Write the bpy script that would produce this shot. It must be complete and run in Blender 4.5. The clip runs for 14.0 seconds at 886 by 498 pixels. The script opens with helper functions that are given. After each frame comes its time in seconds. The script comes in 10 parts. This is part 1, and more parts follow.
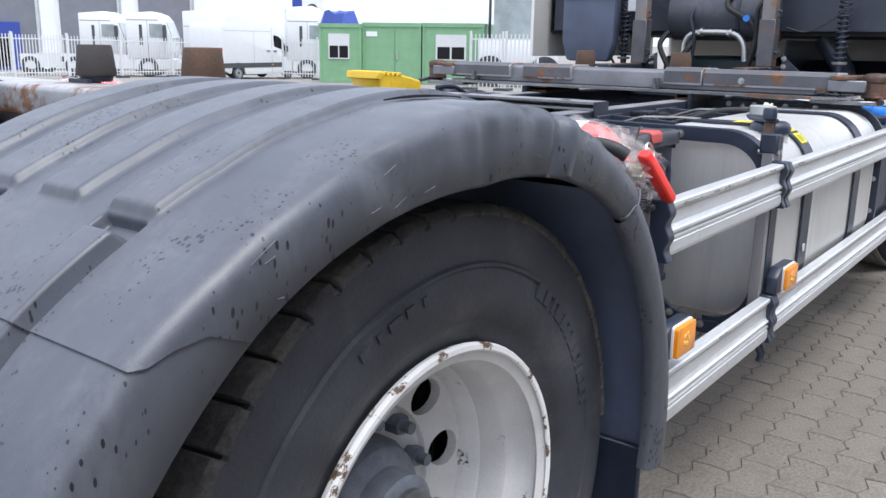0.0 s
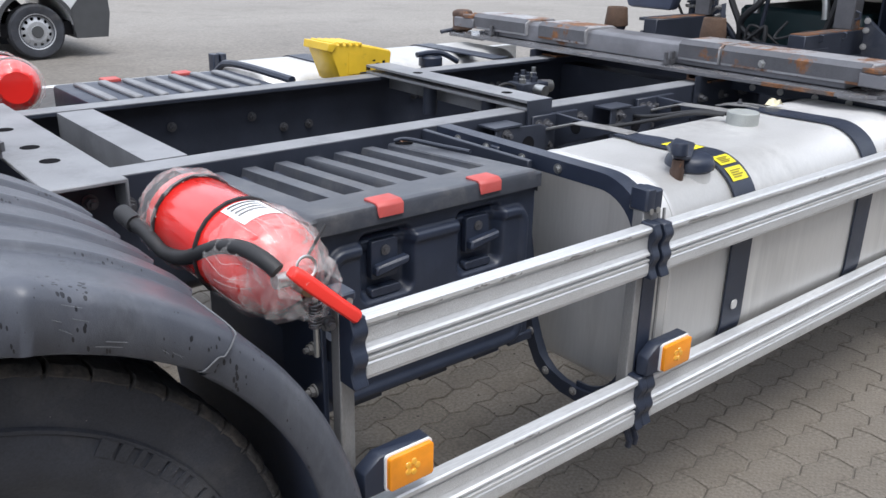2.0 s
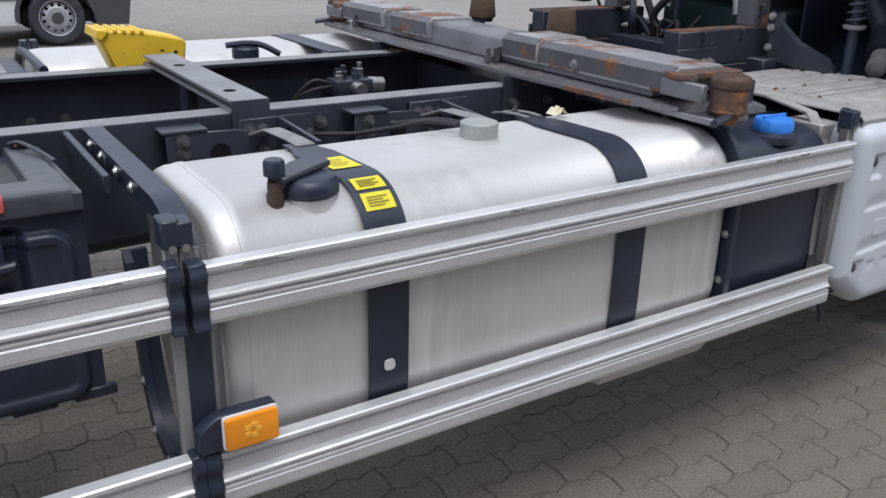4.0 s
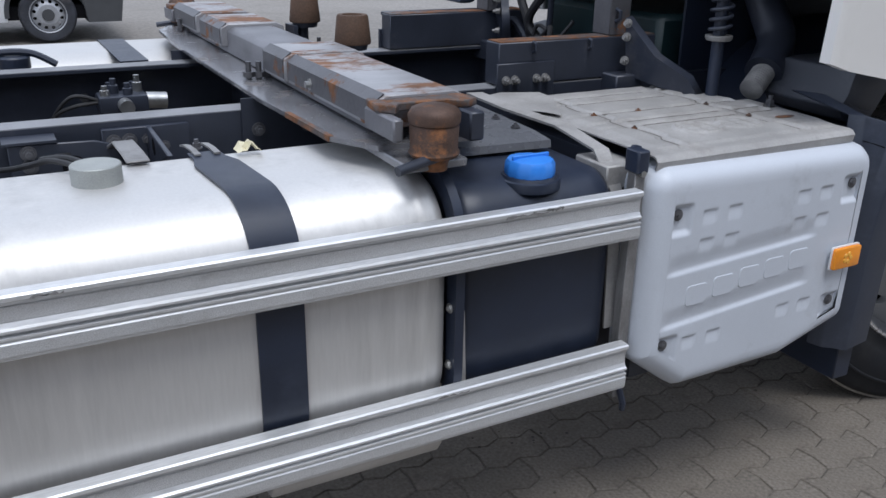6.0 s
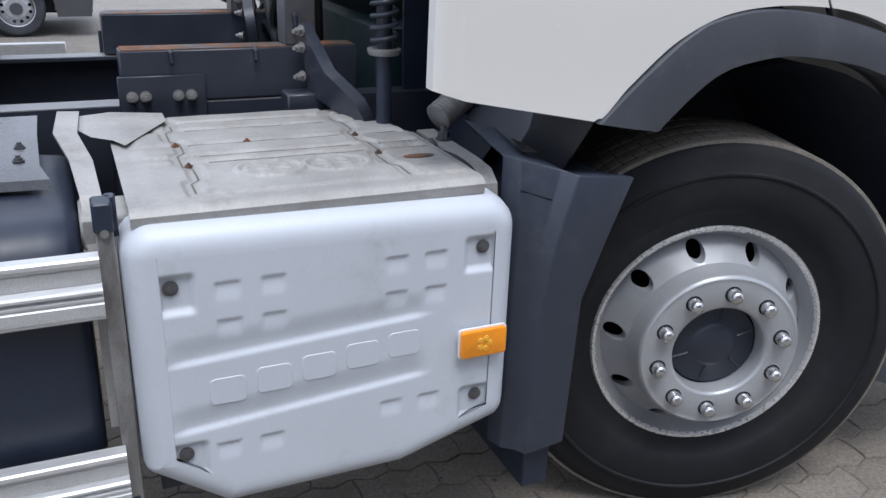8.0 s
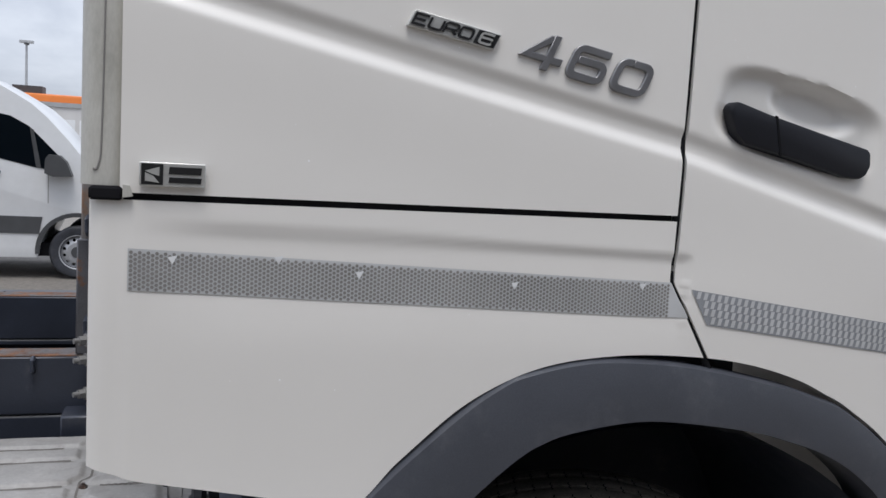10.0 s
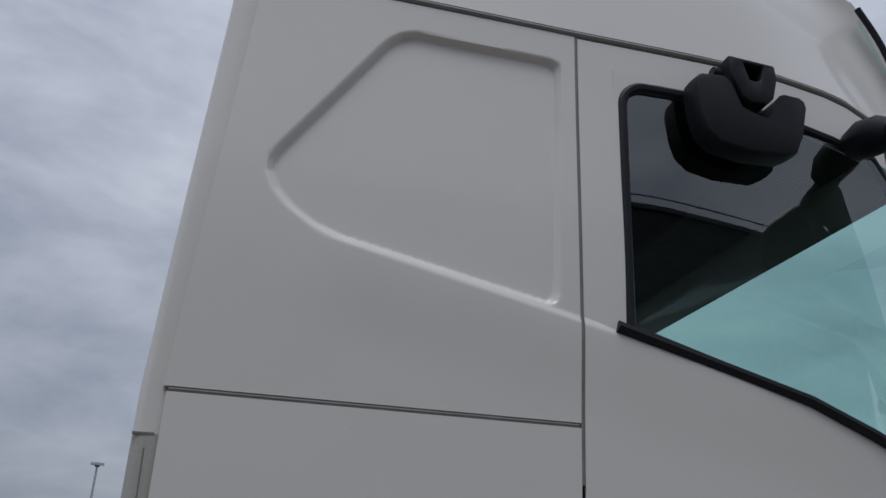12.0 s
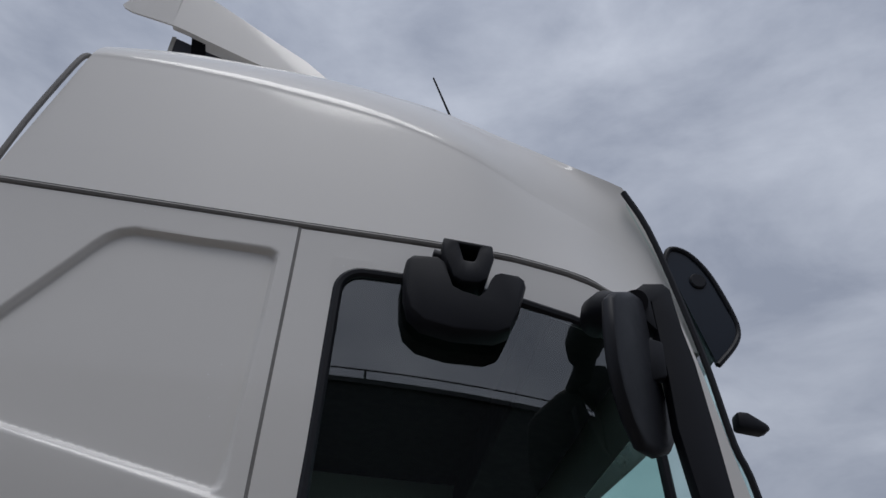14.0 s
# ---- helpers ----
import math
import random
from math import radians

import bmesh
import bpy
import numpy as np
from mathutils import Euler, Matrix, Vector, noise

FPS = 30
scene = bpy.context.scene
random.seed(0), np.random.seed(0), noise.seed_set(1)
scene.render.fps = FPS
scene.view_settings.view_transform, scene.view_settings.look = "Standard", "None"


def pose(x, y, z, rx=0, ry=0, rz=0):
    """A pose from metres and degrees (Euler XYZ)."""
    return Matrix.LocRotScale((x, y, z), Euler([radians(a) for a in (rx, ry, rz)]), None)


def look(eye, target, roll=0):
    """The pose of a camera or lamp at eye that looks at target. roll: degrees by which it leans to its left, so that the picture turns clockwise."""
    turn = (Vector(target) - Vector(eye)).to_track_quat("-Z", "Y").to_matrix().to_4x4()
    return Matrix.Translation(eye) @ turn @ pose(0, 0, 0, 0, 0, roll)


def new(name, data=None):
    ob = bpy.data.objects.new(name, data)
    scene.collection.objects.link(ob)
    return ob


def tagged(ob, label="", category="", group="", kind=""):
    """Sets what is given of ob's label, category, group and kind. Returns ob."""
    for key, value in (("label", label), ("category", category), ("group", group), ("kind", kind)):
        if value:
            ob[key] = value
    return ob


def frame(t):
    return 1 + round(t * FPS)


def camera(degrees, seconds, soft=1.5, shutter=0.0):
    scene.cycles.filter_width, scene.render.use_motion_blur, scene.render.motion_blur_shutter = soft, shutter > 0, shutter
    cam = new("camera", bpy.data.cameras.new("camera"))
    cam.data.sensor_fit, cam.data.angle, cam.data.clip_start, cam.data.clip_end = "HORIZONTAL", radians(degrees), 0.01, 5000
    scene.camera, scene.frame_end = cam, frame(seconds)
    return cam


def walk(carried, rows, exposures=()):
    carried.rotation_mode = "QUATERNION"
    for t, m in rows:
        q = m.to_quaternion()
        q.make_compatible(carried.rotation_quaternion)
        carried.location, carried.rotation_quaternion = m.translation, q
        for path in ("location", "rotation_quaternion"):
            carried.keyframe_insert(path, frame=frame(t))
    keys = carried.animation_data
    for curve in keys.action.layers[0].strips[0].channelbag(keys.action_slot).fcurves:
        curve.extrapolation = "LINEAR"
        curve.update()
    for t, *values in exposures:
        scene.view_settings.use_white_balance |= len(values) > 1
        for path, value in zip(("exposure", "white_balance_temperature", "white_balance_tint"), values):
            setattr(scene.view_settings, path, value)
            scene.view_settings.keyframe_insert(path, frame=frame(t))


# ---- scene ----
cam = camera(55.0, 14.0)
PATH = [
    (0, (-0.711, -0.638, 1.257), (0.835, 0.538, 0.785), 0.94),
    (0.5, (-0.517, -0.714, 1.398), (0.983, 0.470, 0.807), 1.50),
    (1, (-0.245, -0.743, 1.498), (1.127, 0.543, 0.818), 1.47),
    (1.5, (-0.029, -0.881, 1.537), (1.204, 0.532, 0.843), 1.08),
    (2, (0.172, -1.009, 1.541), (1.379, 0.421, 0.833), 1.28),
    (2.5, (0.443, -1.055, 1.535), (1.614, 0.401, 0.821), 1.16),
    (3, (0.726, -1.152, 1.538), (1.829, 0.354, 0.819), 1.37),
    (3.2, (0.841, -1.215, 1.529), (1.926, 0.303, 0.809), 1.34),
    (5.3, (1.922, -1.348, 1.494), (2.849, 0.266, 0.762), 1.58),
    (5.5, (2.016, -1.358, 1.501), (2.933, 0.262, 0.768), 1.45),
    (6, (2.285, -1.320, 1.500), (3.169, 0.315, 0.763), 1.14),
    (6.5, (2.538, -1.306, 1.498), (3.398, 0.340, 0.757), 0.94),
    (7, (2.858, -1.345, 1.478), (3.689, 0.315, 0.733), 0.93),
    (7.2, (2.991, -1.358, 1.475), (3.798, 0.311, 0.725), 0.81),
    (9.3, (4.013, -1.199, 1.525), (4.683, 0.587, 0.925), 3.65),
    (9.5, (4.065, -1.153, 1.552), (4.715, 0.671, 1.051), 3.46),
    (10, (4.179, -1.101, 1.595), (4.771, 0.799, 1.397), 3.30),
    (10.5, (4.270, -1.142, 1.618), (4.820, 0.773, 1.455), 3.23),
    (11, (4.277, -1.305, 1.712), (4.763, 0.635, 1.709), 3.08),
    (11.5, (4.278, -1.460, 1.814), (4.695, 0.472, 2.115), 3.09),
    (12, (4.268, -1.570, 1.828), (4.650, 0.256, 2.552), 2.98),
    (12.5, (4.351, -1.617, 1.797), (4.623, 0.019, 2.914), 2.77),
    (13, (4.587, -1.680, 1.838), (4.819, -0.064, 2.992), 3.26),
    (13.5, (4.868, -1.654, 1.831), (5.061, -0.046, 3.005), 3.76),
    (14, (5.100, -1.675, 1.800), (5.257, -0.060, 2.968), 4.20),
]
walk(cam, [(t, look(eye, target, roll)) for t, eye, target, roll in PATH], [(0.0, 1.52, 6280, 10), (1.5, 1.42, 6450, 9), (3.0, 1.05, 6450, 10), (5.5, 0.76, 6160, 10), (6.5, 0.79, 6070, 10), (7.2, 0.94, 6070, 10), (9.5, 1.15, 6440, 10), (10.0, 0.74, 6480, 10), (10.5, 0.55, 6480, 10), (11.0, 0.19, 6330, 11), (11.5, -0.04, 6250, 10.0), (12.5, -0.38, 6260, 10.5), (14.0, -0.42, 6260, 11)])

# ---- world, sun ----
world = bpy.data.worlds.new("overcast_sky")
scene.world = world
world.use_nodes = True
wn, wl = world.node_tree.nodes, world.node_tree.links
wn.clear()
w_out = wn.new("ShaderNodeOutputWorld")
w_bg = wn.new("ShaderNodeBackground")
w_sky = wn.new("ShaderNodeTexSky")
w_sky.sky_type, w_sky.sun_disc = "NISHITA", False
w_sky.sun_elevation, w_sky.sun_rotation = radians(48), radians(200)
w_co = wn.new("ShaderNodeTexCoord")
w_map = wn.new("ShaderNodeMapping")
w_map.inputs["Scale"].default_value = (1.0, 1.0, 2.2)
w_n1 = wn.new("ShaderNodeTexNoise")
w_n1.inputs["Scale"].default_value, w_n1.inputs["Detail"].default_value = 4.6, 10.0
w_n1.inputs["Roughness"].default_value, w_n1.inputs["Distortion"].default_value = 0.56, 0.25
w_r1 = wn.new("ShaderNodeValToRGB")
w_r1.color_ramp.elements[0].position, w_r1.color_ramp.elements[0].color = 0.30, (0.445, 0.487, 0.585, 1)
w_r1.color_ramp.elements[1].position, w_r1.color_ramp.elements[1].color = 0.72, (0.80, 0.845, 0.94, 1)
w_mix = wn.new("ShaderNodeMix")
w_mix.data_type = "RGBA"
w_mix.inputs[0].default_value = 0.90
w_gain = wn.new("ShaderNodeVectorMath")
w_gain.operation = "SCALE"
w_gain.inputs[3].default_value = 0.10
wl.new(w_co.outputs["Generated"], w_map.inputs["Vector"])
wl.new(w_map.outputs["Vector"], w_n1.inputs["Vector"])
wl.new(w_n1.outputs["Fac"], w_r1.inputs["Fac"])
wl.new(w_sky.outputs["Color"], w_gain.inputs[0])
wl.new(w_gain.outputs["Vector"], w_mix.inputs[6])
wl.new(w_r1.outputs["Color"], w_mix.inputs[7])
# an overcast sky is brighter overhead than at the horizon
w_sep = wn.new("ShaderNodeSeparateXYZ")
w_rng = wn.new("ShaderNodeMapRange")
w_rng.inputs[1].default_value, w_rng.inputs[2].default_value = 0.0, 1.0
w_rng.inputs[3].default_value, w_rng.inputs[4].default_value = 0.68, 1.22
w_dome = wn.new("ShaderNodeVectorMath")
w_dome.operation = "SCALE"
wl.new(w_co.outputs["Generated"], w_sep.inputs[0])
wl.new(w_sep.outputs["Z"], w_rng.inputs[0])
wl.new(w_mix.outputs[2], w_dome.inputs[0])
wl.new(w_rng.outputs[0], w_dome.inputs[3])
wl.new(w_dome.outputs["Vector"], w_bg.inputs["Color"])
w_bg.inputs["Strength"].default_value = 0.92
wl.new(w_bg.outputs["Background"], w_out.inputs["Surface"])

sun_data = bpy.data.lights.new("sun", "SUN")
sun_data.energy, sun_data.angle, sun_data.color = 1.05, radians(25), (1.0, 0.97, 0.93)
sun = new("sun", sun_data)
sun.matrix_world = look((3.0, -8.0, 20.0), (4.5, 0.0, 0.0))

# ---- tools ----
class Geo:
    """Collects vertices and faces of one mesh."""

    def __init__(self):
        self.v, self.f = [], []

    def add(self, verts, faces):
        n = len(self.v)
        self.v += [tuple(p) for p in verts]
        self.f += [tuple(i + n for i in f) for f in faces]
        return self

    def box(self, x0, x1, y0, y1, z0, z1):
        p = [(x, y, z) for z in (z0, z1) for y in (y0, y1) for x in (x0, x1)]
        return self.add(p, [(0, 2, 3, 1), (4, 5, 7, 6), (0, 1, 5, 4), (1, 3, 7, 5), (3, 2, 6, 7), (2, 0, 4, 6)])

    def prism(self, poly, axis, a, b):
        """A polygon of pairs, drawn out along the axis from a to b."""
        put = {"x": lambda p, w: (w, p[0], p[1]), "y": lambda p, w: (p[0], w, p[1]), "z": lambda p, w: (p[0], p[1], w)}[axis]
        n = len(poly)
        v = [put(p, a) for p in poly] + [put(p, b) for p in poly]
        f = [tuple(range(n)), tuple(range(2 * n - 1, n - 1, -1))]
        f += [(i, i + n, (i + 1) % n + n, (i + 1) % n) for i in range(n)]
        return self.add(v, f)

    def loft(self, rows, ring=False, caps=False):
        """A skin over rows of points; ring closes each row, caps close the ends."""
        n, m = len(rows[0]), len(rows)
        f = []
        for i in range(m - 1):
            for j in range(n if ring else n - 1):
                k = (j + 1) % n
                f.append((i * n + j, i * n + k, (i + 1) * n + k, (i + 1) * n + j))
        if caps:
            f += [tuple(range(n - 1, -1, -1)), tuple(range((m - 1) * n, m * n))]
        return self.add([p for r in rows for p in r], f)

    def turn(self, profile, centre, axis, n=48, a0=0.0, a1=360.0):
        """A profile of (radius, along) turned about the axis through centre."""
        whole = abs(a1 - a0) >= 360
        rows = []
        for i in range(n if whole else n + 1):
            a = radians(a0 + (a1 - a0) * i / n)
            c, s = math.cos(a), math.sin(a)
            rows.append([_ax(centre, axis, r * c, r * s, w) for r, w in profile])
        if whole:
            rows.append(rows[0])
        return self.loft(rows)

    def tube(self, pts, r, n=8, caps=True):
        """A pipe along points; r is one radius or one for each point."""
        pts = [Vector(p) for p in pts]
        rows, side = [], None
        for i, p in enumerate(pts):
            d = (pts[min(i + 1, len(pts) - 1)] - pts[max(i - 1, 0)]).normalized()
            if side is None:
                side = d.orthogonal().normalized()
            side = (side - d * side.dot(d)).normalized()
            up = d.cross(side)
            q = r[i] if isinstance(r, (list, tuple)) else r
            rows.append([p + (side * math.cos(2 * math.pi * k / n) + up * math.sin(2 * math.pi * k / n)) * q for k in range(n)])
        return self.loft(rows, ring=True, caps=caps)

    def cyl(self, a, b, r, n=16, r2=None):
        return self.tube([a, b], [r, r if r2 is None else r2], n)


def _ax(c, axis, u, w, along):
    if axis == "y":
        return (c[0] + u, c[1] + along, c[2] + w)
    if axis == "x":
        return (c[0] + along, c[1] + u, c[2] + w)
    return (c[0] + u, c[1] + w, c[2] + along)


def arc_poly(cx, cy, r, a0, a1, n=6):
    return [(cx + r * math.cos(radians(a0 + (a1 - a0) * i / n)), cy + r * math.sin(radians(a0 + (a1 - a0) * i / n))) for i in range(n + 1)]


def round_rect(x0, x1, y0, y1, r, n=6):
    return arc_poly(x1 - r, y0 + r, r, -90, 0, n) + arc_poly(x1 - r, y1 - r, r, 0, 90, n) + arc_poly(x0 + r, y1 - r, r, 90, 180, n) + arc_poly(x0 + r, y0 + r, r, 180, 270, n)


def smooth_path(pts, n=8):
    """A rounder line through the points."""
    p = [Vector(q) for q in pts]
    out = []
    for i in range(len(p) - 1):
        a, b, c, d = p[max(i - 1, 0)], p[i], p[i + 1], p[min(i + 2, len(p) - 1)]
        for k in range(n):
            t = k / n
            out.append(0.5 * ((2 * b) + (c - a) * t + (2 * a - 5 * b + 4 * c - d) * t * t + (3 * b - a - 3 * c + d) * t ** 3))
    return out + [p[-1]]


def lerp_at(table, x):
    """A value from a table of (place, value), straight between its rows."""
    if x <= table[0][0]:
        return table[0][1]
    for (a, u), (b, w) in zip(table, table[1:]):
        if x <= b:
            return u + (w - u) * (x - a) / (b - a)
    return table[-1][1]


def smooth_at(table, x):
    """A value from a table of (place, value), gently curved through its rows."""
    n = len(table)
    if x <= table[0][0]:
        return table[0][1]
    if x >= table[-1][0]:
        return table[-1][1]
    i = max(k for k in range(n - 1) if table[k][0] <= x)

    def slope(k):
        a, b = table[max(k - 1, 0)], table[min(k + 1, n - 1)]
        return (b[1] - a[1]) / (b[0] - a[0])

    (a, u), (b, w) = table[i], table[i + 1]
    h, t = b - a, (x - a) / (b - a)
    return u * (1 + 2 * t) * (1 - t) ** 2 + slope(i) * h * t * (1 - t) ** 2 + w * t * t * (3 - 2 * t) + slope(i + 1) * h * t * t * (t - 1)


def step(a, b, x):
    t = min(1.0, max(0.0, (x - a) / (b - a)))
    return t * t * (3 - 2 * t)


def part(name, geo, material, parent, label="", bevel=0.0, seg=1, sharp=38, weld=True):
    """One mesh object under a thing or a part, from a Geo in world places."""
    bm = bmesh.new()
    vs = [bm.verts.new(p) for p in geo.v]
    for f in geo.f:
        ids = list(dict.fromkeys(f))
        if len(ids) > 2:
            try:
                bm.faces.new([vs[i] for i in ids])
            except ValueError:
                pass
    if weld:
        bmesh.ops.remove_doubles(bm, verts=bm.verts, dist=1e-5)
    bmesh.ops.recalc_face_normals(bm, faces=bm.faces)
    if bevel:
        edges = [e for e in bm.edges if len(e.link_faces) == 2 and e.calc_face_angle(0) > radians(30)]
        bmesh.ops.bevel(bm, geom=edges, offset=bevel, segments=seg, affect="EDGES", profile=0.5, clamp_overlap=True)
    for f in bm.faces:
        f.smooth = True
    for e in bm.edges:
        e.smooth = len(e.link_faces) == 2 and e.calc_face_angle(0) < radians(sharp)
    me = bpy.data.meshes.new(name)
    bm.to_mesh(me)
    bm.free()
    me.materials.append(material)
    ob = new(name, me)
    if parent is not None:
        ob.parent = parent
        ob.matrix_parent_inverse = parent_world(parent).inverted()
    if label:
        tagged(ob, label)
    return ob


WORLD_OF = {}


def parent_world(ob):
    return WORLD_OF.get(ob.name, Matrix.Identity(4))


def thing(name, base, label, category, group="", kind=""):
    """A top-level Empty at the base of a thing."""
    ob = new(name)
    ob.empty_display_size = 0.1
    ob.matrix_basis = Matrix.Translation(base)
    WORLD_OF[ob.name] = Matrix.Translation(base)
    return tagged(ob, label, category, group, kind)


def sheet(name, geo, material, label, category, kind="structure", **kw):
    """A top-level mesh."""
    return tagged(part(name, geo, material, None, **kw), label, category, kind=kind)


def bolt(name, p, d, r, parent, material, length=0.018, label=""):
    """A hex bolt head with washer at p, pointing along d."""
    p, d = Vector(p), Vector(d).normalized()
    g = Geo()
    g.cyl(p, p + d * 0.003, r * 1.35, 14)
    g.cyl(p + d * 0.003, p + d * length * 0.6, r, 6)
    g.cyl(p + d * length * 0.6, p + d * length, r * 0.55, 8)
    return part(name, g, material, parent, label)

# ---- materials ----
def mat(name, base, rough=0.5, metal=0.0, spread=0.15, scale=6.0, grain=0.0, grain_scale=400.0, bump=0.0, bump_scale=60.0,
        coat=0.0, second=None, second_at=(0.55, 0.7), second_scale=9.0, second_rough=None, stretch=(1, 1, 1), spec=0.5, alpha=1.0, piece=0.0,
        specks=None, specks_scale=50.0, specks_at=0.12, second_metal=0.0):
    """A worn surface: base colour with broad and fine variation, a second colour in patches, specks and fine relief."""
    m = bpy.data.materials.new(name)
    m.use_nodes = True
    n, l = m.node_tree.nodes, m.node_tree.links
    b = n["Principled BSDF"]
    co = n.new("ShaderNodeTexCoord")
    mp = n.new("ShaderNodeMapping")
    mp.inputs["Scale"].default_value = stretch
    l.new(co.outputs["Object"], mp.inputs["Vector"])

    def noise_tex(sc, detail=5.0, rough_=0.6):
        t = n.new("ShaderNodeTexNoise")
        t.inputs["Scale"].default_value, t.inputs["Detail"].default_value, t.inputs["Roughness"].default_value = sc, detail, rough_
        l.new(mp.outputs["Vector"], t.inputs["Vector"])
        return t

    def ramp(src, lo, hi, a=(0, 0, 0, 1), c=(1, 1, 1, 1)):
        r = n.new("ShaderNodeValToRGB")
        r.color_ramp.elements[0].position, r.color_ramp.elements[0].color = lo, a
        r.color_ramp.elements[1].position, r.color_ramp.elements[1].color = hi, c
        l.new(src, r.inputs["Fac"])
        return r

    def mixed(fac, a, c, kind="MIX"):
        x = n.new("ShaderNodeMix")
        x.data_type, x.blend_type = "RGBA", kind
        for sock, val in ((x.inputs[0], fac), (x.inputs[6], a), (x.inputs[7], c)):
            if isinstance(val, (int, float)):
                sock.default_value = val
            elif isinstance(val, tuple):
                sock.default_value = (*val[:3], 1)
            else:
                l.new(val, sock)
        return x.outputs[2]

    broad = noise_tex(scale)
    d = 1 - spread
    u = 1 + spread * 0.6
    col = mixed(ramp(broad.outputs["Fac"], 0.3, 0.7).outputs["Color"], tuple(c * d for c in base), tuple(min(1, c * u) for c in base))
    if grain:
        g = noise_tex(grain_scale, 2.0)
        k = ramp(g.outputs["Fac"], 0.3, 0.7, (1 - grain,) * 3 + (1,), (1 + grain,) * 3 + (1,))
        col = mixed(1.0, col, k.outputs["Color"], "MULTIPLY")
    if piece:
        oi = n.new("ShaderNodeObjectInfo")
        gi = n.new("ShaderNodeNewGeometry")
        sm = n.new("ShaderNodeMath")
        sm.operation = "ADD"
        fr = n.new("ShaderNodeMath")
        fr.operation = "FRACT"
        l.new(oi.outputs["Random"], sm.inputs[0])
        l.new(gi.outputs["Random Per Island"], sm.inputs[1])
        l.new(sm.outputs[0], fr.inputs[0])
        k = ramp(fr.outputs[0], 0.0, 1.0, (1 - piece,) * 3 + (1,), (1 + piece,) * 3 + (1,))
        col = mixed(1.0, col, k.outputs["Color"], "MULTIPLY")
    rough_out = None
    if second:
        s = noise_tex(second_scale, 9.0, 0.7)
        fac = ramp(s.outputs["Fac"], second_at[0], second_at[1]).outputs["Color"]
        sg = noise_tex(second_scale * 7, 4.0)
        sec = mixed(ramp(sg.outputs["Fac"], 0.3, 0.7).outputs["Color"], tuple(c * 0.6 for c in second), tuple(min(1, c * 1.3) for c in second))
        col = mixed(fac, col, sec)
        if second_rough is not None:
            rough_out = mixed(fac, (rough,) * 3, (second_rough,) * 3)
        if metal != second_metal:
            l.new(mixed(fac, (metal,) * 3, (second_metal,) * 3), b.inputs["Metallic"])
    if specks:
        vo = n.new("ShaderNodeTexVoronoi")
        vo.inputs["Scale"].default_value = specks_scale
        l.new(mp.outputs["Vector"], vo.inputs["Vector"])
        w = noise_tex(specks_scale * 0.13, 2.0)
        lim = n.new("ShaderNodeMath")
        lim.operation = "MULTIPLY"
        l.new(ramp(w.outputs["Fac"], 0.42, 0.7).outputs["Color"], lim.inputs[0])
        lim.inputs[1].default_value = specks_at
        cmp_ = n.new("ShaderNodeMath")
        cmp_.operation = "LESS_THAN"
        l.new(vo.outputs["Distance"], cmp_.inputs[0])
        l.new(lim.outputs[0], cmp_.inputs[1])
        col = mixed(cmp_.outputs[0], col, specks)
    l.new(col, b.inputs["Base Color"])
    b.inputs["Metallic"].default_value = metal
    if rough_out is None:
        rn = noise_tex(scale * 4, 6.0)
        rr = n.new("ShaderNodeMapRange")
        rr.inputs[3].default_value, rr.inputs[4].default_value = max(0.02, rough * 0.75), min(1, rough * 1.25)
        l.new(rn.outputs["Fac"], rr.inputs[0])
        l.new(rr.outputs[0], b.inputs["Roughness"])
    else:
        l.new(rough_out, b.inputs["Roughness"])
    b.inputs["Coat Weight"].default_value = coat
    b.inputs["Coat Roughness"].default_value = 0.06
    b.inputs["Specular IOR Level"].default_value = spec
    b.inputs["Alpha"].default_value = alpha
    if bump:
        bn = noise_tex(bump_scale, 6.0)
        bp = n.new("ShaderNodeBump")
        bp.inputs["Strength"].default_value, bp.inputs["Distance"].default_value = bump, 0.004
        l.new(bn.outputs["Fac"], bp.inputs["Height"])
        l.new(bp.outputs["Normal"], b.inputs["Normal"])
    return m


M_PLASTIC = mat("black_plastic", (0.019, 0.026, 0.046), 0.40, spread=0.25, scale=5, grain=0.12, grain_scale=700, bump=0.12, bump_scale=500, second=(0.045, 0.054, 0.078), second_at=(0.52, 0.85), second_scale=3.0)
M_FENDER = mat("weathered_fender_plastic", (0.070, 0.076, 0.094), 0.40, spread=0.20, scale=4, grain=0.08, grain_scale=600, bump=0.10, bump_scale=420, second=(0.112, 0.117, 0.133), second_at=(0.44, 0.88), second_scale=7.0, specks=(0.012, 0.013, 0.018), specks_scale=80, specks_at=0.36, stretch=(1.6, 1.6, 0.62))
M_ARCH = mat("grey_arch_plastic", (0.060, 0.065, 0.080), 0.48, spread=0.18, scale=4, grain=0.08, bump=0.10, bump_scale=450, second=(0.10, 0.105, 0.12), second_at=(0.5, 0.8), second_scale=6)
M_LIDRIB = mat("scuffed_lid_plastic", (0.050, 0.054, 0.066), 0.36, spread=0.25, scale=7, grain=0.10, grain_scale=600, bump=0.10, bump_scale=420, second=(0.115, 0.112, 0.112), second_at=(0.50, 0.80), second_scale=9)
M_HUB = mat("dull_grey_hub_paint", (0.16, 0.175, 0.205), 0.45, 0.3, spread=0.3, scale=20, grain=0.15, second=(0.06, 0.06, 0.065), second_at=(0.52, 0.7), second_scale=14, bump=0.15, bump_scale=90)
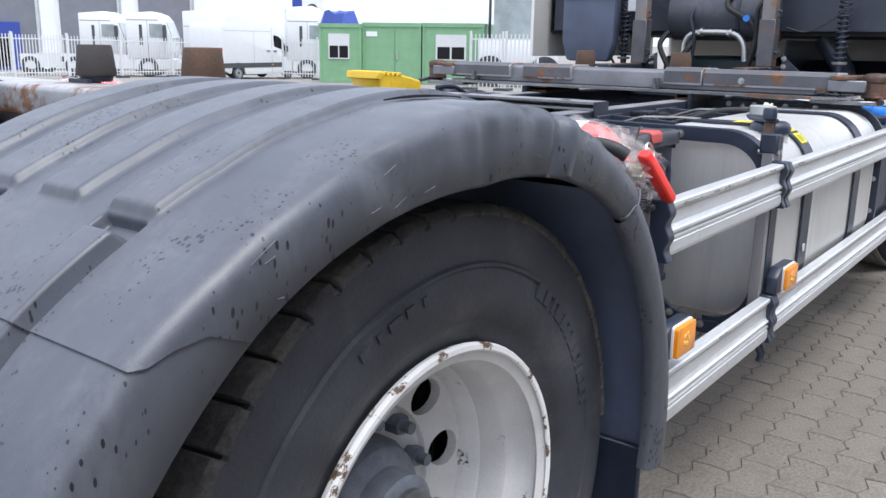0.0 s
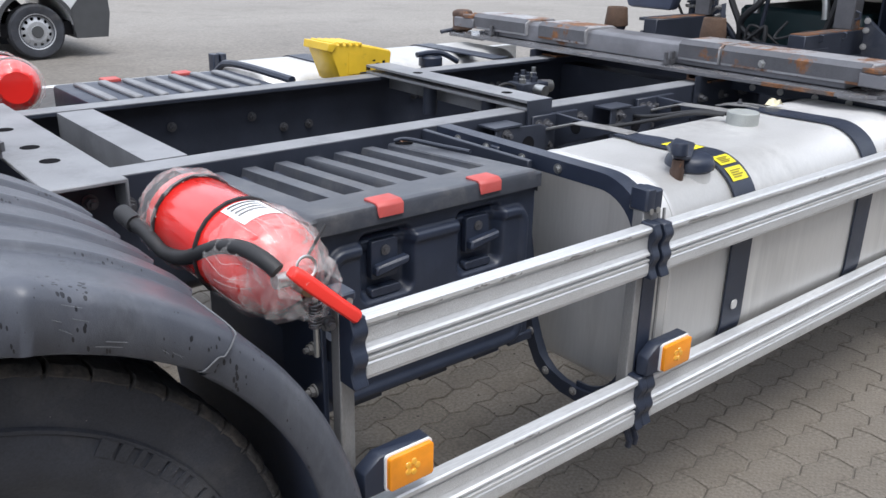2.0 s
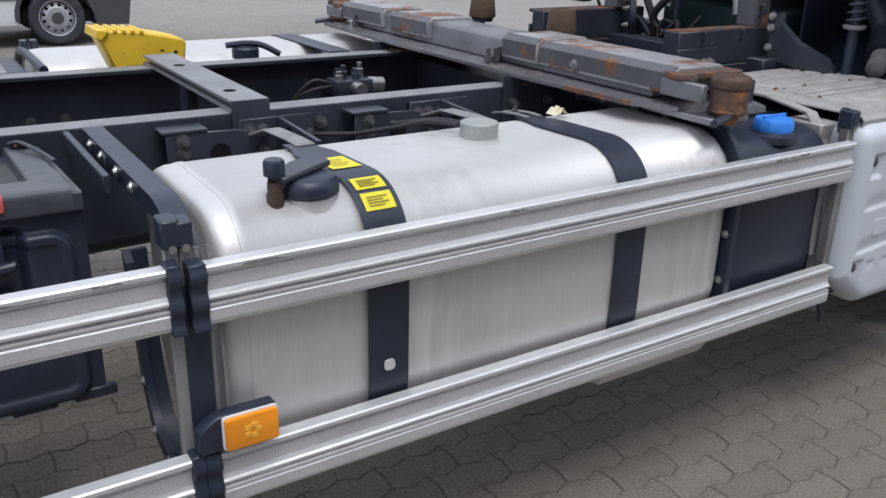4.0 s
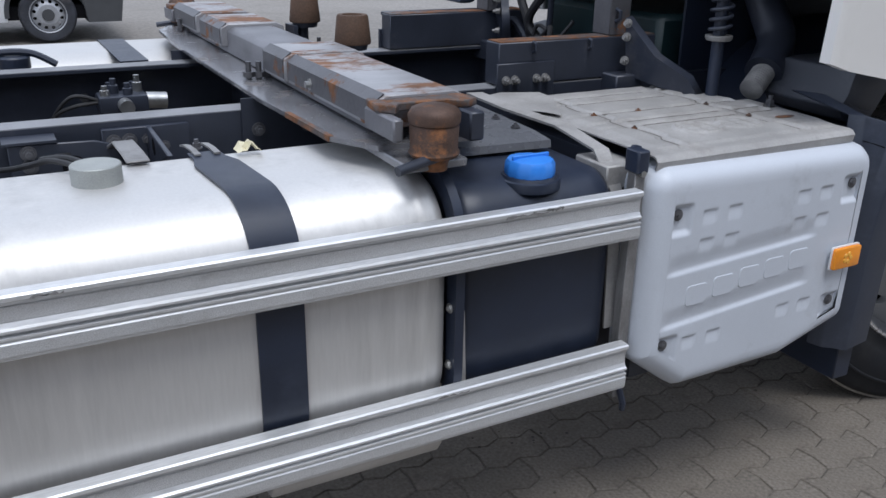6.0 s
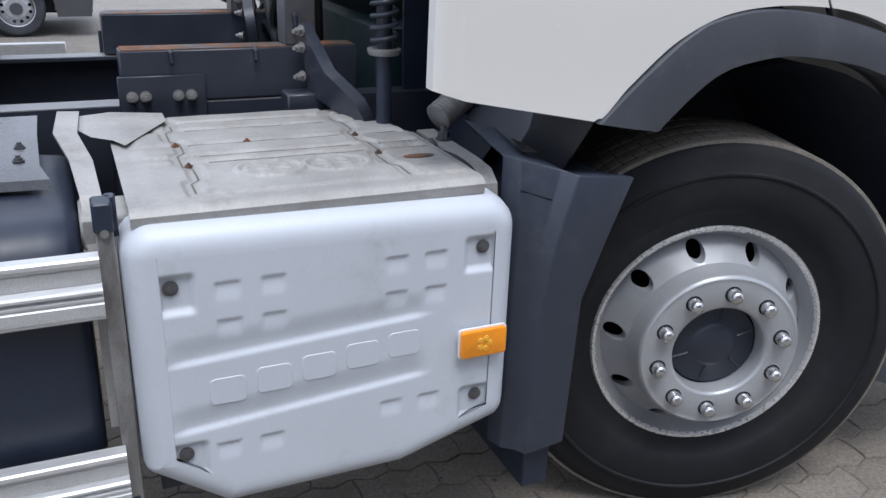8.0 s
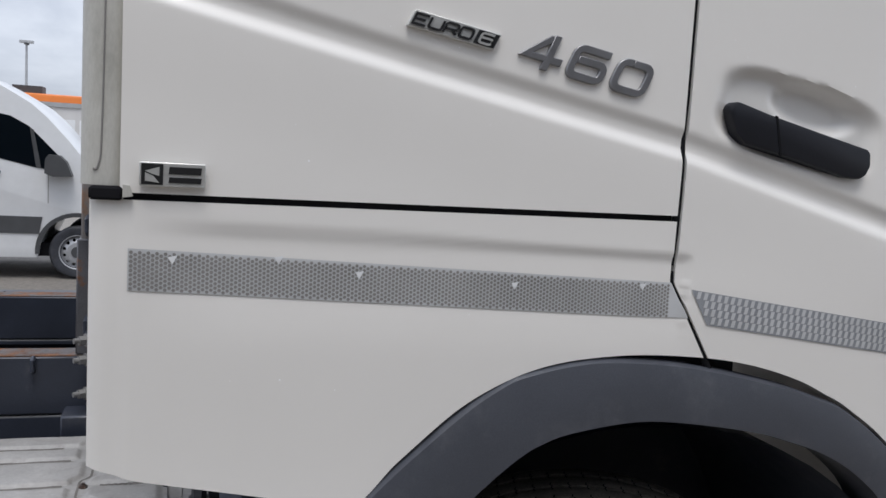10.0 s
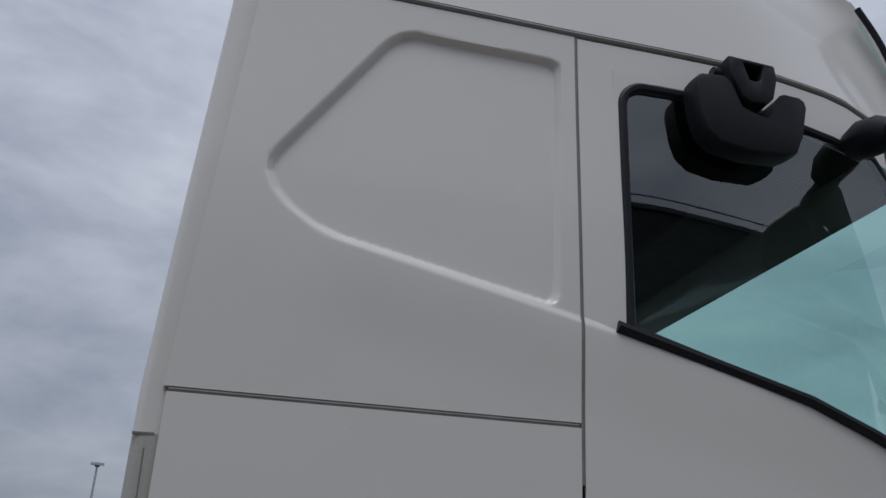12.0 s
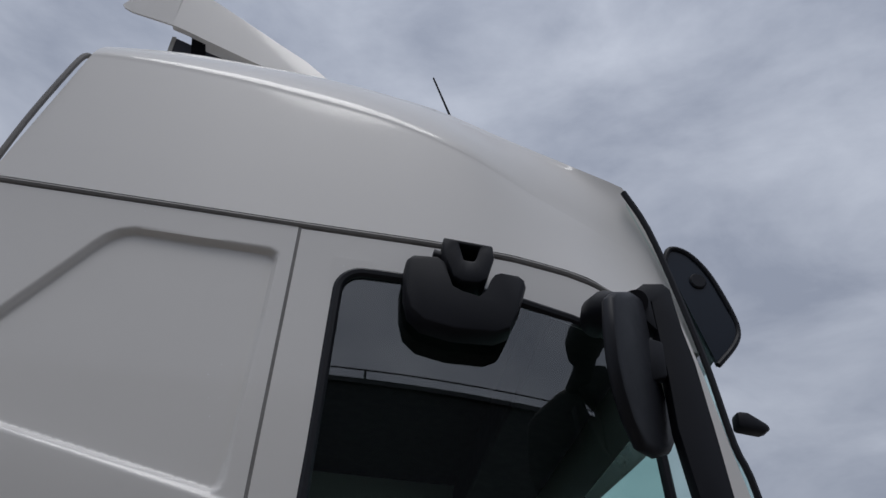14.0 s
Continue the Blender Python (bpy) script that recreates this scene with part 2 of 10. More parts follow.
M_SCUFF = mat("scuffed_pale_plastic", (0.16, 0.165, 0.178), 0.6, spread=0.3, scale=30)
M_RUBBER = mat("tyre_rubber", (0.036, 0.039, 0.049), 0.55, spread=0.45, scale=7, grain=0.18, grain_scale=260, bump=0.3, bump_scale=120, second=(0.100, 0.096, 0.096), second_at=(0.50, 0.80), second_scale=5, specks=(0.16, 0.15, 0.14), specks_scale=60, specks_at=0.10)
M_RUBBER_F = mat("clean_front_tyre_rubber", (0.013, 0.014, 0.017), 0.66, spread=0.25, scale=6, grain=0.12, grain_scale=300, bump=0.15, bump_scale=180, second=(0.028, 0.027, 0.027), second_at=(0.50, 0.85), second_scale=5, spec=0.3)
M_TREAD = mat("dusty_tread_rubber", (0.050, 0.047, 0.046), 0.85, spread=0.35, scale=18, grain=0.3, grain_scale=170, bump=0.7, bump_scale=70, second=(0.12, 0.102, 0.085), second_at=(0.48, 0.70), second_scale=16)
M_TREAD_F = mat("worn_front_tread", (0.21, 0.188, 0.16), 0.88, spread=0.25, scale=14, grain=0.25, grain_scale=200, bump=0.4, bump_scale=120, second=(0.24, 0.21, 0.175), second_at=(0.48, 0.75), second_scale=8)
M_RIM = mat("silver_rim_paint", (0.42, 0.43, 0.45), 0.36, 0.35, spread=0.12, scale=8, grain=0.05, second=(0.20, 0.18, 0.16), second_at=(0.66, 0.80), second_scale=12)
M_RIMBRIGHT = mat("bright_rim_edge", (0.72, 0.72, 0.73), 0.28, 0.6, spread=0.1, scale=20)
M_RIM_WORN = mat("worn_grey_rim_paint", (0.58, 0.57, 0.56), 0.48, 0.0, spread=0.15, scale=7, grain=0.08, second=(0.07, 0.055, 0.05), second_at=(0.635, 0.66), second_scale=15)
M_RIMEDGE = mat("chipped_rim_edge", (0.80, 0.79, 0.78), 0.45, spread=0.1, scale=9, second=(0.14, 0.09, 0.06), second_at=(0.57, 0.60), second_scale=26)
M_NUT = mat("steel_nut", (0.62, 0.62, 0.63), 0.28, 0.9, spread=0.2, scale=30)
M_DARKNUT = mat("dark_steel_bolt", (0.16, 0.16, 0.17), 0.45, 0.7, spread=0.3, scale=40)
M_ALU = mat("brushed_aluminium_rail", (0.70, 0.705, 0.71), 0.42, 0.55, spread=0.08, scale=5, grain=0.10, grain_scale=260, stretch=(0.12, 1, 1), bump=0.08, bump_scale=200, second=(0.50, 0.49, 0.47), second_at=(0.60, 0.80), second_scale=11, second_metal=0.5)
M_KNURL = mat("knurled_aluminium", (0.66, 0.665, 0.67), 0.40, 0.5, spread=0.10, scale=4, grain=0.12, grain_scale=420, bump=0.40, bump_scale=420, second=(0.42, 0.42, 0.40), second_at=(0.55, 0.80), second_scale=7, second_metal=0.4)
M_TANK = mat("matt_aluminium_tank", (0.63, 0.62, 0.605), 0.46, 0.50, spread=0.06, scale=3, grain=0.03, grain_scale=160, stretch=(1, 1, 0.10), bump=0.03, bump_scale=200, second=(0.58, 0.565, 0.54), second_at=(0.48, 0.85), second_scale=4, second_metal=0.45)
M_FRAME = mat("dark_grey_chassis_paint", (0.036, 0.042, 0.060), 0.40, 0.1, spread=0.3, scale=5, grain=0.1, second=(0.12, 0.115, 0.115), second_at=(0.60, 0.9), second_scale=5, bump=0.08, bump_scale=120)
# paler than the rails: dust, and the sky's sheen put into the colour
M_FRAMETOP = mat("dusty_chassis_top_sky_sheen", (0.235, 0.238, 0.25), 0.50, 0.1, spread=0.25, scale=5, grain=0.12, second=(0.135, 0.137, 0.145), second_at=(0.46, 0.75), second_scale=6, bump=0.08, bump_scale=120)
M_BEAM = mat("worn_painted_beam", (0.17, 0.17, 0.185), 0.40, 0.15, spread=0.3, scale=6, grain=0.12, second=(0.17, 0.078, 0.038), second_at=(0.59, 0.63), second_scale=5.0, second_rough=0.85, bump=0.14, bump_scale=90)
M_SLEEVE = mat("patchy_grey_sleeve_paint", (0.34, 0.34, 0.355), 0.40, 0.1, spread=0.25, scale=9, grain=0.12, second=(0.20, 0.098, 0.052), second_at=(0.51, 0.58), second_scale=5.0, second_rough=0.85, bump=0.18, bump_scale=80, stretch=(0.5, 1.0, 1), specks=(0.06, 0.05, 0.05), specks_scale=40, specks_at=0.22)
M_SENDER = mat("dull_zinc_neck", (0.36, 0.375, 0.36), 0.55, 0.3, spread=0.15, scale=20, grain=0.1, bump=0.1, bump_scale=90)
M_FLANK = mat("dark_rust_patched_flank", (0.105, 0.105, 0.115), 0.40, 0.15, spread=0.3, scale=8, grain=0.15, second=(0.20, 0.088, 0.038), second_at=(0.56, 0.61), second_scale=5.0, second_rough=0.85, bump=0.2, bump_scale=80)
# base paled for the sky reflected in the wet, glossy cover
M_COVER = mat("wet_metal_cover_sky_sheen", (0.16, 0.165, 0.18), 0.28, 0.25, spread=0.2, scale=6, grain=0.08, second=(0.10, 0.10, 0.105), second_at=(0.5, 0.75), second_scale=7, bump=0.05, bump_scale=60)
M_GUARD = mat("dark_mudguard_plastic", (0.034, 0.041, 0.060), 0.40, spread=0.18, scale=4, grain=0.08, bump=0.10, bump_scale=450, second=(0.060, 0.068, 0.090), second_at=(0.5, 0.8), second_scale=6)
M_LINING = mat("blue_black_lining", (0.095, 0.115, 0.175), 0.5, spread=0.25, scale=5, grain=0.1, second=(0.075, 0.085, 0.115), second_at=(0.5, 0.8), second_scale=6)
M_PAPER = mat("yellowed_paper", (0.72, 0.66, 0.46), 0.7, spread=0.15, scale=40)
M_INKSOFT = mat("faded_print", (0.26, 0.21, 0.02), 0.6, spread=0.2)
M_WRINKLE = mat("film_highlight", (0.88, 0.84, 0.82), 0.2, spread=0.2, scale=60, alpha=0.22, coat=0.6)
M_PEBBLE = mat("loose_grit", (0.22, 0.19, 0.155), 0.9, spread=0.3, scale=30, piece=0.55)
M_RUSTDARK = mat("dark_rusty_pin", (0.085, 0.050, 0.036), 0.62, 0.3, spread=0.4, scale=20, grain=0.2, second=(0.21, 0.088, 0.035), second_at=(0.52, 0.60), second_scale=12, second_rough=0.8, bump=0.25, bump_scale=90)
M_PLATE = mat("scuffed_glossy_plate", (0.25, 0.25, 0.265), 0.22, 0.45, spread=0.3, scale=7, grain=0.12, second=(0.13, 0.115, 0.11), second_at=(0.58, 0.64), second_scale=9, second_rough=0.5, bump=0.08, bump_scale=90)
M_POST = mat("dull_grey_post", (0.27, 0.265, 0.26), 0.5, 0.3, spread=0.25, scale=9, grain=0.1, second=(0.11, 0.10, 0.095), second_at=(0.5, 0.7), second_scale=10, stretch=(1, 1, 0.3))
M_BROWNBLACK = mat("brown_black_surface", (0.036, 0.034, 0.034), 0.6, spread=0.3, scale=9, grain=0.2, second=(0.045, 0.048, 0.055), second_at=(0.45, 0.7), second_scale=12)
M_RUST = mat("rusty_steel", (0.21, 0.092, 0.040), 0.75, 0.15, spread=0.60, scale=14, grain=0.3, grain_scale=240, second=(0.085, 0.070, 0.066), second_at=(0.47, 0.56), second_scale=11, second_rough=0.5, bump=0.35, bump_scale=90)
M_CONE = mat("rusty_brown_buffer", (0.105, 0.062, 0.040), 0.85, spread=0.3, scale=10, grain=0.2, grain_scale=200, bump=0.3, bump_scale=90)
M_CONEDARK = mat("dark_buffer", (0.055, 0.048, 0.046), 0.8, spread=0.3, scale=10, grain=0.2, bump=0.3, bump_scale=90)
M_PAINT = mat("cream_white_cab_paint", (0.81, 0.788, 0.752), 0.40, spread=0.02, scale=2, coat=0.62, specks=(0.95, 0.95, 0.95), specks_scale=36, specks_at=0.06)
M_TRIM = mat("grey_cab_edge_trim", (0.52, 0.51, 0.47), 0.5, spread=0.12, scale=10, grain=0.05, second=(0.30, 0.29, 0.25), second_at=(0.55, 0.8), second_scale=9, stretch=(1, 1, 0.3))
M_SEAL = mat("grey_seam_sealer", (0.23, 0.22, 0.21), 0.6, spread=0.2, scale=12)
# black for joints, and for discs and sheets that stand for shade in holes
M_GAP = mat("joint_and_hole_black", (0.016, 0.016, 0.018), 1.0, spread=0.2, spec=0.0)
M_GREYPANEL = mat("light_grey_side_cover", (0.56, 0.59, 0.64), 0.42, spread=0.05, scale=3, grain=0.04, grain_scale=500, bump=0.06, bump_scale=500, second=(0.46, 0.48, 0.51), second_at=(0.55, 0.85), second_scale=5)
M_GROOVE = mat("groove_dirt", (0.16, 0.148, 0.136), 0.85, spread=0.4, scale=30, grain=0.3, second=(0.17, 0.155, 0.14), second_at=(0.52, 0.62), second_scale=25)
M_LID = mat("weathered_heat_shield", (0.39, 0.378, 0.365), 0.52, 0.15, spread=0.22, scale=6, grain=0.07, grain_scale=160, bump=0.12, bump_scale=120, second=(0.24, 0.222, 0.205), second_at=(0.50, 0.78), second_scale=8)
M_RED = mat("glossy_red_paint", (0.80, 0.026, 0.020), 0.22, spread=0.10, scale=5, coat=0.6)
M_REDPLASTIC = mat("red_plastic", (0.86, 0.040, 0.028), 0.42, spread=0.08)
M_TAB = mat("faded_red_tab", (0.50, 0.085, 0.075), 0.5, spread=0.15, scale=20)
M_YELLOW = mat("yellow_plastic", (0.80, 0.52, 0.035), 0.45, spread=0.12, scale=10, second=(0.50, 0.32, 0.03), second_at=(0.58, 0.8), second_scale=14)
M_ORANGE = mat("orange_lamp_plastic", (0.90, 0.30, 0.010), 0.22, spread=0.12, scale=30, coat=0.5)
M_ORANGE2 = mat("amber_reflector", (0.95, 0.44, 0.04), 0.15, spread=0.2, scale=120, coat=0.5)
M_BLUE = mat("blue_cap_plastic", (0.045, 0.24, 0.76), 0.35, spread=0.10, scale=20)
M_LABELY = mat("yellow_label", (0.72, 0.62, 0.02), 0.5, spread=0.08)
M_LABELW = mat("white_label", (0.78, 0.79, 0.80), 0.5, spread=0.05)
M_INK = mat("dark_print", (0.06, 0.06, 0.06), 0.6, spread=0.1)
M_INKBLUE = mat("blue_print", (0.05, 0.10, 0.30), 0.6, spread=0.1)
M_CHROME = mat("brushed_badge_metal", (0.24, 0.24, 0.25), 0.36, 0.6, spread=0.1, scale=20)
M_BADGEINK = mat("black_badge_enamel", (0.012, 0.012, 0.013), 0.4, spread=0.1)
M_BADGE = mat("silver_badge", (0.62, 0.62, 0.60), 0.35, 0.6, spread=0.1, scale=30)
M_STRIPE = mat("grey_reflective_tape", (0.33, 0.345, 0.37), 0.40, 0.2, spread=0.08, scale=12, grain=0.10, grain_scale=500)
M_STRIPE2 = mat("light_reflective_tape", (0.60, 0.61, 0.62), 0.38, 0.2, spread=0.08, scale=12)
M_MIRROR = mat("mirror_housing_plastic", (0.013, 0.014, 0.019), 0.50, spread=0.15, grain=0.1, bump=0.08, bump_scale=500, spec=0.28)
M_VISORDARK = mat("dark_visor_plastic", (0.014, 0.020, 0.032), 0.22, spread=0.2, scale=5, spec=0.35)
M_HOSE = mat("black_hose_rubber", (0.022, 0.022, 0.024), 0.6, spread=0.2, scale=20)
M_STEEL = mat("zinc_steel", (0.50, 0.50, 0.49), 0.35, 0.9, spread=0.2, scale=30)
M_FLEX = mat("dull_flexible_pipe", (0.42, 0.41, 0.40), 0.45, 0.35, spread=0.25, scale=25, grain=0.1)
M_BRASS = mat("dull_brass", (0.30, 0.25, 0.16), 0.4, 0.8, spread=0.25, scale=40)
M_VANWHITE = mat("white_vehicle_paint", (0.68, 0.69, 0.70), 0.34, spread=0.04, coat=0.4)
M_VANBLACK = mat("van_bumper_plastic", (0.06, 0.062, 0.066), 0.55, spread=0.15)
M_GREEN = mat("green_container_paint", (0.20, 0.38, 0.21), 0.5, spread=0.10, scale=3)
M_FENCE = mat("white_fence_paint", (0.62, 0.63, 0.63), 0.5, spread=0.05)
M_DARKWALL = mat("dark_grey_cladding", (0.17, 0.178, 0.205), 0.6, spread=0.12, scale=1.2)
M_HALL = mat("anthracite_hall_cladding", (0.020, 0.021, 0.025), 0.6, spread=0.12, scale=1.2)
M_WHITEWALL = mat("white_cladding", (0.72, 0.74, 0.76), 0.55, spread=0.05, scale=1.2)
M_BLUEWALL = mat("blue_cladding", (0.03, 0.06, 0.30), 0.5, spread=0.1)
M_LORRYORANGE = mat("orange_vehicle_paint", (0.75, 0.20, 0.03), 0.4, spread=0.05)
M_TARP = mat("light_trailer_tarpaulin", (0.62, 0.61, 0.60), 0.55, spread=0.06, scale=1.5)
M_POLE = mat("galvanised_pole", (0.45, 0.46, 0.47), 0.5, 0.5, spread=0.1)
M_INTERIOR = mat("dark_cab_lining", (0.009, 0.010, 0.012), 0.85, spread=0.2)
M_ENGINEGREEN = mat("green_engine_paint", (0.012, 0.032, 0.036), 0.45, spread=0.2)
M_PAVER = mat("grey_concrete_paver", (0.188, 0.165, 0.138), 0.90, spread=0.28, scale=1.6, grain=0.30, grain_scale=95, bump=0.5, bump_scale=45, piece=0.08, second=(0.115, 0.097, 0.078), second_at=(0.46, 0.78), second_scale=3.2, specks=(0.05, 0.042, 0.036), specks_scale=22, specks_at=0.14)
M_GROUND = mat("sandy_paving_bed", (0.135, 0.12, 0.102), 0.95, spread=0.4, scale=5.0, grain=0.35, grain_scale=120, bump=0.5, bump_scale=50, second=(0.085, 0.074, 0.062), second_at=(0.50, 0.68), second_scale=2.6)
M_PALEGLASS = mat("pale_reflecting_pane", (0.30, 0.35, 0.36), 0.15, spread=0.3, scale=1.5, coat=0.6)
M_POSTRUST = mat("grey_post_with_rust", (0.24, 0.225, 0.22), 0.48, 0.1, spread=0.3, scale=8, grain=0.12, second=(0.26, 0.13, 0.065), second_at=(0.50, 0.60), second_scale=6, second_rough=0.85, bump=0.2, bump_scale=90, stretch=(1, 1, 0.5))
M_LENS = mat("clear_headlamp", (0.55, 0.57, 0.60), 0.12, 0.3, spread=0.2, scale=14, coat=0.8)
M_RED_LENS = mat("red_tail_lamp", (0.55, 0.02, 0.02), 0.2, spread=0.1, coat=0.5)


def glass(name, tint, rough=0.0, ior=1.5):
    m = bpy.data.materials.new(name)
    m.use_nodes = True
    n, l = m.node_tree.nodes, m.node_tree.links
    n.clear()
    out = n.new("ShaderNodeOutputMaterial")
    tr = n.new("ShaderNodeBsdfTransparent")
    tr.inputs["Color"].default_value = (*tint, 1)
    gl = n.new("ShaderNodeBsdfGlossy")
    gl.inputs["Roughness"].default_value = rough
    f0 = ((ior - 1) / (ior + 1)) ** 2
    lw = n.new("ShaderNodeLayerWeight")
    lw.inputs["Blend"].default_value = 0.5
    pw = n.new("ShaderNodeMath")
    pw.operation = "POWER"
    pw.inputs[1].default_value = 5.0
    fr = n.new("ShaderNodeMapRange")
    fr.inputs[3].default_value, fr.inputs[4].default_value = f0, 1.0
    l.new(lw.outputs["Facing"], pw.inputs[0])
    l.new(pw.outputs[0], fr.inputs[0])
    mx = n.new("ShaderNodeMixShader")
    l.new(fr.outputs[0], mx.inputs[0])
    l.new(tr.outputs[0], mx.inputs[1])
    l.new(gl.outputs[0], mx.inputs[2])
    l.new(mx.outputs[0], out.inputs["Surface"])
    return m


M_GLASS = glass("tinted_side_glass", (0.76, 0.985, 0.93), 0.0, 2.4)
M_VISOR = glass("smoked_visor", (0.06, 0.08, 0.10))
M_FILM = mat("clear_wrapping_film", (0.85, 0.82, 0.80), 0.16, spread=0.2, scale=40, alpha=0.15, coat=0.8)

M_RUFFLE = mat("crumpled_film", (0.80, 0.77, 0.74), 0.14, spread=0.3, scale=70, alpha=0.17, coat=0.9)

# ---- ground ----
def ground_z(x, y):
    """The yard falls gently away from the truck for drainage."""
    d = math.hypot(x - 2.0, y - 2.0)
    return -0.021 * min(max(0.0, d - 10.0), 60.0)


g = Geo()
rings = [0.0, 3, 6, 9, 10, 12, 16, 22, 30, 40, 50, 60, 70, 120, 300, 900, 3000]
rows = []
for r in rings:
    rows.append([(2 + r * math.cos(2 * math.pi * k / 64), 2 + r * math.sin(2 * math.pi * k / 64), ground_z(2 + r, 2) - 0.012) for k in range(65)])
g.loft(rows)
M_YARD = mat("dusty_paved_yard", (0.240, 0.223, 0.203), 0.9, spread=0.12, scale=0.35, grain=0.22, grain_scale=22, bump=0.3, bump_scale=30, second=(0.20, 0.185, 0.168), second_at=(0.48, 0.75), second_scale=0.8, stretch=(1, 1, 1))
# yard tone darkened and browned near the truck, easing out by 15 m
yn, yl = M_YARD.node_tree.nodes, M_YARD.node_tree.links
y_bsdf = yn["Principled BSDF"]
y_src = y_bsdf.inputs["Base Color"].links[0].from_socket
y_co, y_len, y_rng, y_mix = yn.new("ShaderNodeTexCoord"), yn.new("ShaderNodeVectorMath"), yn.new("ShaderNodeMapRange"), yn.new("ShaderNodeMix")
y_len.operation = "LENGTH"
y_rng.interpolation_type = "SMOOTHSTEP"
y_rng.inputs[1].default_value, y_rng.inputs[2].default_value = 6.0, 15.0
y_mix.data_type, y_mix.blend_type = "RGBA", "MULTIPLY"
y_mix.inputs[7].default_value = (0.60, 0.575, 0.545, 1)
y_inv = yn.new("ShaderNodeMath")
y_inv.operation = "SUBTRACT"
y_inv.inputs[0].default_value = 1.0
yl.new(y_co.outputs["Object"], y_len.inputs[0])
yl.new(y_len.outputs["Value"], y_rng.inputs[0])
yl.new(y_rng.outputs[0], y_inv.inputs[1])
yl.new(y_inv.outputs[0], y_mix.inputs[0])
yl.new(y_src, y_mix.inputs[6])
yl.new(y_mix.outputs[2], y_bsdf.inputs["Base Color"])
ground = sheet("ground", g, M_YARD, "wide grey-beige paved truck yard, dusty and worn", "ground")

# ---- truck: chassis ----
truck = thing("truck", (2.5, 1.18, 0.0), "white swap-body truck with black chassis and aluminium side guards", "truck")
CY = 1.18


def channel(y0, y1, x0, x1, z0, z1, t=0.009):
    """A C-shaped rail: web at y0, flanges towards y1."""
    s = 1 if y1 > y0 else -1
    return Geo().prism([(y0, z0), (y1, z0), (y1, z0 + t), (y0 + s * t, z0 + t), (y0 + s * t, z1 - t), (y1, z1 - t), (y1, z1), (y0, z1)], "x", x0, x1)


for y0, y1 in ((0.77, 0.85), (1.59, 1.51)):
    rail = part("chassis_rail", channel(y0, y1, -1.4, 5.6, 0.755, 1.028), M_FRAME, truck, "dark grey steel chassis rail")
    part("rail_top", Geo().box(-1.4, 4.06, min(y0, y1) + 0.002, max(y0, y1) - 0.002, 1.0282, 1.0305), M_FRAMETOP, rail, "dusty worn top flange, paled for the sky's reflection")
    out = -1 if y0 < 1 else 1
    xs = [0.46, 0.54, 0.62, 0.70, 0.78, 0.86, 2.19, 2.23, 2.55, 2.60, 2.64]
    for x in xs:
        bolt("rail_bolt", (x, y0 + out * 0.001, 0.965 + 0.02 * (xs.index(x) % 2)), (0, out, 0), 0.013, rail, M_DARKNUT, 0.03)
        bolt("rail_bolt", (x, y0 - out * 0.010, 0.93), (0, -out, 0), 0.011, rail, M_DARKNUT, 0.02)
for x in (1.22, 1.50, 1.62, 1.72):
    for y, s in ((1.585, -1),):
        bolt("rail_bolt", (x, 1.579, 0.93 - 0.05 * (x > 1.55)), (0, -1, 0), 0.012, truck, M_DARKNUT, 0.02)

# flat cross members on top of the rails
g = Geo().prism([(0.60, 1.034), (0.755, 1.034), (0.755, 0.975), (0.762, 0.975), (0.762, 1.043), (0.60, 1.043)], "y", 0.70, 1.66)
xm = part("cross_member", g, M_FRAMETOP, truck, "dusty steel cross plate on the chassis rails, paled for sky sheen", bevel=0.002)
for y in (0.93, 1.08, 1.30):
    # black disc on the plate in place of a shaded hole
    part("plate_hole", Geo().cyl((0.675, y, 1.0432), (0.675, y, 1.0436), 0.022, 20), M_GAP, xm, "black disc for the shade in a round hole")
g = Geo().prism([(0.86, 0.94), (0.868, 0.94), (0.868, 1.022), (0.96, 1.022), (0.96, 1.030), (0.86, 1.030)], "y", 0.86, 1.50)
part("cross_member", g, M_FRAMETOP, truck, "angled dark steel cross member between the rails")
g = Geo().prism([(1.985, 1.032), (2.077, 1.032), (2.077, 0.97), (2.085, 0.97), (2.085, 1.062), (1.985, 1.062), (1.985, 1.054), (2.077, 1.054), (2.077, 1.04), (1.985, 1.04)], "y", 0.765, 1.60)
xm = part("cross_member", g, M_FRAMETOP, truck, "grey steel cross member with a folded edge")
g = Geo()
g.box(1.985, 2.085, 0.758, 0.766, 0.97, 1.062)
part("end_plate", g, M_FRAME, xm)
for y in (0.98, 1.28):
    part("spacer", Geo().cyl((2.03, y, 0.93), (2.03, y, 1.032), 0.025, 14), M_FRAME, xm)
for y in (0.9, 1.35):
    part("plate_hole", Geo().cyl((2.03, y, 1.0622), (2.03, y, 1.0626), 0.018, 16), M_GAP, xm)
for x in (3.02, 4.0, -0.5, 5.2):
    part("cross_member", Geo().prism([(x, 0.80), (x + 0.1, 0.80), (x + 0.1, 0.81), (x + 0.01, 0.81), (x + 0.01, 0.98), (x + 0.1, 0.98), (x + 0.1, 0.99), (x, 0.99)], "y", 0.78, 1.58), M_FRAME, truck)
